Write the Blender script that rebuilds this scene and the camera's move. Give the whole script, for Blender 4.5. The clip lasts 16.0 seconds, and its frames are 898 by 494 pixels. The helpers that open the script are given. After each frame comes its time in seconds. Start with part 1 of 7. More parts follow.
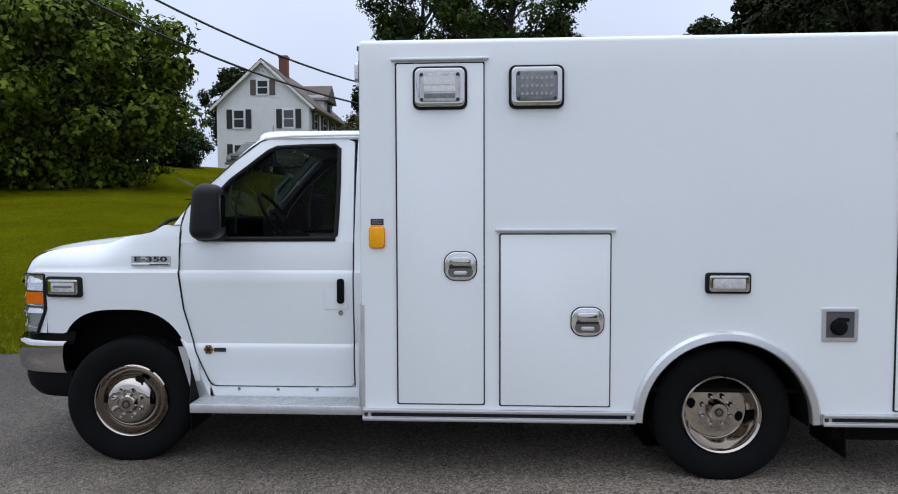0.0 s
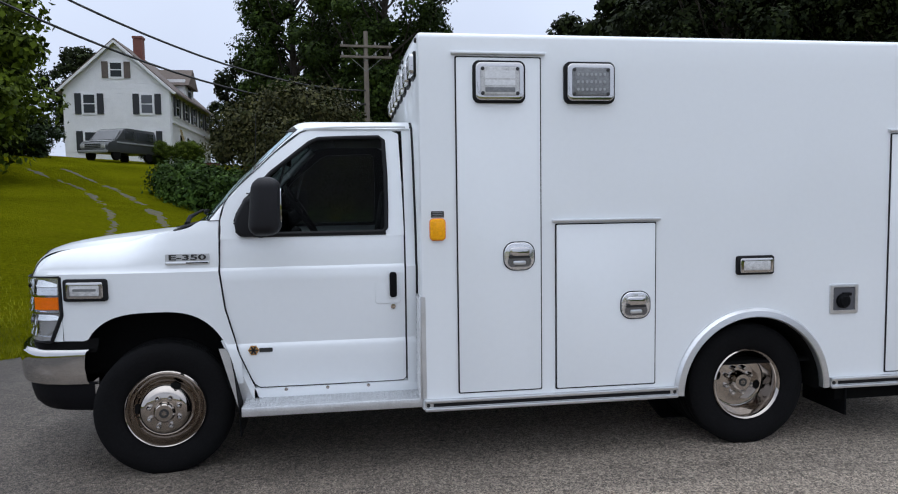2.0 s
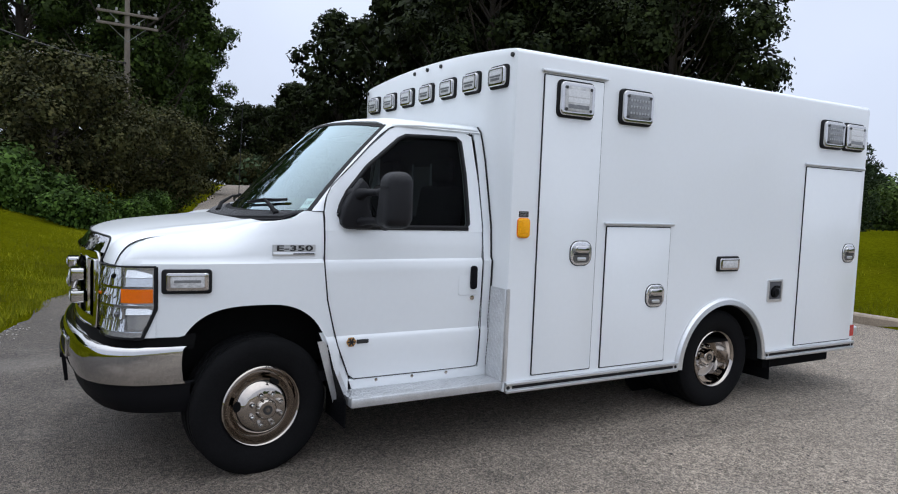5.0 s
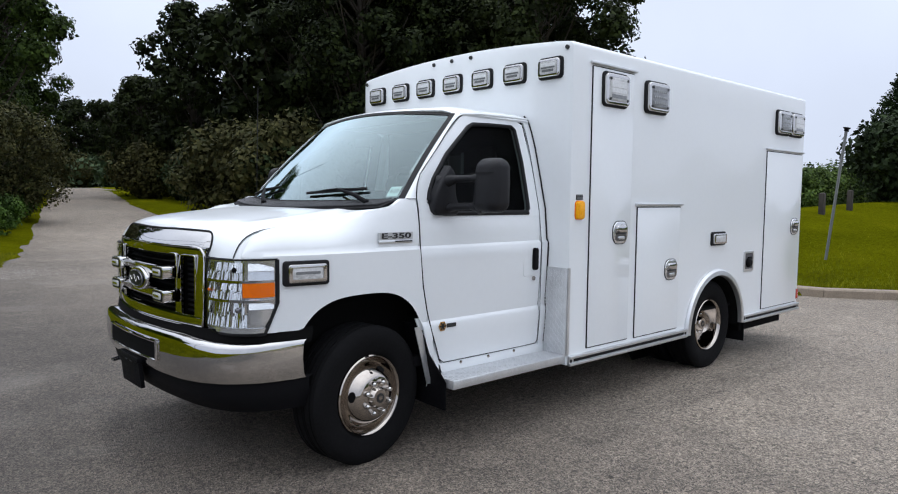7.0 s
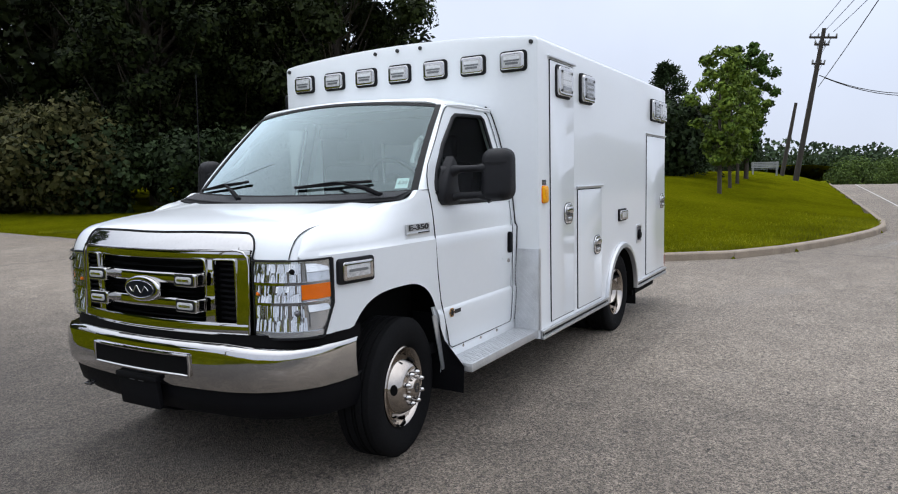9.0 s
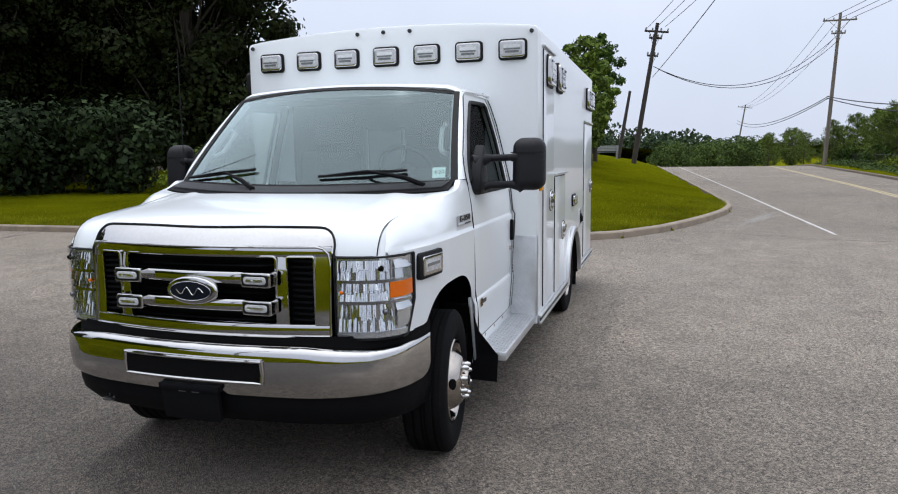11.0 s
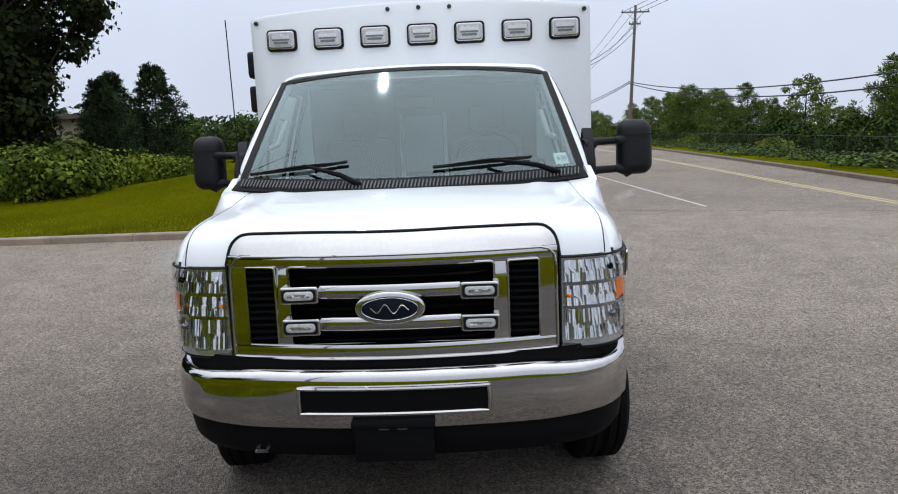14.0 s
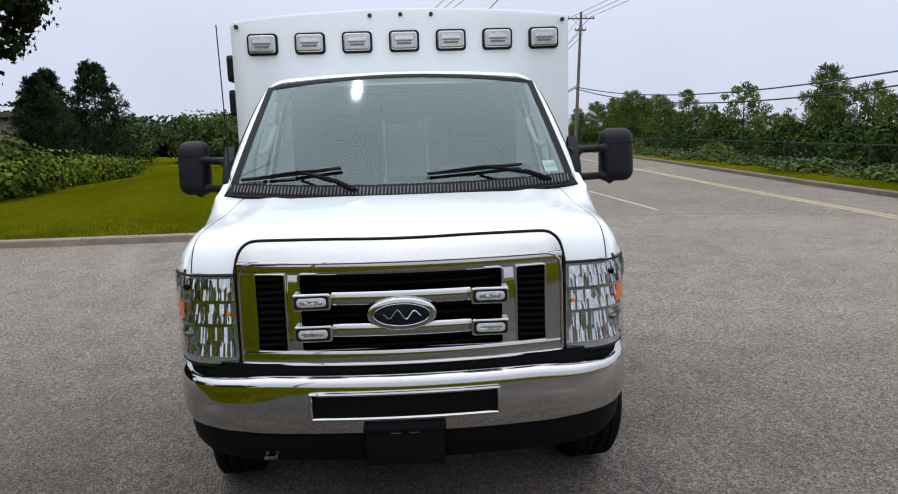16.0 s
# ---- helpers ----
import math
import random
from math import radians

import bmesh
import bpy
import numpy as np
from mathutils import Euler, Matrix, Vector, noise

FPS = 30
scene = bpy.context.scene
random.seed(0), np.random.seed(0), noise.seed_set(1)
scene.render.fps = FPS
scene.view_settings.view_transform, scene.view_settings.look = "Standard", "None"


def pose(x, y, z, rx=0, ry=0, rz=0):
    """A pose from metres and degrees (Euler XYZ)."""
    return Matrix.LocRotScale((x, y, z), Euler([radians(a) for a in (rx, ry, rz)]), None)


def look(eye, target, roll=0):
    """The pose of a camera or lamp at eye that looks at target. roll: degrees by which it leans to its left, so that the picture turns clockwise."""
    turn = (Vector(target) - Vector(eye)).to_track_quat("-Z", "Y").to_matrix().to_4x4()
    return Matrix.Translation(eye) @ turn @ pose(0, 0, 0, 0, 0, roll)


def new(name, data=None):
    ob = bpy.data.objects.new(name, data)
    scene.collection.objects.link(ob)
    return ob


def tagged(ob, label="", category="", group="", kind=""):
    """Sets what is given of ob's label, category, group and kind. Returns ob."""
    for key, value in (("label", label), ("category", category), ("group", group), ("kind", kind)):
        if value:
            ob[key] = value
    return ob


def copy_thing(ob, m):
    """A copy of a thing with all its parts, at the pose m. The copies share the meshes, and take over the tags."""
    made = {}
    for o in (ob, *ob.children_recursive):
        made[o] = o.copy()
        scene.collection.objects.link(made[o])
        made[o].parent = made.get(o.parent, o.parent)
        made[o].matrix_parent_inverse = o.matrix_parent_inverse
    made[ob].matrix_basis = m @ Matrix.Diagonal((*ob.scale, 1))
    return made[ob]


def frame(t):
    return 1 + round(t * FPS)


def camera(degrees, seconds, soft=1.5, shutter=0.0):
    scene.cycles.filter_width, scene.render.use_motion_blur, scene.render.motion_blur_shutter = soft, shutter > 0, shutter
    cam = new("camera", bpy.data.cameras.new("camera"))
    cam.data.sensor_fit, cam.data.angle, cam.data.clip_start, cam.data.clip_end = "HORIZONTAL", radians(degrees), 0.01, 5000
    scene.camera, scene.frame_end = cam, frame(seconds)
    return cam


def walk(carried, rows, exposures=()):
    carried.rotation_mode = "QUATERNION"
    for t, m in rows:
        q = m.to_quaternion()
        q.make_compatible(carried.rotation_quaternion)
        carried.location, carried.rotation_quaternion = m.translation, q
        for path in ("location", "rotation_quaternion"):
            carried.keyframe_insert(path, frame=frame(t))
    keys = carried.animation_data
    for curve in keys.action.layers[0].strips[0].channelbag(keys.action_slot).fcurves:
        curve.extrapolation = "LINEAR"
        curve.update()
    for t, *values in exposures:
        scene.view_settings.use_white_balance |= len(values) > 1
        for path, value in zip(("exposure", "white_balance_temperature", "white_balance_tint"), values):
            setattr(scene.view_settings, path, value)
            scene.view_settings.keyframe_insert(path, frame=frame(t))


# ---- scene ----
cam = camera(66.0, 16.0, 1.1)
PATH = [
    (0, (0.219, 0.122, 1.533), (0.107, 2.116, 1.428), -0.2),
    (0.5, (-0.03, 0.101, 1.546), (-0.069, 2.099, 1.453), 0.2),
    (1, (-0.345, 0.034, 1.559), (-0.248, 2.028, 1.445), -0.7),
    (1.5, (-0.613, 0.042, 1.562), (-0.411, 2.025, 1.406), 0.5),
    (2, (-0.903, 0.108, 1.557), (-0.618, 2.083, 1.418), -0.8),
    (2.5, (-1.243, 0.126, 1.566), (-0.838, 2.081, 1.436), 1.1),
    (3, (-1.598, 0.137, 1.585), (-1.032, 2.049, 1.432), 1.4),
    (3.5, (-1.881, 0.272, 1.544), (-1.33, 2.188, 1.377), 0.4),
    (4, (-2.24, 0.312, 1.567), (-1.562, 2.185, 1.386), 1.4),
    (4.2, (-2.39, 0.317, 1.569), (-1.641, 2.164, 1.397), 1.8),
    (6.3, (-3.77, 0.884, 1.507), (-2.528, 2.443, 1.344), 1.1),
    (6.5, (-3.871, 0.933, 1.492), (-2.609, 2.476, 1.328), 0.9),
    (7, (-4.159, 1.153, 1.469), (-2.819, 2.63, 1.322), 0.6),
    (7.5, (-4.475, 1.366, 1.483), (-2.997, 2.705, 1.33), 0.1),
    (8, (-4.68, 1.547, 1.478), (-3.138, 2.808, 1.306), 0.7),
    (8.5, (-4.853, 1.85, 1.484), (-3.229, 3.004, 1.305), 0.5),
    (9, (-5.061, 2.085, 1.513), (-3.342, 3.088, 1.316), -1.3),
    (9.2, (-5.104, 2.175, 1.514), (-3.361, 3.133, 1.302), -1.5),
    (11.3, (-5.476, 3.306, 1.594), (-3.566, 3.841, 1.34), -1.9),
    (11.5, (-5.452, 3.423, 1.596), (-3.533, 3.931, 1.353), -2.9),
    (12, (-5.442, 3.746, 1.611), (-3.496, 4.129, 1.351), -1.2),
    (12.5, (-5.456, 4.059, 1.638), (-3.489, 4.266, 1.338), -2.8),
    (13, (-5.435, 4.328, 1.609), (-3.468, 4.498, 1.289), -1.7),
    (13.5, (-5.367, 4.606, 1.614), (-3.4, 4.792, 1.307), -2.8),
    (14, (-5.396, 4.838, 1.623), (-3.422, 4.912, 1.311), -2.3),
    (14.5, (-5.45, 5.007, 1.654), (-3.474, 4.975, 1.348), -2.3),
    (15, (-5.472, 5.069, 1.661), (-3.497, 5.043, 1.352), -2.1),
    (15.5, (-5.474, 5.083, 1.659), (-3.499, 5.009, 1.354), -2.2),
    (16, (-5.452, 5.081, 1.657), (-3.478, 5.001, 1.346), -1.8),
]
walk(cam, [(t, look(eye, target, roll)) for t, eye, target, roll in PATH], exposures=[(0, -0.16, 5780, 11), (4, -0.10, 5870, 11), (6.5, -0.03, 5950, 11), (9, 0.0, 6020, 11), (12.5, -0.12, 6030, 11), (16, -0.14, 6080, 11)])
from mathutils import geometry
rng = random.Random(7)

# ---------------------------------------------------------------- sky and sun
world = bpy.data.worlds.new("overcast_sky")
scene.world = world
world.use_nodes = True
wn, wl = world.node_tree.nodes, world.node_tree.links
wn.clear()
w_out, w_bg = wn.new("ShaderNodeOutputWorld"), wn.new("ShaderNodeBackground")
w_sky = wn.new("ShaderNodeTexSky")
w_sky.sky_type, w_sky.sun_disc = "NISHITA", False
w_sky.sun_elevation, w_sky.sun_rotation = radians(76), radians(38)
w_co, w_sep = wn.new("ShaderNodeTexCoord"), wn.new("ShaderNodeSeparateXYZ")
w_ramp = wn.new("ShaderNodeValToRGB")
w_ramp.color_ramp.elements[0].position, w_ramp.color_ramp.elements[0].color = 0.0, (0.345, 0.362, 0.405, 1)
w_ramp.color_ramp.elements[1].position, w_ramp.color_ramp.elements[1].color = 1.0, (1.0, 1.0, 1.0, 1)
w_mid = w_ramp.color_ramp.elements.new(0.3)
w_mid.color = (0.415, 0.432, 0.472, 1)
w_noise = wn.new("ShaderNodeTexNoise")
w_noise.inputs["Scale"].default_value, w_noise.inputs["Detail"].default_value = 2.2, 5.0
w_map = wn.new("ShaderNodeMapRange")
w_map.inputs["From Min"].default_value, w_map.inputs["From Max"].default_value = 0.3, 0.7
w_map.inputs["To Min"].default_value, w_map.inputs["To Max"].default_value = 0.92, 1.08
w_mul = wn.new("ShaderNodeMix")
w_mul.data_type, w_mul.blend_type = "RGBA", "MULTIPLY"
w_mul.inputs["Factor"].default_value = 1.0
w_cloud = wn.new("ShaderNodeVectorMath")
w_cloud.operation = "SCALE"
w_cloud.inputs["Scale"].default_value = 20.5
w_mix = wn.new("ShaderNodeMix")
w_mix.data_type = "RGBA"
w_mix.inputs["Factor"].default_value = 0.93
wl.new(w_co.outputs["Generated"], w_sep.inputs[0])
wl.new(w_sep.outputs["Z"], w_ramp.inputs["Fac"])
wl.new(w_co.outputs["Generated"], w_noise.inputs["Vector"])
wl.new(w_noise.outputs["Fac"], w_map.inputs["Value"])
wl.new(w_ramp.outputs["Color"], w_mul.inputs[6])
wl.new(w_map.outputs["Result"], w_mul.inputs[7])
wl.new(w_mul.outputs[2], w_cloud.inputs[0])
wl.new(w_sky.outputs["Color"], w_mix.inputs[6])
wl.new(w_cloud.outputs["Vector"], w_mix.inputs[7])
wl.new(w_mix.outputs[2], w_bg.inputs["Color"])
w_bg.inputs["Strength"].default_value = 0.105
wl.new(w_bg.outputs[0], w_out.inputs[0])

sun = new("sun", bpy.data.lights.new("sun", "SUN"))
sun.data.energy, sun.data.angle, sun.data.color = 0.68, radians(1.2), (1.0, 0.97, 0.92)
sun.matrix_world = look((3.2, 4.1, 21.5), (0, 0, 0))

# ---------------------------------------------------------------- materials


def material(name, colour, rough=0.5, metal=0.0, vary=0.1, scale=8.0, fine=120.0, bump=0.0, bump_scale=60.0, coat=0.0, spec=0.5, second=None, stretch=(1, 1, 1)):
    """A node material: colour varied at two scales, roughness wear, fine relief."""
    m = bpy.data.materials.new(name)
    m.use_nodes = True
    n, k = m.node_tree.nodes, m.node_tree.links
    b = n["Principled BSDF"]
    b.inputs["Metallic"].default_value = metal
    b.inputs["Coat Weight"].default_value = coat
    b.inputs["Coat Roughness"].default_value = 0.04
    b.inputs["Specular IOR Level"].default_value = spec
    co, mp = n.new("ShaderNodeTexCoord"), n.new("ShaderNodeMapping")
    mp.inputs["Scale"].default_value = stretch
    k.new(co.outputs["Object"], mp.inputs["Vector"])
    big, small = n.new("ShaderNodeTexNoise"), n.new("ShaderNodeTexNoise")
    big.inputs["Scale"].default_value, big.inputs["Detail"].default_value = scale, 4
    small.inputs["Scale"].default_value, small.inputs["Detail"].default_value = fine, 3
    for t in (big, small):
        k.new(mp.outputs[0], t.inputs["Vector"])
    add = n.new("ShaderNodeMath")
    add.operation = "ADD"
    k.new(big.outputs["Fac"], add.inputs[0]), k.new(small.outputs["Fac"], add.inputs[1])
    ramp = n.new("ShaderNodeMapRange")
    ramp.inputs["From Min"].default_value, ramp.inputs["From Max"].default_value = 0.65, 1.35
    k.new(add.outputs[0], ramp.inputs["Value"])
    mix = n.new("ShaderNodeMix")
    mix.data_type = "RGBA"
    lo = second or tuple(c * (1 - vary) for c in colour)
    hi = colour if second else tuple(min(1.0, c * (1 + vary)) for c in colour)
    mix.inputs[6].default_value, mix.inputs[7].default_value = (*lo, 1), (*hi, 1)
    k.new(ramp.outputs[0], mix.inputs[0])
    k.new(mix.outputs[2], b.inputs["Base Color"])
    rr = n.new("ShaderNodeMapRange")
    rr.inputs["To Min"].default_value, rr.inputs["To Max"].default_value = max(0.02, rough * 0.85), min(1.0, rough * 1.15)
    k.new(big.outputs["Fac"], rr.inputs["Value"])
    k.new(rr.outputs[0], b.inputs["Roughness"])
    if bump:
        bt, bn = n.new("ShaderNodeTexNoise"), n.new("ShaderNodeBump")
        bt.inputs["Scale"].default_value, bt.inputs["Detail"].default_value = bump_scale, 4
        bn.inputs["Strength"].default_value, bn.inputs["Distance"].default_value = min(1.0, bump), 0.01
        k.new(mp.outputs[0], bt.inputs["Vector"])
        k.new(bt.outputs["Fac"], bn.inputs["Height"])
        k.new(bn.outputs[0], b.inputs["Normal"])
    return m


def glow(name, colour, strength, base):
    m = material(name, base, 0.25, vary=0.08, scale=30)
    b = m.node_tree.nodes["Principled BSDF"]
    b.inputs["Emission Color"].default_value, b.inputs["Emission Strength"].default_value = (*colour, 1), strength
    return m


def glass(name, tint, gloss=1.0, sheen=(1, 1, 1), rough=0.01):
    """A thin pane: clear and tinted, with a mirror gloss that grows at grazing angles."""
    m = bpy.data.materials.new(name)
    m.use_nodes = True
    n, k = m.node_tree.nodes, m.node_tree.links
    n.clear()
    out, mix = n.new("ShaderNodeOutputMaterial"), n.new("ShaderNodeMixShader")
    tr, gl, fr, mu = n.new("ShaderNodeBsdfTransparent"), n.new("ShaderNodeBsdfGlossy"), n.new("ShaderNodeLayerWeight"), n.new("ShaderNodeMath")
    tr.inputs["Color"].default_value = (*tint, 1)
    gl.inputs["Roughness"].default_value = rough
    gl.inputs["Color"].default_value = (*sheen, 1)
    fr.inputs["Blend"].default_value = 0.5
    po = n.new("ShaderNodeMath")
    po.operation, po.inputs[1].default_value = "POWER", 4.0
    mu.operation, mu.use_clamp = "MULTIPLY_ADD", True
    mu.inputs[1].default_value, mu.inputs[2].default_value = 0.9 * gloss, 0.05 * gloss
    k.new(fr.outputs["Facing"], po.inputs[0]), k.new(po.outputs[0], mu.inputs[0])
    k.new(mu.outputs[0], mix.inputs[0]), k.new(tr.outputs[0], mix.inputs[1]), k.new(gl.outputs[0], mix.inputs[2])
    k.new(mix.outputs[0], out.inputs[0])
    return m


M_WHITE = material("white_paint", (0.806, 0.833, 0.85), 0.32, vary=0.012, scale=1.5, fine=30, bump=0.02, bump_scale=3, coat=0.6)
M_CHROME = material("chrome", (0.58, 0.57, 0.56), 0.05, 1.0, vary=0.03, scale=5, fine=60)
M_STEEL = material("polished_steel", (0.46, 0.42, 0.38), 0.05, 1.0, vary=0.05, scale=6, fine=60)
M_ALU = material("brushed_aluminium", (0.68, 0.69, 0.70), 0.30, 0.85, vary=0.08, scale=12, fine=300, stretch=(1, 8, 8))
M_BLACK = material("black_plastic", (0.005, 0.005, 0.006), 0.6, vary=0.2, scale=10, fine=200, bump=0.15, bump_scale=500, spec=0.09)
M_MIRRORCASE = material("grained_black_plastic", (0.008, 0.008, 0.010), 0.5, vary=0.15, scale=8, fine=200, bump=0.25, bump_scale=420, spec=0.25)
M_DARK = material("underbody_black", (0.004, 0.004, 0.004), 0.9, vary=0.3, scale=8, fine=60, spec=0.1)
M_SEAL = material("rubber_seal", (0.007, 0.007, 0.008), 0.6, vary=0.2, scale=20, spec=0.25)
M_TYRE = material("tyre_rubber", (0.006, 0.006, 0.0065), 0.8, vary=0.35, scale=9, fine=80, bump=0.2, bump_scale=200, spec=0.1)
# glass tinted dark to carry the shade inside the cab
M_GLASS = glass("window_glass", (0.30, 0.32, 0.31), 0.08)
M_WIND = glass("windshield_glass", (0.74, 0.85, 0.82), 2.6, (0.69, 0.83, 0.85), 0.04)
M_LENS = glass("clear_lens", (0.95, 0.96, 0.97), 0.2)
M_BAND = material("ribbed_white_lens", (0.70, 0.71, 0.72), 0.2, vary=0.15, scale=60, fine=200, coat=0.5, bump=0.4, bump_scale=220)
M_FACET = material("lamp_facets", (0.72, 0.71, 0.70), 0.05, 1.0, vary=0.15, scale=60, fine=300)
M_LAMPTRIM = material("lamp_chrome_plastic", (0.72, 0.72, 0.72), 0.12, 0.8, vary=0.05, scale=20)
M_DISH = material("latch_dish_metal", (0.20, 0.20, 0.21), 0.25, 0.8, vary=0.1, scale=30)
M_SLAT = material("grey_slats", (0.075, 0.075, 0.08), 0.55, vary=0.15, scale=30)
M_LAMPBACK = material("lamp_reflector", (0.86, 0.87, 0.88), 0.10, 1.0, vary=0.08, scale=30, fine=90, bump=0.9, bump_scale=38)
M_LENSWHITE = material("frosted_lens", (0.52, 0.52, 0.52), 0.16, vary=0.3, scale=40, fine=160, coat=0.6, bump=0.3, bump_scale=160)
M_LENSGREY = material("smoked_lens", (0.16, 0.165, 0.17), 0.2, vary=0.35, scale=50, fine=180, coat=0.6, bump=0.3, bump_scale=160)
M_DIODE = material("led_rows", (0.34, 0.35, 0.36), 0.3, vary=0.2, scale=60)
M_AMBER = material("amber_lens", (0.92, 0.40, 0.0), 0.3, vary=0.12, scale=60, spec=0.2, coat=0.1, bump=0.3, bump_scale=200)
M_ORANGE = material("orange_lens", (0.90, 0.17, 0.0), 0.25, vary=0.15, scale=80, spec=0.25, coat=0.15)
M_TREAD = material("chequer_plate", (0.66, 0.67, 0.68), 0.30, 0.7, vary=0.12, scale=14, fine=120, bump=0.1, bump_scale=200)
# near black: shade inside the cab put into the vinyl and cloth colour
M_TRIM = material("shaded_vinyl", (0.008, 0.008, 0.009), 0.8, vary=0.15, scale=12, spec=0.08)
M_SEAT = material("shaded_cloth", (0.009, 0.009, 0.010), 0.9, vary=0.2, scale=14, fine=60, spec=0.08)
M_PALEGREY = material("pale_grey_trim", (0.30, 0.31, 0.32), 0.7, vary=0.08, scale=8)
M_BLUEOVAL = material("dark_blue_enamel", (0.006, 0.008, 0.016), 0.35, vary=0.1, scale=20, coat=0.1, spec=0.2)
M_PAPER = material("sticker_paper", (0.60, 0.70, 0.68), 0.5, vary=0.04, scale=30)
M_GREYLABEL = material("grey_print", (0.09, 0.09, 0.10), 0.5, vary=0.05, scale=30)
M_GOLD = material("gold_print", (0.42, 0.22, 0.05), 0.45, vary=0.1, scale=40)
M_INK = material("black_ink", (0.02, 0.02, 0.02), 0.5, vary=0.1, scale=40)
M_SILVER = material("silver_plastic", (0.55, 0.56, 0.57), 0.3, 0.3, vary=0.05, scale=20)
M_RED = material("red_reflector", (0.4, 0.02, 0.015), 0.2, vary=0.1, scale=60, coat=0.6)

# ---------------------------------------------------------------- mesh helpers


def part(name, bm, mat, parent=None, label="", smooth=35):
    """Links a bmesh as one mesh object under a thing or a part."""
    me = bpy.data.meshes.new(name)
    bmesh.ops.recalc_face_normals(bm, faces=bm.faces)
    if smooth:
        lim = radians(smooth)
        for f in bm.faces:
            f.smooth = True
        for e in bm.edges:
            if len(e.link_faces) == 2 and e.link_faces[0].normal.length > 0 and e.link_faces[1].normal.length > 0:
                e.smooth = e.calc_face_angle(0.0) < lim
    bm.to_mesh(me)
    bm.free()
    me.materials.append(mat)
    ob = new(name, me)
    ob.parent = parent
    if label:
        tagged(ob, label)
    return ob


def thing(name, at, label, category, rz=0.0, group="", kind=""):
    ob = new(name)
    ob.empty_display_size = 0.2
    ob.matrix_basis = pose(*at, 0, 0, rz)
    return tagged(ob, label, category, group, kind)


def merge(*bms):
    """Several bmeshes in one."""
    out = bms[0]
    for b in bms[1:]:
        me = bpy.data.meshes.new("tmp")
        b.to_mesh(me)
        b.free()
        out.from_mesh(me)
        bpy.data.meshes.remove(me)
    return out


def box(x0, x1, y0, y1, z0, z1, r=0.0, seg=2):
    bm = bmesh.new()
    bmesh.ops.create_cube(bm, size=1.0)
    for v in bm.verts:
        v.co = Vector(((x0 + x1) / 2 + v.co.x * (x1 - x0), (y0 + y1) / 2 + v.co.y * (y1 - y0), (z0 + z1) / 2 + v.co.z * (z1 - z0)))
    if r:
        bmesh.ops.bevel(bm, geom=list(bm.edges), offset=r, segments=seg, profile=0.5, affect="EDGES")
    return bm


def rounded(w, h, r, n=5):
    """The outline of a rounded rectangle about the origin."""
    pts = []
    for cx, cy, a0 in ((w / 2 - r, h / 2 - r, 0), (-w / 2 + r, h / 2 - r, 90), (-w / 2 + r, -h / 2 + r, 180), (w / 2 - r, -h / 2 + r, 270)):
        for i in range(n + 1):
            a = radians(a0 + 90 * i / n)
            pts.append((cx + r * math.cos(a), cy + r * math.sin(a)))
    return pts


def ellipse(w, h, n=32):
    return [(w / 2 * math.cos(2 * math.pi * i / n), h / 2 * math.sin(2 * math.pi * i / n)) for i in range(n)]


def plate(outline, depth, r=0.0, hole=None, taper=0.0):
    """An outline in (u, w) raised along +d: returned in local axes x=u, z=w, y=-depth..0 (front towards -y), its rim rounded by r, with an optional hole."""
    bm = bmesh.new()
    rings = [(0.0, 0.0)]
    if r:
        for i in range(4):
            a = radians(90 * i / 3)
            rings.append((depth - r + r * math.sin(a), r * (1 - math.cos(a))))
    else:
        rings.append((depth, taper))
    cx = sum(p[0] for p in outline) / len(outline)
    cz = sum(p[1] for p in outline) / len(outline)

    def ring(pts, d, inset):
        out = []
        for u, w in pts:
            lu, lw = u - cx, w - cz
            n = math.hypot(lu, lw) or 1
            out.append(bm.verts.new((u - lu / n * inset, -d, w - lw / n * inset)))
        return out

    loops = [ring(outline, d, s) for d, s in rings]
    n = len(outline)
    for a, b in zip(loops, loops[1:]):
        for i in range(n):
            bm.faces.new((a[i], a[(i + 1) % n], b[(i + 1) % n], b[i]))
    if hole:
        inner = [bm.verts.new((u, -rings[-1][0], w)) for u, w in hole]
        deep = [bm.verts.new((u, 0, w)) for u, w in hole]
        m = len(hole)
        if m == n:
            for i in range(n):
                bm.faces.new((loops[-1][i], loops[-1][(i + 1) % n], inner[(i + 1) % n], inner[i]))
        for i in range(m):
            bm.faces.new((inner[i], inner[(i + 1) % m], deep[(i + 1) % m], deep[i]))
    else:
        bm.faces.new(loops[-1])
    return bm


def moved(bm, m):
    bmesh.ops.transform(bm, matrix=m, verts=bm.verts)
    return bm


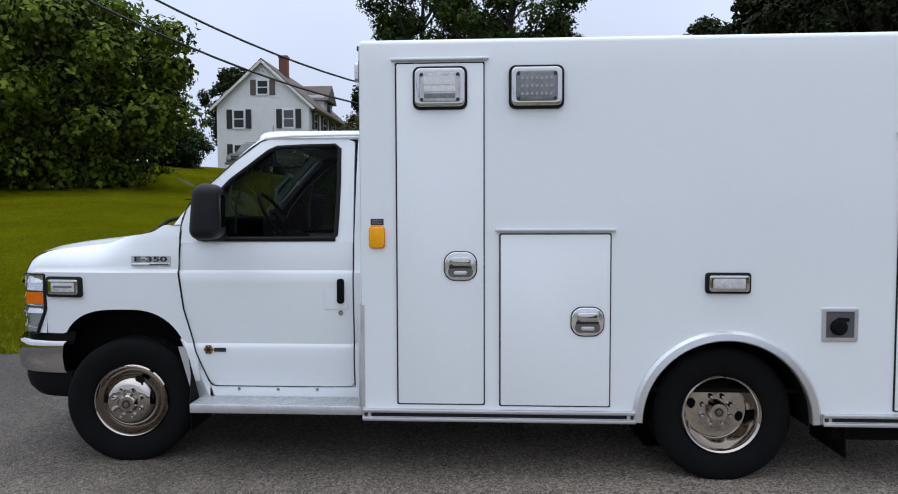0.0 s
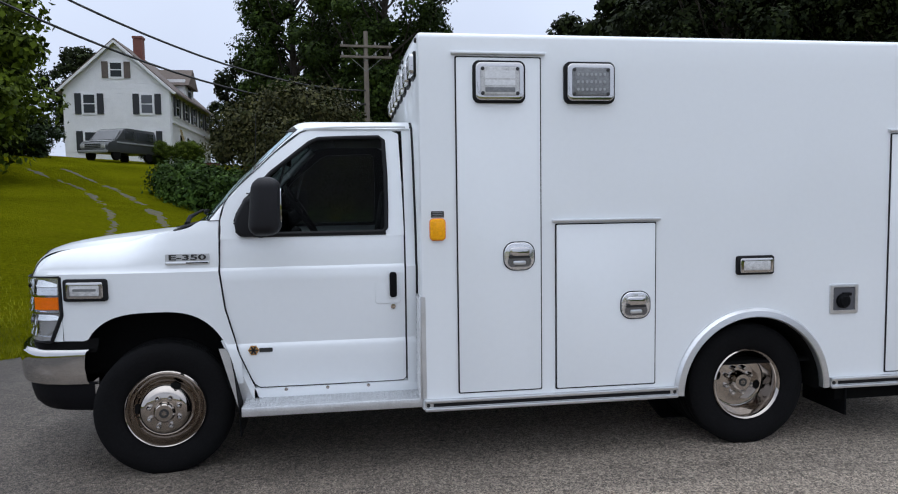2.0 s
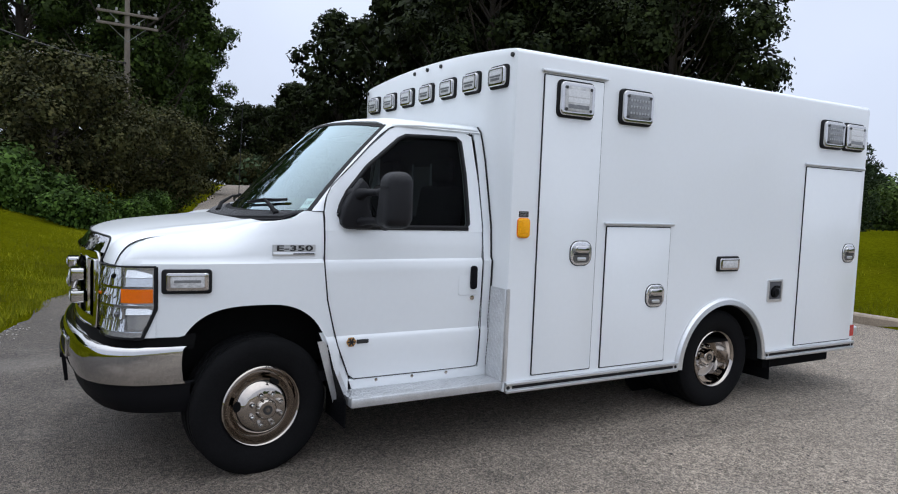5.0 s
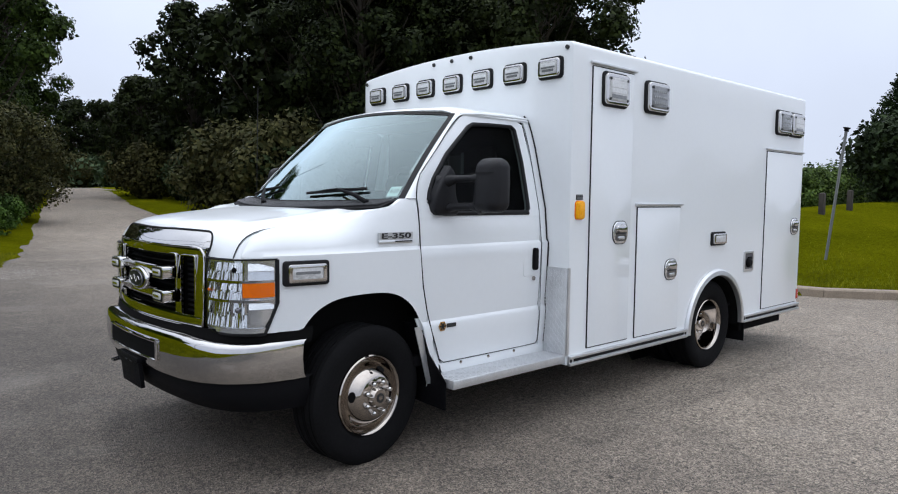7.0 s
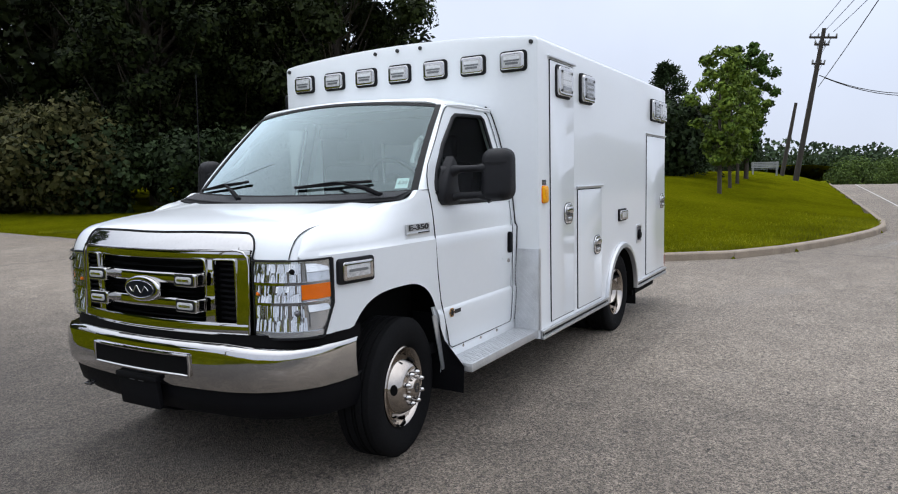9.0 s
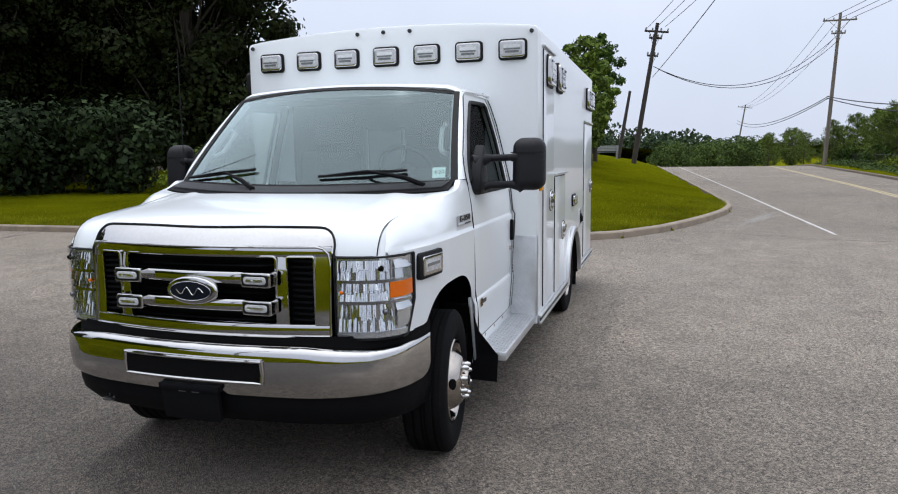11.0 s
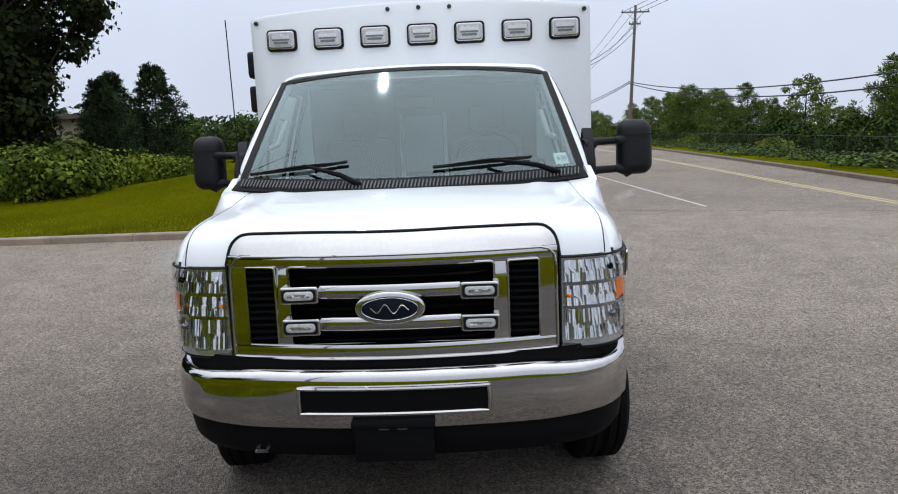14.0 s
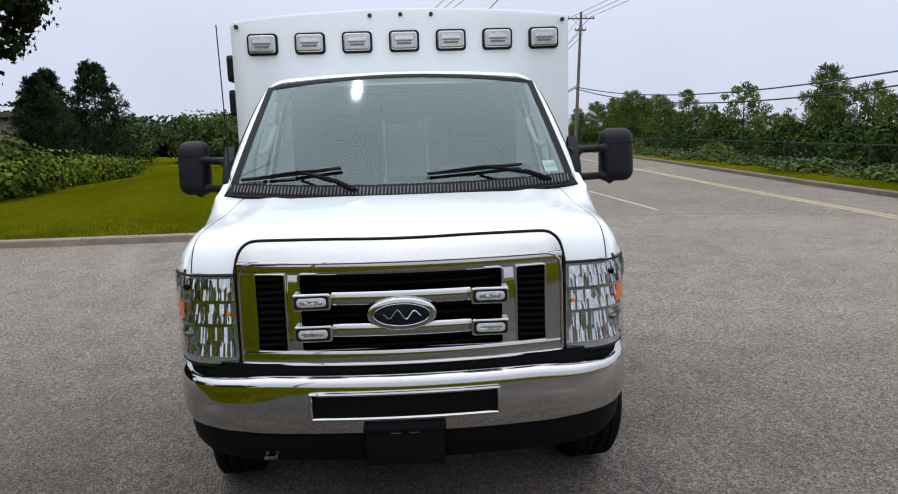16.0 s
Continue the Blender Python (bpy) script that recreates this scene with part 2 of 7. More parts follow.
def lathe(profile, n=48, close=False):
    """A profile of (radius, y) turned round the y axis."""
    bm = bmesh.new()
    rings = []
    for r, y in profile:
        if r < 1e-5:
            rings.append([bm.verts.new((0, y, 0))])
        else:
            rings.append([bm.verts.new((r * math.cos(2 * math.pi * i / n), y, r * math.sin(2 * math.pi * i / n))) for i in range(n)])
    pairs = list(zip(rings, rings[1:])) + ([(rings[-1], rings[0])] if close else [])
    for a, b in pairs:
        for i in range(n):
            j = (i + 1) % n
            if len(a) == 1:
                bm.faces.new((a[0], b[j], b[i]))
            elif len(b) == 1:
                bm.faces.new((a[i], a[j], b[0]))
            else:
                bm.faces.new((a[i], a[j], b[j], b[i]))
    return bm


def tube(points, radius, n=8, closed_ends=True):
    """A tube along points; radius one number or one a point."""
    bm = bmesh.new()
    pts = [Vector(p) for p in points]
    rad = radius if isinstance(radius, (list, tuple)) else [radius] * len(pts)
    rings, side = [], None
    for i, p in enumerate(pts):
        d = (pts[min(i + 1, len(pts) - 1)] - pts[max(i - 1, 0)]).normalized()
        if side is None:
            side = d.orthogonal().normalized()
        side = (side - d * side.dot(d)).normalized()
        up = d.cross(side)
        rings.append([bm.verts.new(p + rad[i] * (math.cos(2 * math.pi * k / n) * side + math.sin(2 * math.pi * k / n) * up)) for k in range(n)])
    for a, b in zip(rings, rings[1:]):
        for k in range(n):
            bm.faces.new((a[k], a[(k + 1) % n], b[(k + 1) % n], b[k]))
    if closed_ends:
        bm.faces.new(rings[0]), bm.faces.new(rings[-1])
    return bm


def sheet(rows, weld=True):
    """A grid of points as one surface."""
    bm = bmesh.new()
    vs = [[bm.verts.new(p) for p in row] for row in rows]
    for a, b in zip(vs, vs[1:]):
        for i in range(len(a) - 1):
            try:
                bm.faces.new((a[i], a[i + 1], b[i + 1], b[i]))
            except ValueError:
                pass
    if weld:
        bmesh.ops.remove_doubles(bm, verts=bm.verts, dist=1e-4)
        bmesh.ops.dissolve_degenerate(bm, edges=bm.edges, dist=1e-5)
    return bm


def solid(bm, t):
    """Gives a surface its thickness, inwards."""
    bmesh.ops.recalc_face_normals(bm, faces=bm.faces)
    bmesh.ops.solidify(bm, geom=list(bm.faces), thickness=t)
    return bm


def lerp_table(table, v):
    xs = [p[0] for p in table]
    return float(np.interp(v, xs, [p[1] for p in table]))


def letters(text, size, depth, grow=0.0):
    """Letters of the built-in font as a bmesh, in x and z, standing out towards -y."""
    cu = bpy.data.curves.new("letters", "FONT")
    cu.body, cu.size, cu.extrude, cu.offset = text, size, depth / 2, grow
    cu.align_x, cu.align_y, cu.resolution_u = "CENTER", "CENTER", 4
    ob = bpy.data.objects.new("letters", cu)
    scene.collection.objects.link(ob)
    bpy.context.view_layer.update()
    me = bpy.data.meshes.new_from_object(ob)
    bm = bmesh.new()
    bm.from_mesh(me)
    bpy.data.objects.remove(ob)
    bpy.data.meshes.remove(me)
    bpy.data.curves.remove(cu)
    return moved(bm, pose(0, -depth / 2, 0, 90))


# ---------------------------------------------------------------- ground


def smooth01(x):
    x = np.clip(x, 0.0, 1.0)
    return x * x * (3 - 2 * x)


ISLAND = [(6.80, 5.7), (7.05, 4.7), (7.9, 3.7), (9.4, 2.88), (12.0, 1.95), (14.5, 1.3), (17.0, 1.25), (60, 3.6), (170, 9), (170, 170), (25, 170), (24, 112), (20.9, 90), (13.6, 60), (11.0, 50), (8.3, 37), (7.2, 28), (6.7, 20), (6.75, 13)]
WEST = [(-4.5, 7.2), (-3.3, 8.5), (-1.5, 17.3), (-0.75, 19.2), (4.0, 40), (8.8, 60), (16, 90), (21, 112), (24.5, 170), (-170, 170), (-170, -12), (-13, -12), (-10.8, -6), (-10.2, -1), (-9.9, 2.5), (-9.0, 5.3), (-7, 6.6)]
SOUTH = [(-170, -13), (-16, -8.5), (2, -5.3), (10, -5.7), (20, -6.6), (37, -7.9), (60, -8.9), (170, -13), (170, -170), (-170, -170)]


def inside_distance(poly, x, y):
    """The distance to a polygon's edge, positive inside it."""
    best, inner = np.full(x.shape, 1e9), np.zeros(x.shape, bool)
    for (ax, ay), (bx, by) in zip(poly, poly[1:] + poly[:1]):
        dx, dy = bx - ax, by - ay
        t = np.clip(((x - ax) * dx + (y - ay) * dy) / (dx * dx + dy * dy), 0, 1)
        best = np.minimum(best, np.hypot(x - ax - t * dx, y - ay - t * dy))
        cross = ((ay > y) != (by > y)) & (x < (bx - ax) * (y - ay) / ((by - ay) or 1e-9) + ax)
        inner ^= cross
    return np.where(inner, best, -best)


def rise(x, y):
    """The gentle rise of lot and road towards the east, the crest of the road, and the lane that climbs to the wood."""
    return 0.006 * np.clip(np.asarray(x, float) - 14, 0, 48) - 0.03 * np.clip(np.asarray(x, float) - 62, 0, 90) + 0.028 * np.clip(np.asarray(y, float) - 24, 0, 70)


def land(x, y):
    """The height of the grassland; below the asphalt where that lies."""
    x, y = np.atleast_1d(np.asarray(x, float)), np.atleast_1d(np.asarray(y, float))
    wob = 0.06 * np.sin(x * 2.3 + 1.7 * np.sin(y * 1.1)) + 0.05 * np.sin(y * 3.1 + x)
    i, w, s = inside_distance(ISLAND, x, y), inside_distance(WEST, x, y) + wob, inside_distance(SOUTH, x, y)
    h = np.full(x.shape, -0.30)
    south_part = smooth01((20 - y) / 12)
    hi = 0.12 + smooth01((i - 0.2) / 8.5) * (0.15 + 0.85 * south_part) + 0.025 * np.clip(x - 14, 0, 18) * south_part * np.clip((i - 0.2) / 2.0, 0, 1)
    h = np.where(i > 0.1, hi, h)
    step = smooth01((w + 0.1) / 0.35)
    hill = 0.215 * np.minimum(np.clip(w - 0.5, 0, 60), np.clip(0.75 * (y - 7.5), 0, 60))
    hill = 5.0 * (1 - np.exp(-hill / 5.0))
    hill = hill + 0.65 * smooth01((y - 30) / 12) * smooth01((x + 40) / 10) * smooth01((-4 - x) / 6)
    hw = -0.08 + 0.13 * step + hill + 0.03 * np.sin(x * 0.7) * np.sin(y * 0.6) * step
    h = np.where(w > -0.1, hw, h)
    hs = 0.12 - 0.05 * np.clip(s - 1.5, 0, 9)
    h = np.where(s > 0.1, hs, h)
    return h + rise(x, y)


def ground_at(x, y):
    return float(land(x, y)[0])


def terrain(name, xs, ys, fn):
    gx, gy = np.meshgrid(xs, ys)
    gz = fn(gx.ravel(), gy.ravel())
    verts = np.column_stack([gx.ravel(), gy.ravel(), gz])
    nx, ny = len(xs), len(ys)
    faces = [(j * nx + i, j * nx + i + 1, (j + 1) * nx + i + 1, (j + 1) * nx + i) for j in range(ny - 1) for i in range(nx - 1)]
    me = bpy.data.meshes.new(name)
    me.from_pydata(verts.tolist(), [], faces)
    for p in me.polygons:
        p.use_smooth = True
    return new(name, me)


def steps(*spans):
    out = []
    for a, b, d in spans:
        out += list(np.arange(a, b - 1e-6, d))
    return np.array(out + [spans[-1][1]])


def grass_material():
    m = material("mown_grass", (0.185, 0.190, 0.003), 0.95, vary=0.3, scale=0.35, fine=14, spec=0.0, second=(0.082, 0.094, 0.002))
    n, k = m.node_tree.nodes, m.node_tree.links
    b = n["Principled BSDF"]
    co = n.new("ShaderNodeTexCoord")
    blades, dry, bump = n.new("ShaderNodeTexNoise"), n.new("ShaderNodeTexNoise"), n.new("ShaderNodeBump")
    blades.inputs["Scale"].default_value, blades.inputs["Detail"].default_value, blades.inputs["Roughness"].default_value = 38, 8, 0.75
    dry.inputs["Scale"].default_value, dry.inputs["Detail"].default_value = 0.9, 6
    k.new(co.outputs["Object"], blades.inputs["Vector"]), k.new(co.outputs["Object"], dry.inputs["Vector"])
    bump.inputs["Strength"].default_value, bump.inputs["Distance"].default_value = 1.0, 0.12
    k.new(blades.outputs["Fac"], bump.inputs["Height"]), k.new(bump.outputs[0], b.inputs["Normal"])
    old = b.inputs["Base Color"].links[0].from_socket
    dm, mx, sh, m2 = n.new("ShaderNodeMapRange"), n.new("ShaderNodeMix"), n.new("ShaderNodeMapRange"), n.new("ShaderNodeMix")
    dm.inputs["From Min"].default_value, dm.inputs["From Max"].default_value, dm.inputs["To Max"].default_value = 0.55, 0.78, 0.4
    mx.data_type = m2.data_type = "RGBA"
    mx.inputs[7].default_value = (0.20, 0.18, 0.008, 1)
    k.new(dry.outputs["Fac"], dm.inputs["Value"]), k.new(dm.outputs[0], mx.inputs[0]), k.new(old, mx.inputs[6])
    sh.inputs["From Min"].default_value, sh.inputs["From Max"].default_value, sh.inputs["To Min"].default_value, sh.inputs["To Max"].default_value = 0.3, 0.7, 0.62, 1.3
    m2.blend_type = "MULTIPLY"
    m2.inputs[0].default_value = 1.0
    k.new(blades.outputs["Fac"], sh.inputs["Value"]), k.new(mx.outputs[2], m2.inputs[6]), k.new(sh.outputs[0], m2.inputs[7])
    k.new(m2.outputs[2], b.inputs["Base Color"])
    return m


def asphalt_material():
    m = bpy.data.materials.new("worn_asphalt")
    m.use_nodes = True
    n, k = m.node_tree.nodes, m.node_tree.links
    b = n["Principled BSDF"]
    b.inputs["Specular IOR Level"].default_value = 0.5
    co = n.new("ShaderNodeTexCoord")

    def tex(kind, scale, detail=4.0, rough=0.5):
        t = n.new(kind)
        t.inputs["Scale"].default_value = scale
        if kind == "ShaderNodeTexNoise":
            t.inputs["Detail"].default_value, t.inputs["Roughness"].default_value = detail, rough
        k.new(co.outputs["Object"], t.inputs["Vector"])
        return t

    def ranged(sock, a, b0, c, d):
        r = n.new("ShaderNodeMapRange")
        for key, v in (("From Min", a), ("From Max", b0), ("To Min", c), ("To Max", d)):
            r.inputs[key].default_value = v
        k.new(sock, r.inputs["Value"])
        return r.outputs[0]

    def mixed(f, a, c, mode="MIX"):
        x = n.new("ShaderNodeMix")
        x.data_type, x.blend_type = "RGBA", mode
        for sock, v in ((x.inputs[0], f), (x.inputs[6], a), (x.inputs[7], c)):
            if isinstance(v, (int, float)):
                sock.default_value = v
            elif isinstance(v, tuple):
                sock.default_value = v
            else:
                k.new(v, sock)
        return x.outputs[2]

    stones, chips = tex("ShaderNodeTexVoronoi", 125), tex("ShaderNodeTexNoise", 150, 2)
    big, mid = tex("ShaderNodeTexNoise", 0.22, 5, 0.6), tex("ShaderNodeTexNoise", 2.6, 6, 0.65)
    bw = n.new("ShaderNodeRGBToBW")
    k.new(stones.outputs["Color"], bw.inputs[0])
    tone = mixed(ranged(bw.outputs[0], 0.2, 0.8, 0, 1), (0.048, 0.043, 0.038, 1), (0.245, 0.222, 0.196, 1))
    tone = mixed(ranged(chips.outputs["Fac"], 0.35, 0.65, 0, 1), mixed(1.0, tone, (0.70, 0.70, 0.70, 1), "MULTIPLY"), mixed(1.0, tone, (1.28, 1.27, 1.25, 1), "MULTIPLY"))
    tone = mixed(1.0, tone, ranged(big.outputs["Fac"], 0.3, 0.7, 0.82, 1.16), "MULTIPLY")
    tone = mixed(1.0, tone, ranged(mid.outputs["Fac"], 0.3, 0.7, 0.80, 1.18), "MULTIPLY")
    # painted tone: shade on the west of the lot, brighter ground to the east
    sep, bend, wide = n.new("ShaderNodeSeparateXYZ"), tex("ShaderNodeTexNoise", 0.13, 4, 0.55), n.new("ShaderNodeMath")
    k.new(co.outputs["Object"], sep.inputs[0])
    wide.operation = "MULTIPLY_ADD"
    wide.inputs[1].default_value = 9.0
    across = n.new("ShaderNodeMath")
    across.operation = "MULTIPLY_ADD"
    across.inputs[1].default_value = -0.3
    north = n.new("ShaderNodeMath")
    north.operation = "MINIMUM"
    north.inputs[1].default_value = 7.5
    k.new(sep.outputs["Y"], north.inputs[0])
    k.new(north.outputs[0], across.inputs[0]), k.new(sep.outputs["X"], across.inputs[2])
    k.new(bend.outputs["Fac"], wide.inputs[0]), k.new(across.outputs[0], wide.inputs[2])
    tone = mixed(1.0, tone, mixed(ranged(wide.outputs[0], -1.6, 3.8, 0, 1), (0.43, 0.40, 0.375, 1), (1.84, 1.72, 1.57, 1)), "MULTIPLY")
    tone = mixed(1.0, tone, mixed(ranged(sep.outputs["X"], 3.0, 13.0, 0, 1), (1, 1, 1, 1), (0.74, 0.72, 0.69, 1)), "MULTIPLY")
    clod = tex("ShaderNodeTexNoise", 26, 5, 0.7)
    tone = mixed(1.0, tone, ranged(clod.outputs["Fac"], 0.32, 0.68, 0.56, 1.48), "MULTIPLY")
    dust = tex("ShaderNodeTexNoise", 0.5, 7, 0.62)
    tone = mixed(ranged(dust.outputs["Fac"], 0.56, 0.74, 0.0, 0.45), tone, (0.29, 0.265, 0.235, 1))
    oil = tex("ShaderNodeTexNoise", 1.1, 3, 0.5)
    tone = mixed(ranged(oil.outputs["Fac"], 0.66, 0.76, 0.0, 0.4), tone, (0.05, 0.048, 0.045, 1))
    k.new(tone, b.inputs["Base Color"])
    b.inputs["Roughness"].default_value = 0.7
    bump = n.new("ShaderNodeBump")
    bump.inputs["Strength"].default_value, bump.inputs["Distance"].default_value = 1.0, 0.010
    k.new(stones.outputs["Distance"], bump.inputs["Height"])
    k.new(bump.outputs[0], b.inputs["Normal"])
    return m


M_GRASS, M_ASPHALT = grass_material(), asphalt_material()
M_KERB = material("kerb_concrete", (0.27, 0.22, 0.165), 0.9, vary=0.35, scale=3, fine=60, bump=0.5, bump_scale=80)
M_KERBDARK = material("stained_kerb_concrete", (0.16, 0.125, 0.09), 0.9, vary=0.35, scale=3, fine=60, bump=0.5, bump_scale=80)
M_LINEWHITE = material("white_road_paint", (0.52, 0.50, 0.47), 0.7, vary=0.2, scale=5, fine=70, bump=0.3, bump_scale=120)
M_LINEYELLOW = material("yellow_road_paint", (0.46, 0.37, 0.19), 0.7, vary=0.25, scale=5, fine=70, bump=0.3, bump_scale=120)
M_CRACK = material("crack_tar", (0.045, 0.04, 0.036), 0.8, vary=0.3, scale=10)
M_DUST = material("pale_grit", (0.40, 0.38, 0.35), 0.95, vary=0.2, scale=5, fine=90, bump=0.5, bump_scale=150)

ground = terrain("ground", steps((-170, -40, 10), (-40, -14, 2), (-14, 24, 0.3), (24, 45, 0.75), (45, 70, 1.5), (70, 170, 10)), steps((-170, -40, 10), (-40, -12, 2), (-12, 22, 0.3), (22, 80, 1.5), (80, 170, 10)), land)
ground.data.materials.append(M_GRASS)
tagged(ground, "mown yellow-green grass rising to a hill", "ground", kind="structure")
ends = thing("distant_ground", (0, 0, 0), "flat green land reaching the horizon", "ground", kind="structure")
far_bm = bmesh.new()
for a in range(48):
    t0, t1 = 2 * math.pi * a / 48, 2 * math.pi * (a + 1) / 48
    q = [far_bm.verts.new((r * math.cos(t), r * math.sin(t), -3.5)) for r, t in ((100, t0), (3000, t0), (3000, t1), (100, t1))]
    far_bm.faces.new(q)
part("land", far_bm, M_GRASS, ends)

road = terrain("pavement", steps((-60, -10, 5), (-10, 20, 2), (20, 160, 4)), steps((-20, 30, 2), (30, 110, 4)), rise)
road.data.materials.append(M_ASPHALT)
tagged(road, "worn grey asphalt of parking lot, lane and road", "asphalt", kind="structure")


def resample(points, spacing):
    pts = [Vector(p) for p in points]
    out, left = [pts[0]], spacing
    for a, b in zip(pts, pts[1:]):
        d, pos = (b - a).length, 0.0
        while d - pos >= left:
            pos += left
            out.append(a.lerp(b, pos / d))
            left = spacing
        left -= d - pos
    return out


def soften(points, times=3):
    for _ in range(times):
        out = [points[0]]
        for a, b in zip(points, points[1:]):
            a, b = Vector(a), Vector(b)
            out += [a.lerp(b, 0.25), a.lerp(b, 0.75)]
        points = out + [points[-1]]
    return points


def kerb(name, line, side, label, mat=None):
    """A row of cast kerb stones along a line; side +1 lays the grass on the left of the way."""
    base = thing(name, (0, 0, 0), label, "kerb", kind="structure")
    pts = resample(soften([(x, y) for x, y in line], 2), 1.5)
    for a, b in zip(pts, pts[1:]):
        d = (b - a).normalized()
        nrm = Vector((-d.y, d.x)) * side
        a2, b2 = a + d * 0.006, b - d * 0.006
        bm = bmesh.new()
        ring = []
        for p in (a2, b2):
            z = float(rise(p.x, p.y))
            ring.append([bm.verts.new((*(p + nrm * o), z + h)) for o, h in ((0.0, -0.1), (0.012, 0.105), (0.035, 0.128), (0.15, 0.135), (0.15, -0.1))])
        for i in range(5):
            bm.faces.new((ring[0][i], ring[0][(i + 1) % 5], ring[1][(i + 1) % 5], ring[1][i]))
        bm.faces.new(ring[0]), bm.faces.new(ring[1])
        part("kerb_stone", bm, mat or M_KERB, base, smooth=20)
    return base


kerb("kerb_island", [(6.7, 20.0), (6.75, 13), (6.80, 5.7), (7.05, 4.7), (7.9, 3.7), (9.4, 2.88), (12.0, 1.95), (14.5, 1.3), (17.0, 1.25), (60, 3.6)], 1, "weathered tan concrete kerb round the grass island")
kerb("kerb_south", [(-8, -6.7), (2, -5.3), (10, -5.7), (20, -6.6), (37, -7.9), (60, -8.9), (100, -10.4)], -1, "brown stained concrete kerb beside the road", M_KERBDARK)


def stripe(name, line, width, mat, label, lift=0.004):
    pts = resample(soften([(x, y) for x, y in line], 1), 1.0)
    rows = []
    for i, p in enumerate(pts):
        d = (pts[min(i + 1, len(pts) - 1)] - pts[max(i - 1, 0)]).normalized()
        nrm = Vector((-d.y, d.x)) * width / 2
        z = float(rise(p.x, p.y)) + lift
        wob = 1 + 0.08 * noise.noise((p.x * 3, p.y * 3, 0))
        rows.append([(*(p + nrm * wob), z), (*(p - nrm * wob), z)])
    ob = part(name, sheet(rows, False), mat, None, smooth=0)
    return tagged(ob, label, "road marking", kind="structure")


stripe("edge_line", [(9.1, 0.0), (16, 0.16), (35, 0.85), (62, 1.9)], 0.065, M_LINEWHITE, "worn white painted line along the road edge")
stripe("centre_line", [(4.5, -3.32), (8, -3.44), (16, -3.92), (26, -4.47), (42, -5.02), (66, -5.82)], 0.10, M_LINEYELLOW, "faded yellow painted line along the road")
stripe("centre_line", [(4.5, -3.50), (8, -3.62), (16, -4.10), (26, -4.65), (42, -5.20), (66, -6.0)], 0.10, M_LINEYELLOW, "faded yellow painted line along the road")
# ---------------------------------------------------------------- ambulance
# Its own axes: x towards the rear from the front axle, y = 0 on the centre line, the driver's side at negative y.
amb = thing("ambulance", (-1.95, 5.165, 0.0), "white box ambulance on a cutaway van chassis parked on asphalt", "ambulance")

SIDE = [(0.30, 0.950), (0.46, 0.970), (0.60, 0.984), (0.70, 0.990), (0.722, 0.986), (0.737, 0.976), (0.80, 0.982), (0.95, 0.992), (1.10, 0.997), (1.165, 0.999), (1.180, 0.984), (1.28, 0.982), (1.39, 0.965), (1.60, 0.915), (1.80, 0.865), (1.92, 0.825), (1.99, 0.795)]
PLAN = [(-0.86, 0.50), (-0.785, 0.655), (-0.780, 0.72), (-0.768, 0.78), (-0.745, 0.835), (-0.70, 0.885), (-0.64, 0.92), (-0.56, 0.938), (-0.40, 0.968), (-0.15, 0.985), (0.2, 0.992), (3, 0.992)]


def half(z, x=1.0):
    """The half width of the cab at a height and a length."""
    return lerp_table(SIDE, z) * lerp_table(PLAN, x) / 0.992


def arch(x):
    """The lower edge of the cab's side: the wheel opening and the sill."""
    if x < -0.559:
        return 1.155
    if x < -0.43:
        return 0.785
    if x < 0.40:
        p, w = (3.2, 0.475) if x < -0.02 else (2.6, 0.41)
        return 0.34 + 0.60 * max(0.0, 1 - (abs(x + 0.02) / w) ** p) ** (1 / p)
    return 0.46


def crown(x):
    """The height of the bonnet on the centre line."""
    return lerp_table([(-0.86, 1.275), (-0.80, 1.302), (-0.6, 1.338), (-0.3, 1.372), (0.0, 1.394), (0.30, 1.408)], x)


BONNET_HALF = 0.84
ROWS_Z = [0.34, 0.46, 0.55, 0.64, 0.70, 0.722, 0.737, 0.80, 0.88, 0.95, 1.03, 1.10, 1.165, 1.185]


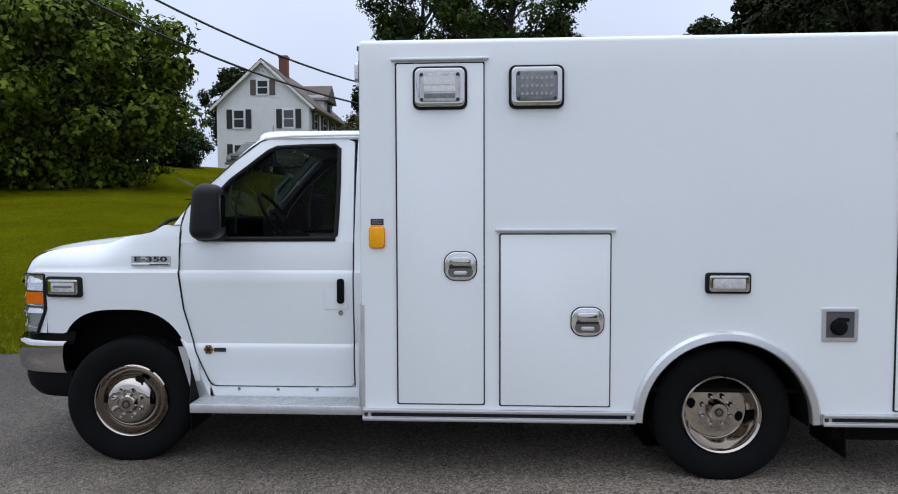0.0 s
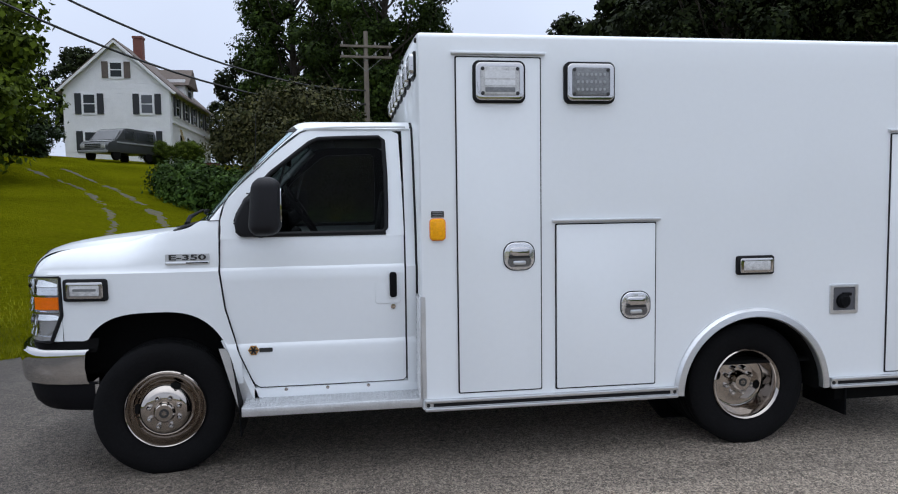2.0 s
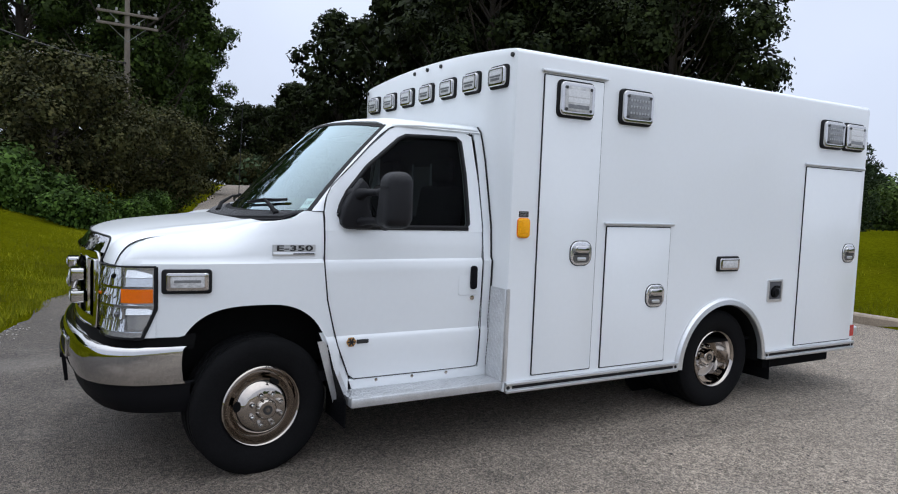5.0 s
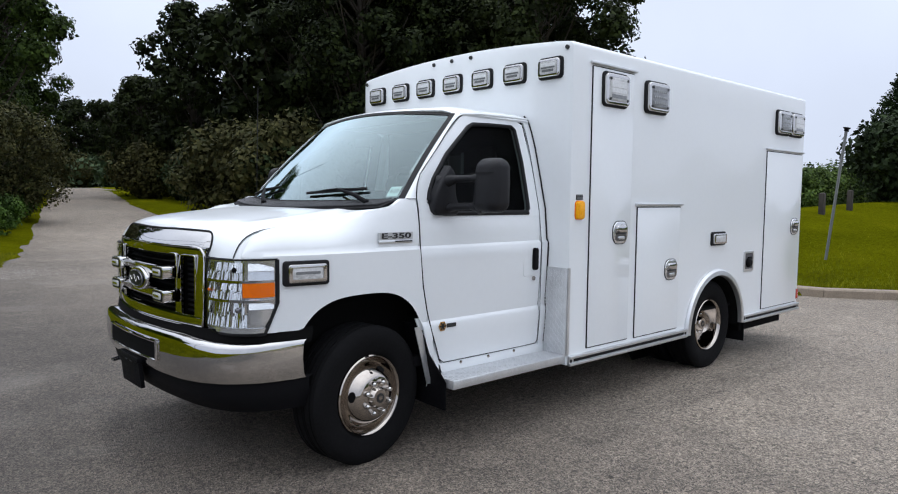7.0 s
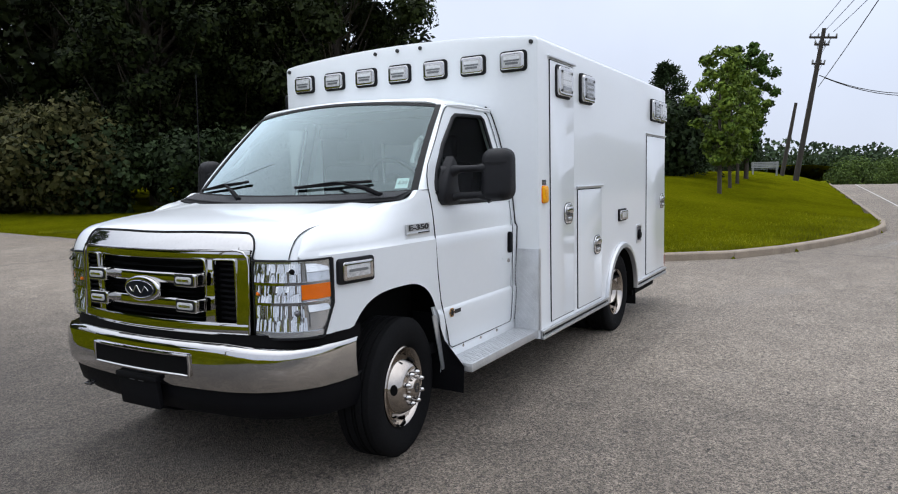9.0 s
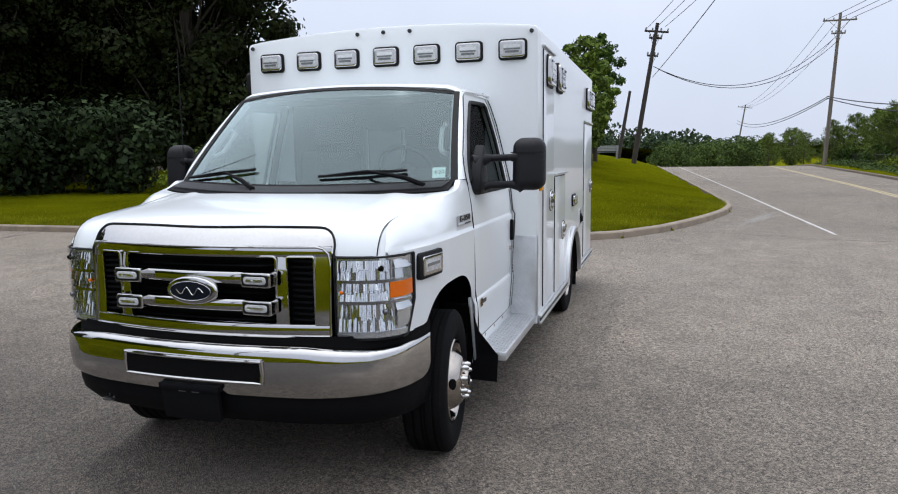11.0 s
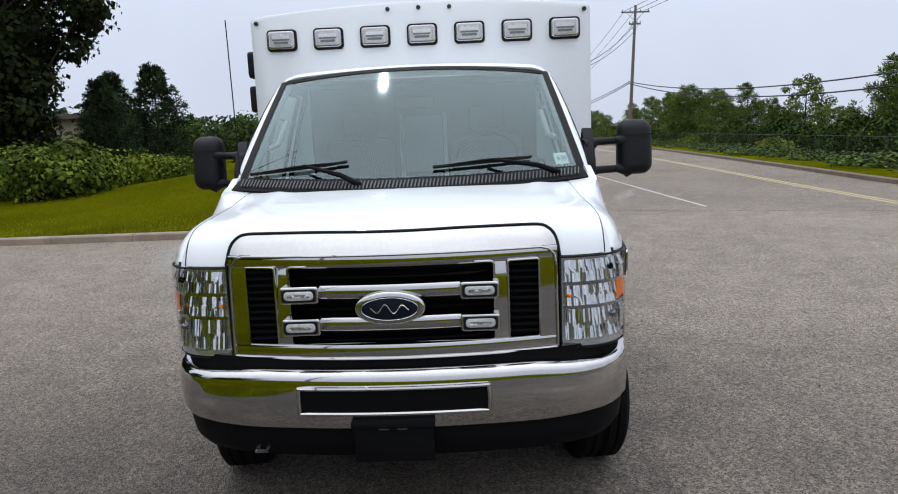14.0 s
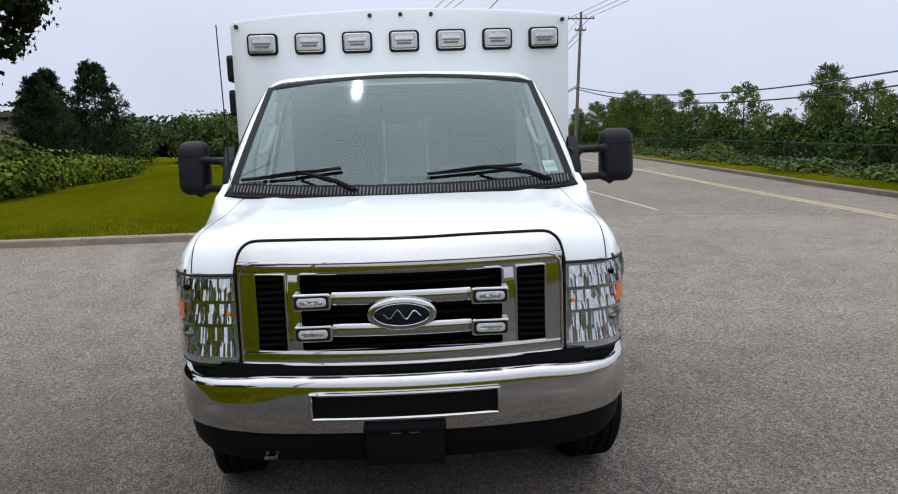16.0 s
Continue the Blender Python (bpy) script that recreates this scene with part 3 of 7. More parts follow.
def fender(s):
    xs = [-0.712, -0.70, -0.68, -0.66, -0.64, -0.62, -0.60, -0.58, -0.561, -0.558, -0.53, -0.50, -0.47] + list(np.linspace(-0.45, 0.42, 34))
    rows = []
    for x in xs:
        zb = arch(x)
        lim = 0.31 if x > 0.31 else x
        soft = min(1.0, max(0.0, (0.22 - x) / 0.5))
        top = crown(x) - 0.028 + 0.024 * smooth01((x + 0.3) / 0.36) - 0.016 * soft
        top -= (top - 1.160) * math.exp(-max(0.0, x + 0.715) / 0.045)
        col = []
        for z in ROWS_Z:
            zz = min(max(z, zb), top)
            xx = x
            if x > 0.31:
                edge = lerp_table([(0.46, 0.49), (0.50, 0.47), (0.68, 0.40), (0.95, 0.33), (1.17, 0.305), (1.5, 0.305)], zz)
                xx = min(x, max(edge, 0.305))
            col.append((xx, s * half(zz, x), zz))
        h = half(1.185, x)
        yi = min(BONNET_HALF * (1 - 0.045 * max(0.0, (x + 0.5) / 0.6)), h - 0.003)
        # towards the door the shoulder stands up and runs into the windscreen pillar
        tall = smooth01((x + 0.24) / 0.36)
        peak = lerp_table([(0.05, 1.394), (0.10, 1.402), (0.137, 1.410), (0.165, 1.424), (0.187, 1.440), (0.212, 1.452)], x)
        lip = lerp_table([(0.10, 0.0), (0.18, 1.0)], x)
        for i in range(1, 11):
            a = radians(9 * i)
            y, z = yi + (h - yi) * math.cos(a) ** (0.8 + 0.42 * soft), min(1.185, top) + max(0.0, top - 1.185) * math.sin(a) ** (0.85 + 0.42 * soft)
            zt = 1.185 + (peak - 1.185) * min(1.0, i / 7)
            yt = half(zt, x) - (0.0, 0.0, 0.0, 0.0, 0.0, 0.0, 0.004, 0.018, 0.034)[i - 1] if i < 10 else y + (0.908 - y) * lip
            if i == 10:
                zt = z
            col.append((min(x, 0.308), s * (y + (yt - y) * tall), z + (zt - z) * tall))
        rows.append(col)
    return sheet(rows)


CORNER = [(-0.785, 0.655), (-0.780, 0.72), (-0.768, 0.78), (-0.745, 0.835), (-0.70, 0.885), (-0.64, 0.92), (-0.56, 0.938)]


def front_x(y):
    """The plan of the nose: the bow of the grille, then the wrapped headlights."""
    a = abs(y)
    if a <= 0.655:
        return -0.870 + 0.085 * (a / 0.655) ** 2
    return float(np.interp(a, [p[1] for p in CORNER], [p[0] for p in CORNER]))


def bonnet_point(yf, k):
    """A point of the bonnet k metres behind its front edge."""
    a = abs(yf) / BONNET_HALF
    x = front_x(yf) + k
    y = yf * (1 - 0.045 * max(0.0, (x + 0.5) / 0.6))
    zc = crown(x) - (0.030 - 0.024 * smooth01((x + 0.3) / 0.36) + 0.016 * min(1.0, max(0.0, (0.22 - x) / 0.5))) * a ** 3.0 + 0.006 * math.exp(-((a - 0.80) / 0.07) ** 2) * min(1, k * 3)
    zt = 1.20 - 0.045 * min(1.0, max(0.0, (abs(yf) - 0.60) / 0.06))
    return (x, y, zc - (zc - zt) * math.exp(-k / 0.038))


def bonnet_length(yf):
    a = abs(yf) / BONNET_HALF
    return -0.075 + 0.20 * a * a - front_x(yf)


def nose_depth(y):
    """How far behind the front edge the chrome nose ends and the bonnet begins; round at the corners."""
    a = abs(y)
    return 0.058 if a < 0.56 else 0.058 * math.sqrt(max(0.0, 1 - ((a - 0.56) / 0.095) ** 2))


YS = list(np.linspace(-BONNET_HALF, -0.665, 9)) + [-0.655, -0.652, -0.646, -0.638, -0.627, -0.612, -0.595, -0.575] + list(np.linspace(-0.555, 0.555, 27)) + [0.575, 0.595, 0.612, 0.627, 0.638, 0.646, 0.652, 0.655] + list(np.linspace(0.665, BONNET_HALF, 9))
BACK = [0, 0.004, 0.01, 0.02, 0.035, 0.055, 0.08, 0.12, 0.17] + list(np.linspace(0.24, 1, 12))


def hood():
    return sheet([[bonnet_point(y, nose_depth(y) + g * (bonnet_length(y) - nose_depth(y))) for y in YS] for g in BACK])


def nose():
    return sheet([[bonnet_point(y, nose_depth(y) * g) for y in YS if abs(y) < 0.656] for g in np.linspace(0, 1, 8)])


for s in (-1, 1):
    part("fender", fender(s), M_WHITE, amb)
bonnet = part("bonnet", hood(), M_WHITE, amb)
for s in (-1, 1):
    rows = []
    for g in BACK:
        p = Vector(bonnet_point(s * BONNET_HALF, g * bonnet_length(BONNET_HALF)))
        rows.append([p + Vector((0.001, -s * 0.02, -0.003)), p + Vector((0.001, s * 0.004, -0.008)), p + Vector((0.006, s * 0.028, -0.045)), p + Vector((0.012, s * 0.034, -0.10))])
    part("bonnet_flange", sheet(rows), M_WHITE, amb)
part("chrome_nose", nose(), M_CHROME, amb, "chrome header above the grille")
gap = [Vector(bonnet_point(y, nose_depth(y))) for y in YS if abs(y) < 0.6545]
gap = [Vector((-0.792, -0.656, z)) for z in (0.80, 1.0, 1.16)] + gap + [Vector((-0.792, 0.656, z)) for z in (1.16, 1.0, 0.80)]
part("bonnet_gap", tube([p + Vector((-0.001, 0, 0.002)) for p in gap], 0.0052, 6), M_SEAL, amb)
for s in (-1, 1):
    part("bonnet_side_gap", tube([Vector(bonnet_point(s * 0.8385, g * bonnet_length(0.8385))) for g in BACK if g < 0.38], [float(max(0.0005, 0.0026 - 0.0065 * g)) for g in BACK if g < 0.38], 6), M_SEAL, amb)
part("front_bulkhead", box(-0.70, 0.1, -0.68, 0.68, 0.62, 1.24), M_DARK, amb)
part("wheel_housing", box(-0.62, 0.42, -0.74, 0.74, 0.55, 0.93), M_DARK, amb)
# the front box is added below the engine to block light under the nose
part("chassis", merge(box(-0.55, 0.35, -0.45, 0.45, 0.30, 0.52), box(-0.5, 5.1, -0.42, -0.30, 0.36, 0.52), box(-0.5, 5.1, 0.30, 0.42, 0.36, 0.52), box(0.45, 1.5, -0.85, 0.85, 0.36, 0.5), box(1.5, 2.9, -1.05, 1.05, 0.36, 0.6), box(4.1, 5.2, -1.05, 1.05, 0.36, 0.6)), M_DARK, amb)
part("front_axle", tube([(0, -0.8, 0.36), (0, 0.8, 0.36)], 0.05, 10), M_DARK, amb)
part("rear_axle", tube([(3.49, -0.9, 0.365), (3.49, 0.9, 0.365)], 0.07, 10), M_DARK, amb)

# grille: chrome surround with side slots, two bars, four strobes and an oval badge


def grille_x(y):
    return -0.872 + 0.085 * (y / 0.655) ** 2


def bowed(bm, lift=0.0):
    """Bends a plate built at y = u, z = w (front towards -x) round the bow of the nose."""
    for v in bm.verts:
        u, d, w = v.co.x, v.co.y, v.co.z
        v.co = Vector((grille_x(u) + d + lift, u, w))
    return bm


def bar(u0, u1, w0, w1, depth=0.05, n=16, r=0.012):
    """A bowed chrome bar with a rounded face."""
    rows = []
    for u in np.linspace(u0, u1, n):
        row = []
        for k in range(7):
            a = math.pi * k / 6
            z = (w0 + w1) / 2 + math.cos(a) * (w1 - w0) / 2
            row.append((grille_x(u) - depth - r * math.sin(a) * 0.8 + 0.05 * (z - 1.0), u, z))
        row = [(grille_x(u) + 0.01, u, w1)] + row + [(grille_x(u) + 0.01, u, w0)]
        rows.append(row)
    bm = sheet(rows)
    bmesh.ops.holes_fill(bm, edges=[e for e in bm.edges if len(e.link_faces) == 1])
    return bm


grille = thing("grille", (0, 0, 0), "chrome grille with two horizontal bars", "grille")
grille.parent = amb
del grille["category"]
part("grille_backing", bowed(plate(rounded(1.26, 0.37, 0.03), 0.01), 0.02), M_DARK, grille).location.z = 0.985
part("frame_top", bar(-0.645, 0.645, 1.150, 1.198, 0.012, 40, 0.004), M_CHROME, grille)
part("frame_bottom", bar(-0.645, 0.645, 0.795, 0.848, 0.012, 40, 0.004), M_CHROME, grille)
for s in (-1, 1):
    a, b = sorted((s * 0.645, s * 0.572))
    part("frame_side", bar(a, b, 0.795, 1.198, 0.012, 8, 0.003), M_CHROME, grille)
    a, b = sorted((s * 0.452, s * 0.394))
    part("post", bar(a, b, 0.835, 1.16, 0.004, 6, 0.008), M_CHROME, grille)
    for i in range(12):
        z = 0.862 + i * 0.0265
        part("slot_fin", box(-0.815, -0.785, min(s * 0.455, s * 0.568), max(s * 0.455, s * 0.568), z, z + 0.010), M_BLACK, grille)
    rim = plate(rounded(0.128, 0.316, 0.012), 0.012, 0.004, rounded(0.114, 0.300, 0.008))
    bmesh.ops.translate(rim, verts=rim.verts, vec=(s * 0.512, 0, 1.000))
    part("slot_rim", bowed(rim, -0.006), M_CHROME, grille)
for i in range(10):
    z = 0.858 + i * 0.031
    part("mesh_bar", bar(-0.385, 0.385, z, z + 0.009, -0.03, 12, 0.003), M_BLACK, grille)
for z in (1.058, 0.934):
    part("chrome_bar", bar(-0.385, 0.385, z - 0.025, z + 0.025, 0.022, 24, 0.007), M_CHROME, grille)
rim = plate(rounded(0.806, 0.318, 0.02), 0.01, 0.004, rounded(0.790, 0.302, 0.014))
bmesh.ops.translate(rim, verts=rim.verts, vec=(0, 0, 1.000))
part("opening_rim", bowed(rim, -0.004), M_CHROME, grille)
bead = [(0.640, 0.80), (0.640, 1.12), (0.632, 1.165), (0.610, 1.188)] + [(u, 1.196) for u in np.linspace(0.58, -0.58, 25)] + [(-0.610, 1.188), (-0.632, 1.165), (-0.640, 1.12), (-0.640, 0.80)]
part("outer_bead", tube([(grille_x(u) - 0.016 + 0.05 * (w - 1.0), u, w) for u, w in bead], 0.006, 8), M_CHROME, grille)
part("lower_bead", tube([(grille_x(u) - 0.025, u, 0.797) for u in np.linspace(-0.64, 0.64, 25)], 0.006, 8), M_CHROME, grille)
oval = part("badge", bowed(plate(ellipse(0.272, 0.132), 0.028, 0.012), -0.022), M_CHROME, grille, "oval badge with a chrome rim")
oval.location.z = 0.997
part("badge_field", bowed(plate(ellipse(0.226, 0.094), 0.004, 0.002), -0.052), M_BLUEOVAL, oval)
part("badge_line", bowed(tube([(u, 0, 0.018 * math.sin(u * 95) * math.cos(u * 14)) for u in np.linspace(-0.072, 0.072, 49)], 0.0022, 6), -0.0595), M_LAMPTRIM, oval)
part("badge_ring", bowed(tube([(u, 0, w) for u, w in ellipse(0.216, 0.086, 40) + ellipse(0.216, 0.086, 40)[:1]], 0.0012, 5, False), -0.0580), M_LAMPTRIM, oval)
for y in (-0.340, 0.340):
    for z in (1.058, 0.934):
        lamp = part("strobe_light", moved(plate(rounded(0.148, 0.066, 0.012), 0.062, 0.008), pose(grille_x(y) - 0.018, y, z, 0, 0, -90)), M_CHROME, grille, "small chrome strobe light")
        part("lens_surround", moved(plate(rounded(0.130, 0.050, 0.010), 0.004), pose(grille_x(y) - 0.0785, y, z, 0, 0, -90)), M_SEAL, lamp)
        part("lens", moved(plate(rounded(0.112, 0.034, 0.015), 0.008, 0.005), pose(grille_x(y) - 0.080, y, z, 0, 0, -90)), M_LENSWHITE, lamp, "clear lens")
        part("led_row", moved(plate(rounded(0.085, 0.012, 0.005), 0.002), pose(grille_x(y) - 0.0870, y, z, 0, 0, -90)), M_LAMPBACK, lamp)

# headlights, wrapped round the corner


def skin(s, a0, a1, z0, z1, off, n, slope, lean=0.0):
    """A panel on the curve of the front corner from way a0 to a1 (0 at the grille, 1 at the wheel side)."""
    path = CORNER
    cum = [0.0]
    for p, q in zip(path, path[1:]):
        cum.append(cum[-1] + math.dist(p, q))
    rows = []
    for a in np.linspace(a0, a1, n):
        d = a * cum[-1]
        x, y = float(np.interp(d, cum, [p[0] for p in path])), float(np.interp(d, cum, [p[1] for p in path]))
        e = 1e-3
        x2, y2 = float(np.interp(d + e, cum, [p[0] for p in path])), float(np.interp(d + e, cum, [p[1] for p in path]))
        x1, y1 = float(np.interp(d - e, cum, [p[0] for p in path])), float(np.interp(d - e, cum, [p[1] for p in path]))
        t = Vector((x2 - x1, y2 - y1)).normalized()
        nx, ny = -t.y, t.x
        off2 = off * (1 - 0.78 * max(0.0, (a - 0.75) / 0.25))
        cut = slope * max(0.0, a - 0.84) / 0.16
        rows.append([(x + nx * (off2 - lean * f), s * (y + ny * (off2 - lean * f)), z0 + (z1 - z0) * f + cut * (1 - f)) for f in np.linspace(0, 1, 7)])
    return rows


def wrap(s, a0, a1, z0, z1, off, n=10, slope=0.0, thick=0.004, lean=0.0):
    """A closed slab on the front corner, its face at off from the curve."""
    outer, inner = skin(s, a0, a1, z0, z1, off, n, slope, lean), skin(s, a0, a1, z0, z1, off - thick, n, slope, lean)
    rows = [o + list(reversed(i)) + o[:1] for o, i in zip(outer, inner)]
    bm = sheet(rows)
    bmesh.ops.holes_fill(bm, edges=[e for e in bm.edges if len(e.link_faces) == 1])
    return bm


def reflector(s, a0, a1, z0, z1, cols, rows, bowl, jitter, seed, off=0.0145):
    """A hollow mirror on the front corner, pressed into tilted upright facets."""
    rr = random.Random(seed)
    bm = bmesh.new()
    for i in range(cols):
        wide = [(a0 + (a1 - a0) * (i + k) / cols) for k in (0.06, 0.94)]
        cut = sorted([0.0, 1.0] + [(j + 1 + rr.uniform(-0.3, 0.3)) / rows for j in range(rows - 1)])
        for f0, f1 in zip(cut, cut[1:]):
            f0, f1 = f0 + 0.02, f1 - 0.02
            tilt, turn = rr.choice((-1.6, -1.4, -1.2, -1.0, -0.8, -0.5, 0.4)) * jitter, rr.uniform(-1, 1) * jitter * 0.3
            quad = []
            for a, f, k in ((wide[0], f0, -1), (wide[1], f0, 1), (wide[1], f1, 1), (wide[0], f1, -1)):
                u = (a - a0) / (a1 - a0)
                inner, outer = skin(s, a, a + 0.001, z0, z1, 0.0, 2, 0.0)[0], skin(s, a, a + 0.001, z0, z1, 0.02, 2, 0.0)[0]
                p, q = Vector(inner[0]).lerp(Vector(inner[-1]), f), Vector(outer[0]).lerp(Vector(outer[-1]), f)
                depth = off - bowl * (1 - (2 * u - 1) ** 2) + tilt * (1 if f == f1 else -1) + turn * k
                quad.append(bm.verts.new(p + (q - p) / 0.02 * depth))
            mid = (quad[0].co + quad[1].co + quad[2].co + quad[3].co) / 4
            hub = bm.verts.new(mid + (q - p).normalized() * rr.uniform(-0.0006, 0.0004))
            for j in range(4):
                bm.faces.new((quad[j], quad[(j + 1) % 4], hub))
    return bm


for s in (-1, 1):
    head = part("headlight", wrap(s, 0.0, 1.0, 0.785, 1.15, 0.001, 26, 0.15, thick=0.02), M_LAMPTRIM, amb, "clear wraparound headlight with orange side marker")
    part("fender_corner", wrap(s, 0.84, 1.0, 0.785, 0.95, -0.004, 6, thick=0.012), M_WHITE, amb)
    part("upper_reflector", reflector(s, 0.04, 0.60, 1.049, 1.137, 30, 2, 0.003, 0.0040, 3), M_FACET, head, smooth=0)
    part("middle_reflector", reflector(s, 0.04, 0.59, 0.954, 1.036, 26, 2, 0.003, 0.0040, 5), M_FACET, head, smooth=0)
    part("lower_reflector", reflector(s, 0.04, 0.64, 0.818, 0.941, 34, 2, 0.003, 0.0050, 9), M_FACET, head, smooth=0)
    # two dark bulbs; the orange ball stands in for an amber reflection
    for a0, z0, r, mat in ((0.50, 1.100, 0.014, M_DARK), (0.54, 0.905, 0.015, M_DISH), (0.08, 0.996, 0.009, M_ORANGE)):
        lamp_dot = skin(s, a0, a0 + 0.001, z0 - 0.001, z0 + 0.001, 0.016, 2, 0.0)[0][3]
        part("lamp_dot", moved(lathe([(0.0, -r), (0.7 * r, -0.7 * r), (r, 0.0), (0.7 * r, 0.7 * r), (0.0, r)], 14), Matrix.Translation(lamp_dot)), mat, head)
    part("turn_signal", wrap(s, 0.60, 0.965, 0.966, 1.036, 0.016, 8, thick=0.01), M_ORANGE, head, "orange turn signal")
    part("chrome_corner", wrap(s, 0.655, 0.96, 1.050, 1.092, 0.018, 6, lean=0.006), M_LAMPTRIM, head)
    part("chrome_corner_top", wrap(s, 0.655, 0.96, 1.096, 1.134, 0.020, 6, lean=0.018), M_LAMPTRIM, head)
    part("chrome_corner_lower", wrap(s, 0.68, 0.955, 0.83, 0.905, 0.014, 12, 0.07), M_LAMPTRIM, head)
    part("chrome_ledge", wrap(s, 0.66, 0.96, 0.908, 0.958, 0.022, 6, lean=0.020), M_LAMPTRIM, head)
    for z in (1.042, 0.947):
        part("divider", wrap(s, 0.03, 0.965, z - 0.006, z + 0.006, 0.014, 12, thick=0.012), M_CHROME, head)
    part("upright_divider", wrap(s, 0.600, 0.614, 0.81, 1.14, 0.012, 2, thick=0.012), M_CHROME, head)
    part("lower_ledge", wrap(s, 0.02, 0.86, 0.79, 0.815, 0.012, 14, thick=0.01), M_LAMPTRIM, head)
    part("lens_cover", wrap(s, 0.0, 1.0, 0.785, 1.15, 0.024, 26, 0.15, thick=0.003), M_LENS, head).visible_shadow = False
    edge = skin(s, 0.0, 1.0, 0.785, 1.15, 0.014, 26, 0.15)
    part("top_seal", tube([row[-1] for row in edge], 0.005, 6), M_SEAL, head)
    edge = skin(s, 0.0, 1.0, 0.785, 1.15, 0.004, 26, 0.15)
    part("rear_seal", tube(list(reversed(edge[-1])) + [row[0] for row in reversed(edge[19:-1])], 0.011, 8), M_SEAL, head)
    part("bottom_seal", tube([Vector(row[0]) - Vector((0, 0, 0.004)) for row in edge[:20]], 0.006, 6), M_SEAL, head)

# bumper


def bumper_path(y):
    """The plan of the bumper's face."""
    a = abs(y)
    return -0.965 + 0.055 * (a / 0.62) ** 2 if a < 0.62 else float(np.interp(a, [0.62, 0.72, 0.82, 0.89, 0.94, 0.968, 0.975], [-0.910, -0.882, -0.83, -0.765, -0.67, -0.55, -0.48]))


BY = list(np.linspace(-0.62, 0.62, 25))
BY = [-0.975, -0.972, -0.962, -0.94, -0.91, -0.87, -0.82, -0.77, -0.72, -0.67] + BY + [0.67, 0.72, 0.77, 0.82, 0.87, 0.91, 0.94, 0.962, 0.972, 0.975]


def bumper_sheet(sect, skip=None):
    rows = []
    for i, y in enumerate(BY):
        x = bumper_path(y)
        if abs(y) > 0.973:
            x = -0.44
        rows.append([(x + dx * 1.0, y * (1 - 0.35 * dx * (abs(y) > 0.6)), z + lift * min(1.0, max(0.0, (abs(y) - 0.55) / 0.3))) for dx, z, lift in sect])
    return sheet(rows)


bumper = part("front_bumper", bumper_sheet([(0.14, 0.757, -0.022), (0.05, 0.764, -0.022), (0.026, 0.760, -0.021), (0.012, 0.748, -0.018), (0.0060, 0.730, -0.013), (0.0032, 0.697, -0.005), (0.0010, 0.665, 0.0), (0.0, 0.645, 0.0), (0.003, 0.61, 0.0), (0.009, 0.556, 0.006), (0.020, 0.534, 0.010), (0.04, 0.526, 0.012), (0.12, 0.526, 0.012)]), M_CHROME, amb, "chrome front bumper with a black air slot")
part("lower_valance", bumper_sheet([(0.08, 0.54, 0.012), (0.045, 0.53, 0.012), (0.045, 0.49, 0.0), (0.06, 0.43, 0.0), (0.10, 0.385, 0.0), (0.30, 0.38, 0.02)]), M_BLACK, bumper, "black plastic valance")
part("air_slot", sheet([[(bumper_path(u) - 0.003, u, z) for z in (0.602, 0.65, 0.698)] for u in np.linspace(-0.36, 0.36, 25)]), M_DARK, bumper, "black air slot")
loop = [(u, 0.70) for u in np.linspace(-0.362, 0.362, 21)] + [(0.366, 0.65)] + [(u, 0.600) for u in np.linspace(0.362, -0.362, 21)] + [(-0.366, 0.65), (-0.362, 0.70)]
part("slot_frame", tube([(bumper_path(u) - 0.003, u, w) for u, w in loop], 0.009, 8), M_CHROME, bumper)
part("plate_bracket", merge(moved(plate(rounded(0.305, 0.165, 0.012), 0.02, 0.004), pose(-0.945, 0.005, 0.485, 6, 0, -90)), moved(plate(rounded(0.32, 0.03, 0.008), 0.03, 0.004), pose(-0.95, 0.005, 0.56, 0, 0, -90))), M_BLACK, bumper, "black empty plate holder")
for u in (-0.035, 0.035):
    part("bracket_slot", moved(plate(rounded(0.04, 0.012, 0.005), 0.004), pose(-0.972, 0.005 + u, 0.545, 6, 0, -90)), M_GREYLABEL, bumper)
part("bumper_filler", bumper_sheet([(0.075, 0.80, 0.0), (0.07, 0.76, 0.0), (0.06, 0.72, 0.0)]), M_DARK, bumper)
part("tow_hook", tube([(-0.84, 0.52, 0.44), (-0.90, 0.52, 0.43), (-0.90, 0.56, 0.43), (-0.84, 0.56, 0.44)], 0.008, 8), M_DISH, bumper)

# cowl, windscreen, pillars, roof


def screen(f, h):
    """A point of the windscreen: f across from -1 to 1, h from the foot to the head."""
    y = f * (0.928 + (0.79 - 0.928) * h)
    x = 0.035 + 0.62 * h + (0.195 - 0.09 * h) * f * f - 0.02 * math.sin(math.pi * h)
    z = 1.392 + 0.642 * h + 0.028 * f * f * (1 - h) - 0.05 * f * f * h
    return Vector((x, y, z))


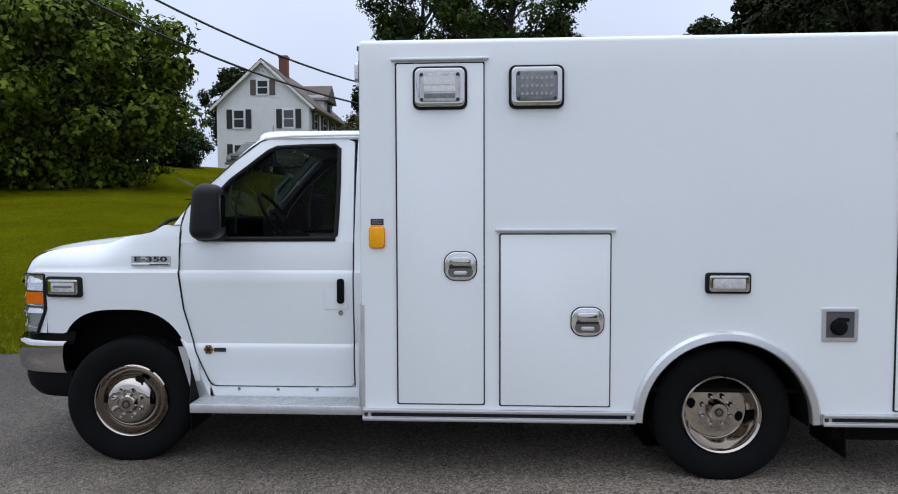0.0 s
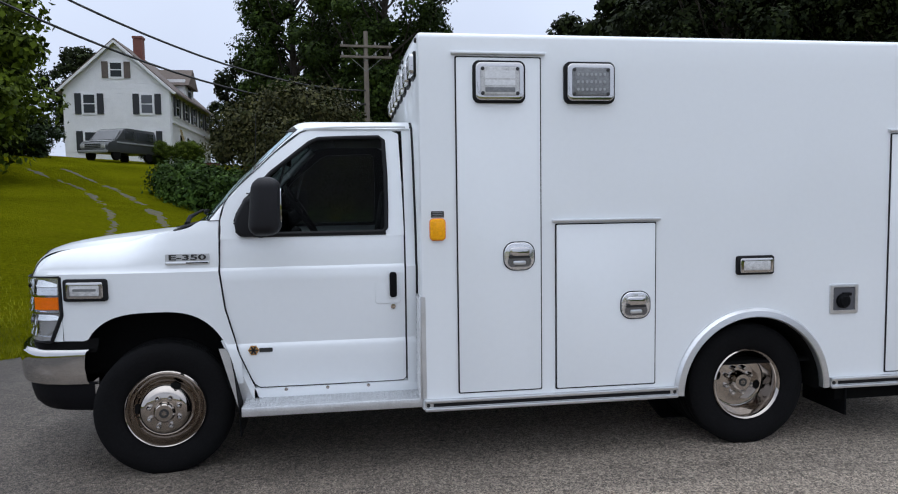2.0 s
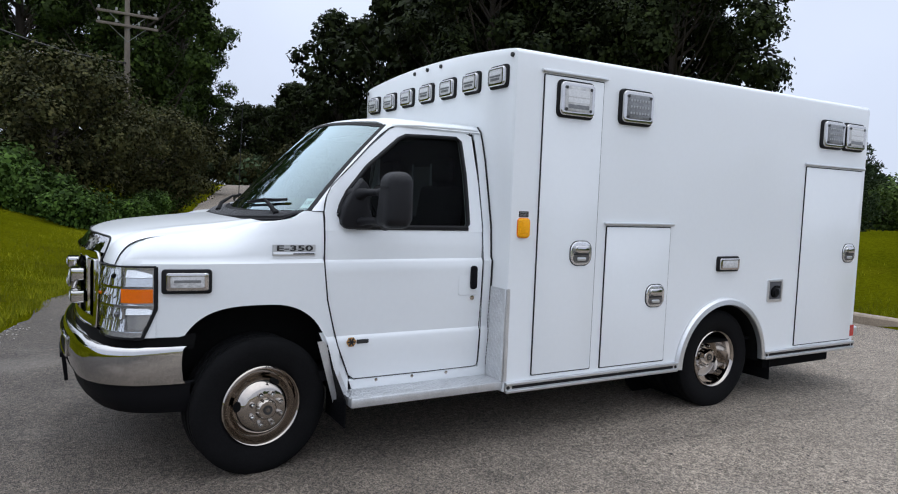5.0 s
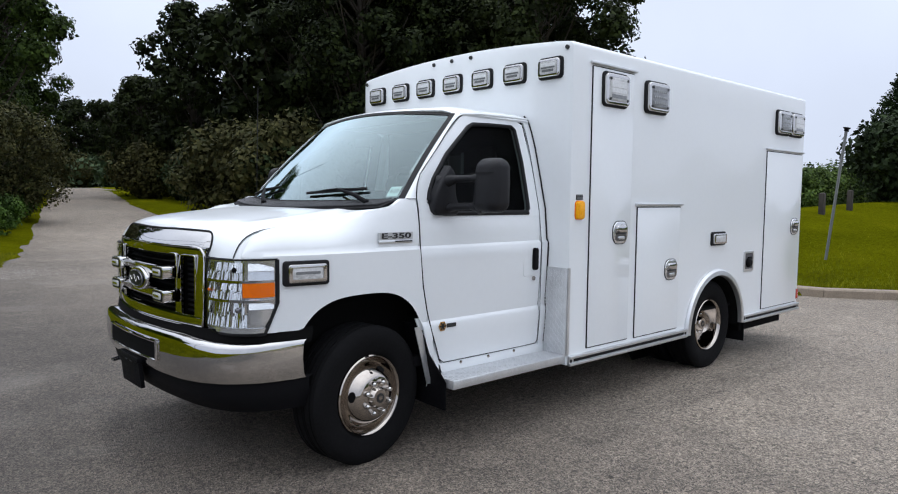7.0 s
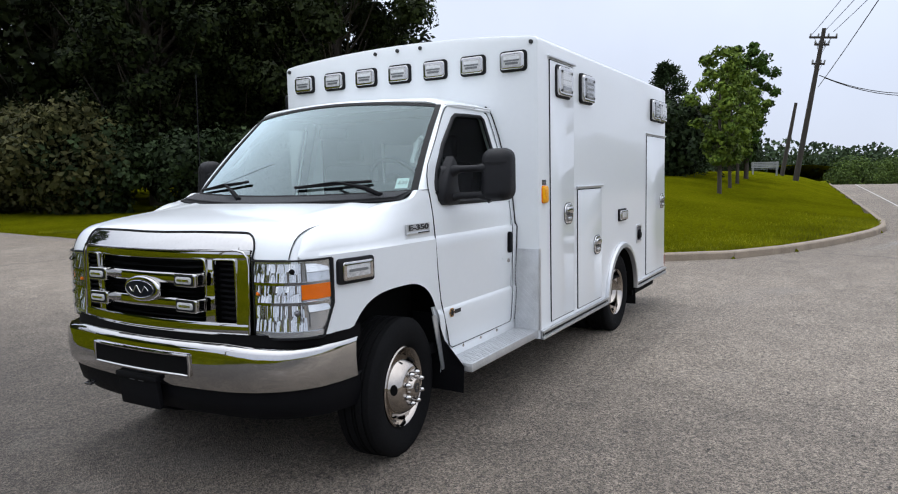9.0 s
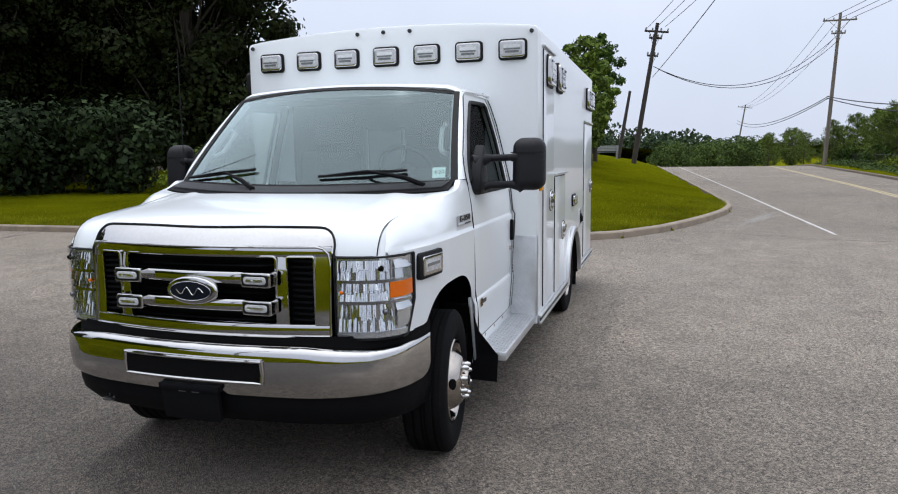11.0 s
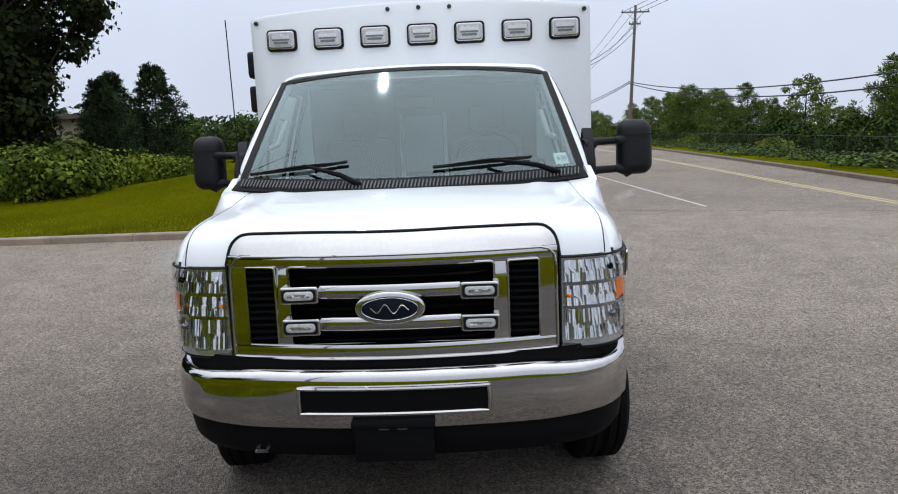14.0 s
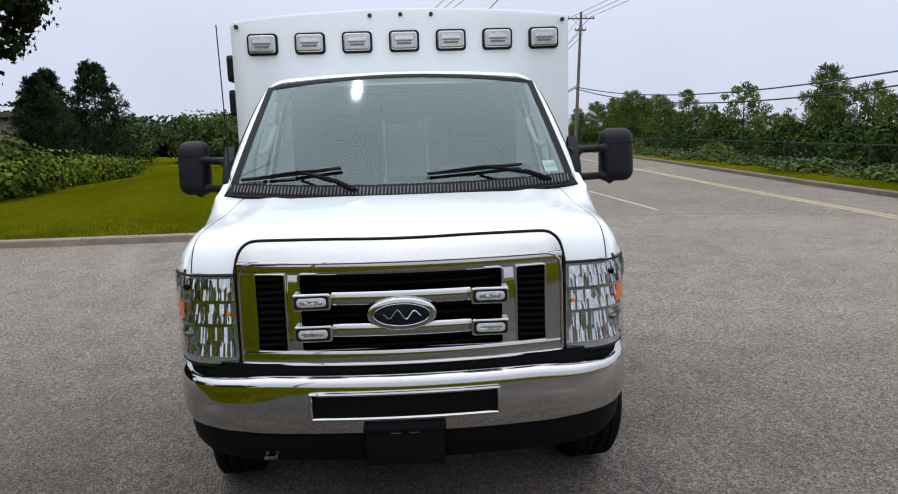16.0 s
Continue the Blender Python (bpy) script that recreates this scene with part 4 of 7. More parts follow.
ws = part("windscreen", sheet([[screen(f, h) for f in np.linspace(-1, 1, 21)] for h in np.linspace(0.0, 1.0, 11)]), M_WIND, amb, "large curved windscreen")
band = []
for f0, f1, h0, h1 in ((-1, 1, 0.972, 1.0), (-1, 1, 0.0, 0.06)):
    band.append(sheet([[screen(f, h) - Vector((0.004, 0, -0.002)) for f in np.linspace(f0, f1, 21)] for h in np.linspace(h0, h1, 3)]))
for f0, f1 in ((-1, -0.957), (0.957, 1)):
    band.append(sheet([[screen(f, h) - Vector((0.004, 0, -0.002)) for f in np.linspace(f0, f1, 3)] for h in np.linspace(0, 1, 9)]))
part("screen_border", merge(*band), M_SEAL, ws, "black border of the screen")
tag = sheet([[screen(f, h) + Vector((0.010, 0, -0.006)) for f in np.linspace(-0.922, -0.843, 4)] for h in np.linspace(0.095, 0.195, 4)])
tag_ob = part("inspection_sticker", tag, M_PAPER, ws, "pale inspection sticker with dark figures")
for text, f in (("6", -0.866), ("20", -0.898)):
    mid = screen(f, 0.145) + Vector((0.008, 0, -0.004))
    right = (screen(f - 0.02, 0.145) - screen(f + 0.02, 0.145)).normalized()
    up = (screen(f, 0.19) - screen(f, 0.10)).normalized()
    m = Matrix((right, -right.cross(up).normalized(), up)).transposed().to_4x4()
    part("figure", moved(letters(text, 0.036, 0.0006), Matrix.Translation(mid) @ m), M_INK, tag_ob, smooth=0)
cowl_rows = []
for f in np.linspace(-0.975, 0.975, 31):
    p = screen(f, 0.0)
    cowl_rows.append([(p.x - 0.15 + 0.01 * f * f, p.y * 1.01, p.z - 0.016), (p.x - 0.07, p.y * 1.005, p.z + 0.010), (p.x + 0.02, p.y, p.z + 0.032)])
cowl = part("cowl", solid(sheet(cowl_rows), 0.01), M_BLACK, amb, "slatted black cowl below the windscreen")
for i in range(96):
    f = -0.94 + 1.88 * i / 95
    p = screen(f, 0.0)
    part("cowl_slat", tube([(p.x - 0.12, p.y - 0.008 * f, p.z + 0.002), (p.x - 0.01, p.y + 0.010 * f, p.z + 0.030)], 0.0045, 4), M_SLAT, cowl)


def wiper(f_pivot, f_tip, h_tip, f_in, h_in):
    piv = screen(f_pivot, 0.0) + Vector((-0.07, 0, 0.02))
    elbow = screen(f_in, h_in) + Vector((-0.03, 0, 0.025))
    arm = part("wiper", tube([piv, piv.lerp(elbow, 0.3) + Vector((-0.012, 0, 0.016)), elbow], [0.016, 0.013, 0.007], 8), M_BLACK, amb, "black wiper lying on the screen")
    pts = [screen(f_pivot * 0.0 + f_in + (f_tip - f_in) * t, h_in + (h_tip - h_in) * t) + Vector((-0.014, 0, 0.012)) for t in np.linspace(-0.75, 1, 9)]
    part("blade", tube(pts, 0.009, 6), M_SEAL, arm)
    part("blade_bridge", tube([pts[1] + Vector((-0.003, 0, 0.003)), pts[4] + Vector((-0.007, 0, 0.009)), pts[7] + Vector((-0.003, 0, 0.003))], [0.005, 0.008, 0.005], 6), M_BLACK, arm)
    part("pivot_cap", moved(lathe([(0.0, -0.012), (0.016, -0.01), (0.019, 0.012)], 14), Matrix.Translation(piv) @ pose(0, 0, 0, -90)), M_BLACK, arm)


wiper(-0.82, -0.14, 0.115, -0.46, 0.135)
wiper(0.26, 0.93, 0.075, 0.60, 0.135)

PILLAR = [(1.42, 0.316), (1.45, 0.314), (1.49, 0.320), (1.538, 0.335), (1.595, 0.367), (1.67, 0.443), (1.755, 0.531), (1.845, 0.622), (1.915, 0.700), (1.962, 0.765), (1.99, 0.84)]
for s in (-1, 1):
    rows = []
    for h in np.linspace(0.050, 1.0, 17):
        a = screen(s, h)
        hz = half(a.z, 1)
        front, rear = Vector((a.x - 0.004, a.y, a.z)), Vector((max(lerp_table(PILLAR, a.z) - 0.002, a.x + 0.012), s * (hz - 0.002), a.z))
        swell = Vector((-0.006, s * 0.006, 0))
        rows.append([front + Vector((0.02, -s * 0.01, 0)), front, front.lerp(rear, 0.35) + swell, front.lerp(rear, 0.75) + swell * 0.8, rear, rear + Vector((0.0, -s * 0.03, 0))])
    part("windscreen_pillar", sheet(rows), M_WHITE, amb)
    part("pillar_seam", tube([(x, s * (half(1.452, 1) + dy), 1.4515) for x, dy in ((0.225, -0.012), (0.26, 0.0), (0.312, 0.0))], 0.0022, 6), M_SEAL, amb)
roof_rows = []
for x in (0.652, 0.67, 0.70, 0.75, 0.83, 1.0, 1.2, 1.38, 1.425):
    row = []
    for f in np.linspace(-1, 1, 31):
        ease = max(0.0, (0.85 - x) / 0.198)
        xx = x + 0.105 * ease * f * f
        drop = lerp_table([(0.652, 0.028), (0.67, 0.018), (0.70, 0.009), (0.75, 0.003), (0.83, 0.0), (2, 0.0)], x)
        z = 2.062 - 0.032 * f * f - 0.045 * max(0.0, (abs(f) - 0.86) / 0.14) ** 2 - drop
        row.append((xx, f * 0.808, z))
    roof_rows.append(row)
part("cab_roof", solid(sheet(roof_rows), 0.015), M_WHITE, amb)
for s in (-1, 1):
    part("drip_rail", tube([(0.79, s * 0.796, 1.985), (0.95, s * 0.812, 1.995), (1.2, s * 0.815, 1.998), (1.40, s * 0.815, 1.998)], 0.008, 8), M_WHITE, amb)
    # strip behind the door
    rows = [[(x, s * half(z, x) * k, z) for z in (0.46, 0.6, 0.70, 0.722, 0.737, 0.80, 0.95, 1.165, 1.185, 1.39, 1.6, 1.8, 1.92, 1.99)] for x, k in ((1.376, 1.0), (1.43, 0.998), (1.447, 0.985))]
    part("rear_cab_pillar", solid(sheet(rows), 0.012), M_WHITE, amb)
    part("cab_gap_seal", tube([(1.437, s * (half(z, 1) - 0.003), z) for z in (0.48, 0.60, 0.70, 0.80, 0.95, 1.16, 1.19, 1.39, 1.6, 1.8, 1.92, 1.99)] + [(1.432, s * 0.76, 2.025)], 0.0065, 6), M_SEAL, amb)
    part("sill", box(0.47, 1.445, min(s * 0.90, s * 0.968), max(s * 0.90, s * 0.968), 0.40, 0.475, 0.01), M_WHITE, amb)
    for i in range(3):
        part("sill_rivet", moved(lathe([(0.011, 0.0), (0.009, -0.005), (0, -0.007)], 12), pose(0.66 + i * 0.24, s * 0.967, 0.455, 0, 0, 0 if s < 0 else 180)), M_STEEL, amb)

# doors


def door_front(z):
    return lerp_table([(0.475, 0.508), (0.50, 0.478), (0.68, 0.405), (0.95, 0.336), (1.17, 0.311), (1.44, 0.318)], z)


WINDOW = [(0.402, 1.44), (0.418, 1.49), (0.462, 1.566), (0.60, 1.722), (0.825, 1.902), (0.875, 1.925), (1.05, 1.932), (1.235, 1.935), (1.262, 1.915), (1.270, 1.70), (1.268, 1.50), (1.264, 1.392), (1.244, 1.370), (0.75, 1.368), (0.445, 1.368)]
OUTER = [(0.318, 1.45), (0.340, 1.535), (0.448, 1.665), (0.625, 1.840), (0.770, 1.957), (0.84, 1.982), (1.05, 1.992), (1.28, 1.99), (1.355, 1.955), (1.362, 1.70), (1.366, 1.50), (1.368, 1.345), (1.20, 1.343), (0.70, 1.343), (0.316, 1.343)]


def ring(s, outer, inner, back):
    """The frame between the door's outline and its window, as a closed band."""
    bm = bmesh.new()
    loops = [[bm.verts.new((x, s * (half(z, x) - d), z)) for x, z in line] for line, d in ((OUTER, outer), (WINDOW, inner), (WINDOW, back), (OUTER, back))]
    n = len(OUTER)
    for p, q in zip(loops, loops[1:] + loops[:1]):
        for i in range(n):
            bm.faces.new((p[i], p[(i + 1) % n], q[(i + 1) % n], q[i]))
    bmesh.ops.recalc_face_normals(bm, faces=bm.faces)
    return bm


def cab_door(s):
    rows = []
    zs = [0.478, 0.49, 0.55, 0.64, 0.70, 0.713, 0.722, 0.730, 0.737, 0.76, 0.80, 0.88, 0.95, 1.03, 1.10, 1.16, 1.172, 1.18, 1.19, 1.25, 1.30, 1.346]
    for z in zs:
        row = []
        for f in np.linspace(0, 1, 17):
            x = door_front(z) + (1.366 - door_front(z)) * f
            k = 0.994 if f in (0.0, 1.0) else 1.0
            row.append((x, s * half(z, x) * k, z))
        rows.append(row)
    door = part("cab_door", solid(sheet(rows), 0.02), M_WHITE, amb, "white cab door with a black pull handle")
    part("window_frame", ring(s, 0.0, 0.004, 0.034), M_WHITE, door)
    part("frame_liner", ring(s, 0.036, 0.036, 0.042), M_TRIM, door)
    part("window_seal", tube([(x, s * (half(z, x) - 0.001), z) for x, z in WINDOW + WINDOW[:1]], 0.013, 8, False), M_SEAL, door, "black rubber window seal")
    bm = bmesh.new()
    bm.faces.new([bm.verts.new((x, s * (half(z, x) - 0.016), z)) for x, z in WINDOW])
    bmesh.ops.triangulate(bm, faces=bm.faces)
    pane = part("window_pane", bm, M_GLASS, door, "darkened side window", smooth=0)
    part("belt_moulding", box(0.50, 1.262, min(s * 0.962, s * 0.978), max(s * 0.962, s * 0.980), 1.352, 1.374, 0.004), M_SEAL, door)
    part("window_channel", tube([(0.625, s * 0.885, 1.40), (0.625, s * 0.868, 1.58), (0.682, s * 0.812, 1.79)], 0.008, 6), M_SLAT, door)
    # dark joint round the door
    joint = [(door_front(z), s * (half(z, 0.3) - 0.001), z) for z in (1.42, 1.3, 1.17, 0.95, 0.8, 0.68, 0.58, 0.50)] + [(0.515, s * half(0.47, 1), 0.474), (1.0, s * half(0.47, 1), 0.474), (1.35, s * half(0.47, 1), 0.478)]
    joint += [(1.371, s * (half(z, 1) - 0.001), z) for z in (0.5, 0.7, 0.95, 1.17, 1.39, 1.6, 1.8, 1.93)] + [(1.34, s * 0.80, 1.985), (1.05, s * 0.795, 1.997), (0.84, s * 0.797, 1.988)]
    part("door_joint", tube(joint, [0.0036] * 8 + [0.0022] * 3 + [0.0018] * (len(joint) - 11), 6), M_SEAL, door)
    part("pillar_joint", tube([(x, s * (half(z, 1) + 0.001), z) for z, x in PILLAR], 0.0030, 6), M_SEAL, door)
    part("handle_recess", moved(plate(rounded(0.15, 0.20, 0.02), 0.006, 0.004), pose(1.265, s * 0.990, 1.045, 0, 0, 0 if s < 0 else 180)), M_WHITE, door)
    part("handle", moved(plate(rounded(0.042, 0.148, 0.016), 0.022, 0.008), pose(1.297, s * 0.996, 1.058, 0, 0, 0 if s < 0 else 180)), M_BLACK, door, "black pull handle")
    part("lock_cylinder", moved(lathe([(0.015, 0), (0.014, -0.008), (0.0, -0.009)], 16), pose(1.295, s * 0.991, 0.928, 0, 0, 0 if s < 0 else 180)), M_STEEL, door)
    logo = part("door_logo", moved(plate(ellipse(0.062, 0.062, 6), 0.002), pose(0.485, s * 0.992, 0.700, 0, 0, 0 if s < 0 else 180)), M_GOLD, door, "small gold and black maker's mark")
    part("mark_bars", merge(*[moved(plate(rounded(0.05, 0.010, 0.004), 0.002), pose(0.485, s * 0.995, 0.700, 0, a, 0 if s < 0 else 180)) for a in (0, 60, 120)]), M_INK, logo)
    part("mark_word", moved(plate(rounded(0.075, 0.024, 0.004), 0.002), pose(0.485 + 0.07, s * 0.993, 0.700, 0, 0, 0 if s < 0 else 180)), M_INK, logo)
    return door


def mirror(s, door):
    y_in, y_out = (1.165, 1.358)
    y_in, y_out = (1.128, 1.30) if s > 0 else (y_in, y_out)
    sail = [(-0.085, -0.012), (-0.06, -0.017), (0.06, -0.017), (0.085, 0.0), (0.075, 0.06), (0.06, 0.10), (0.055, 0.16), (0.062, 0.20), (0.04, 0.245), (0.01, 0.275), (-0.02, 0.24), (-0.06, 0.185), (-0.105, 0.10), (-0.112, 0.05), (-0.108, 0.01)]
    if s > 0:
        sail = [(-u, w) for u, w in reversed(sail)]
    m = part("mirror", moved(plate(sail, 0.06, 0.02), pose(0.515, s * 0.952, 1.372, 0, 0, 0 if s < 0 else 180)), M_MIRRORCASE, door, "black towing mirror on twin arms")
    for z, r, base in ((1.572, 0.020, 2.5), (1.412, 0.021, 1.5)):
        part("mirror_arm", tube([(0.49, s * 0.95, z - 0.03), (0.515, s * 1.005, z - 0.012), (0.54, s * 1.04, z - 0.004), (0.575, s * (y_in + 0.03), z)], [r * base, r * (0.4 + 0.6 * base), r * 1.1, r], 12), M_MIRRORCASE, m)
        part("arm_collar", tube([(0.555, s * (y_in - 0.02), z), (0.575, s * (y_in + 0.045), z), (0.58, s * (y_in + 0.07), z - 0.03)], [r * 0.9, r * 2.0, r * 1.6], 12), M_MIRRORCASE, m)
    head = box(0.535, 0.690, min(s * y_in, s * y_out), max(s * y_in, s * y_out), 1.376, 1.686, 0.062, 6)
    for v in head.verts:
        t = (v.co.z - 1.378) / 0.306
        v.co.x += -0.02 + 0.03 * t if v.co.x < 0.605 else 0.0
    hd = part("mirror_head", head, M_MIRRORCASE, m)
    part("mirror_glass", moved(plate(rounded(abs(y_out - y_in) - 0.12, 0.18, 0.02), 0.004), pose(0.6905, s * (y_in + y_out) / 2, 1.535, 0, 0, 90)), M_CHROME, hd, "mirror glass")
    part("head_seam", moved(plate(rounded(abs(y_out - y_in) + 0.002, 0.006, 0.002), 0.002), pose(0.527, s * (y_in + y_out) / 2, 1.60, 0, 0, -90)), M_SEAL, hd)


for s in (-1, 1):
    mirror(s, cab_door(s))
    at = pose(0.138, s * 0.9835, 1.240, 0, 0, 0 if s < 0 else 180)
    badge = part("model_badge", moved(plate(rounded(0.240, 0.042, 0.004), 0.006, 0.002), at @ pose(0, 0, 0.006)), M_SILVER, amb, "bright model badge with black letters E-350", smooth=0)
    part("badge_letters", moved(letters("E-350", 0.052, 0.003, 0.0012), at @ pose(0, -0.0075, 0.006) @ Matrix.Diagonal((1.72, 1, 0.80, 1))), M_INK, badge, smooth=0)
    part("badge_bar", moved(plate(rounded(0.240, 0.018, 0.004), 0.008, 0.002), at @ pose(0, 0, -0.024)), M_ALU, badge)
    part("badge_print", moved(plate(rounded(0.12, 0.007, 0.002, 2), 0.001), at @ pose(0.052, -0.0085, -0.024)), M_INK, badge)
    lamp = part("fender_light", moved(plate(rounded(0.244, 0.126, 0.018), 0.034, 0.006), pose(-0.414, s * 0.950, 1.076, 0, 0, -8 if s < 0 else 188)), M_SEAL, amb, "chrome side strobe light")
    part("chrome_rim", moved(plate(rounded(0.205, 0.092, 0.012), 0.012, 0.005, rounded(0.165, 0.058, 0.008)), pose(-0.4155, s * 0.982, 1.076, 0, 0, -8 if s < 0 else 188)), M_CHROME, lamp)
    part("lens", moved(plate(rounded(0.166, 0.06, 0.008), 0.012, 0.004), pose(-0.4155, s * 0.980, 1.076, 0, 0, -8 if s < 0 else 188)), M_LENSWHITE, lamp)
    part("lens_bar", moved(plate(rounded(0.13, 0.014, 0.004, 2), 0.002), pose(-0.4165, s * 0.9915, 1.078, 0, 0, -8 if s < 0 else 188)), M_LENSGREY, lamp)
    # running board and guards
    board = part("running_board", box(0.43, 1.447, min(s * 0.955, s * 1.155), max(s * 0.955, s * 1.155), 0.358, 0.412, 0.006), M_TREAD, amb, "aluminium chequer plate running board")
    part("riser", box(0.45, 1.446, min(s * 0.945, s * 0.957), max(s * 0.945, s * 0.957), 0.39, 0.445), M_ALU, board)
    studs = []
    for i in range(44):
        for j in range(8):
            a = 45 if (i + j) % 2 else -45
            studs.append(moved(box(-0.010, 0.010, -0.003, 0.003, 0, 0.003), pose(0.445 + i * 0.023, s * (0.970 + j * 0.0235), 0.4115, 0, 0, a)))
    tagged(part("tread_studs", merge(*studs), M_TREAD, board, smooth=0), kind="stuff")
    guard = part("corner_guard", box(1.433, 1.4435, min(s * 0.97, s * 1.163), max(s * 0.97, s * 1.163), 0.41, 1.00, 0.002), M_TREAD, amb, "chequer plate guard on the module corner")
    part("guard_wrap", box(1.4435, 1.468, min(s * 1.1645, s * 1.1675), max(s * 1.1645, s * 1.1675), 0.41, 1.00), M_TREAD, guard)
    studs = []
    for i in range(8):
        for j in range(25):
            a = 45 if (i + j) % 2 else -45
            studs.append(moved(box(-0.003, 0, -0.010, 0.010, -0.003, 0.003), pose(1.4335, s * (0.983 + i * 0.023), 0.425 + j * 0.023, a, 0, 0)))
    tagged(part("guard_studs", merge(*studs), M_TREAD, guard, smooth=0), kind="stuff")
    tail = [(0.300, 0.76), (0.335, 0.76), (0.405, 0.68), (0.475, 0.50), (0.505, 0.41), (0.428, 0.405), (0.392, 0.52), (0.355, 0.63)]
    tail = tail if s < 0 else [(-u, w) for u, w in reversed(tail)]
    part("fender_tail", moved(plate(tail, 0.012), pose(0, s * 0.956, 0, 0, 0, 0 if s < 0 else 180)), M_WHITE, amb)
    splash = [(0.288, 0.712), (0.325, 0.712), (0.395, 0.60), (0.470, 0.418), (0.440, 0.365), (0.385, 0.365)]
    splash = splash if s < 0 else [(-u, w) for u, w in reversed(splash)]
    part("splash_plate", moved(plate(splash, 0.006), pose(0, s * 0.9685, 0, 0, 0, 0 if s < 0 else 180)), M_TREAD, amb, "chequer plate splash guard behind the wheel", smooth=0)
    rows = [[(0.350, s * 0.80, 0.72), (0.345, s * 0.962, 0.717)], [(0.38, s * 0.80, 0.55), (0.380, s * 1.00, 0.55)], [(0.415, s * 0.80, 0.405), (0.415, s * 1.11, 0.395)], [(0.415, s * 0.80, 0.24), (0.420, s * 1.10, 0.23)]]
    part("mud_guard", solid(sheet(rows), 0.006), M_BLACK, amb, "black mud guard behind the front wheel", smooth=0)
    # rear flap and arch
    part("rear_mud_flap", box(4.16, 4.172, min(s * 0.70, s * 1.12), max(s * 0.70, s * 1.12), 0.14, 0.40, 0.003), M_BLACK, amb, "black rubber mud flap")
    # dark box standing in for the shadow below the module's side
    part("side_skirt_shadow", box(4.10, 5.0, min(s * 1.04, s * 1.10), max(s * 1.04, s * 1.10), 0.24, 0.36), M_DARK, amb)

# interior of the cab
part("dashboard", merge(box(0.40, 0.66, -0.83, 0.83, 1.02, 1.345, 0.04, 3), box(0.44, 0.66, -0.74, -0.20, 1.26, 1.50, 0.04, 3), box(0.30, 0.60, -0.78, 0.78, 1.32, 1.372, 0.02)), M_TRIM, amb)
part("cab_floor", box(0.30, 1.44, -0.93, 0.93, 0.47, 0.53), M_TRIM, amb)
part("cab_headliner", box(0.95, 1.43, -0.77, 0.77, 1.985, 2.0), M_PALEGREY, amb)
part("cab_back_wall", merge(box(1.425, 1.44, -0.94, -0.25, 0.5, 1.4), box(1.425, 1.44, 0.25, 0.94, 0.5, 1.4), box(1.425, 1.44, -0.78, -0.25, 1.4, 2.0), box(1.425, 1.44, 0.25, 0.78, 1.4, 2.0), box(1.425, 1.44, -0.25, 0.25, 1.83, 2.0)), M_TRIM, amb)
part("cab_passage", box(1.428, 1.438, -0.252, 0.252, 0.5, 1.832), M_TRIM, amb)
for y in (-0.15, 0.15):
    part("passage_strip", box(1.418, 1.428, y - 0.014, y + 0.014, 1.36, 1.80, 0.004), M_PALEGREY, amb)
part("passage_pane", box(1.424, 1.4275, -0.13, 0.13, 1.40, 1.78), M_GREYLABEL, amb)
wheel_bm = lathe([(0.185 + 0.014 * math.cos(a), 0.014 * math.sin(a)) for a in np.linspace(0, 2 * math.pi, 9)[:-1]], 32, True)
spokes = [tube([(0, 0, 0), (0.18 * math.cos(a), 0.0, 0.18 * math.sin(a))], 0.016, 8) for a in (radians(0), radians(180), radians(270))]
steer = part("steering_wheel", moved(merge(wheel_bm, lathe([(0.0, -0.03), (0.06, -0.025), (0.07, 0.01), (0, 0.03)], 20), *spokes), pose(0.74, -0.43, 1.49, 0, 0, 90) @ pose(0, 0, 0, -32, 0, 0)), M_BLACK, amb)
part("steering_column", tube([(0.74, -0.43, 1.48), (0.50, -0.43, 1.30)], 0.045, 12), M_TRIM, steer)
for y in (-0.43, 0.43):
    seat = part("cab_seat", box(0.92, 1.36, y - 0.25, y + 0.25, 0.82, 1.0, 0.05, 3), M_SEAT, amb, "near black cloth bucket seat")
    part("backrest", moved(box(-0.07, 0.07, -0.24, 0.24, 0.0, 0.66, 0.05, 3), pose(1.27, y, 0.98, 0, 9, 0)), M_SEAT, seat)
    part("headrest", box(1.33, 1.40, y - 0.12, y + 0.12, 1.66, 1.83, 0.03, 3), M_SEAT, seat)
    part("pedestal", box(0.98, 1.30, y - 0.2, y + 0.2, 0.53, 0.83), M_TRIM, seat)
part("rear_view_mirror", box(0.62, 0.645, -0.12, 0.12, 1.80, 1.868, 0.012), M_BLACK, amb)
for s in (-1, 1):
    part("grab_handle", tube([screen(s * 0.90, 0.32) + Vector((0.05, 0, 0)), screen(s * 0.86, 0.36) + Vector((0.09, 0, 0)), screen(s * 0.86, 0.58) + Vector((0.09, 0, 0)), screen(s * 0.90, 0.62) + Vector((0.05, 0, 0))], 0.015, 8), M_PALEGREY, amb)
    part("pillar_trim", tube([screen(s * 0.965, h) + Vector((0.035, 0, -0.01)) for h in np.linspace(0.02, 0.97, 6)], 0.028, 8), M_PALEGREY, amb)
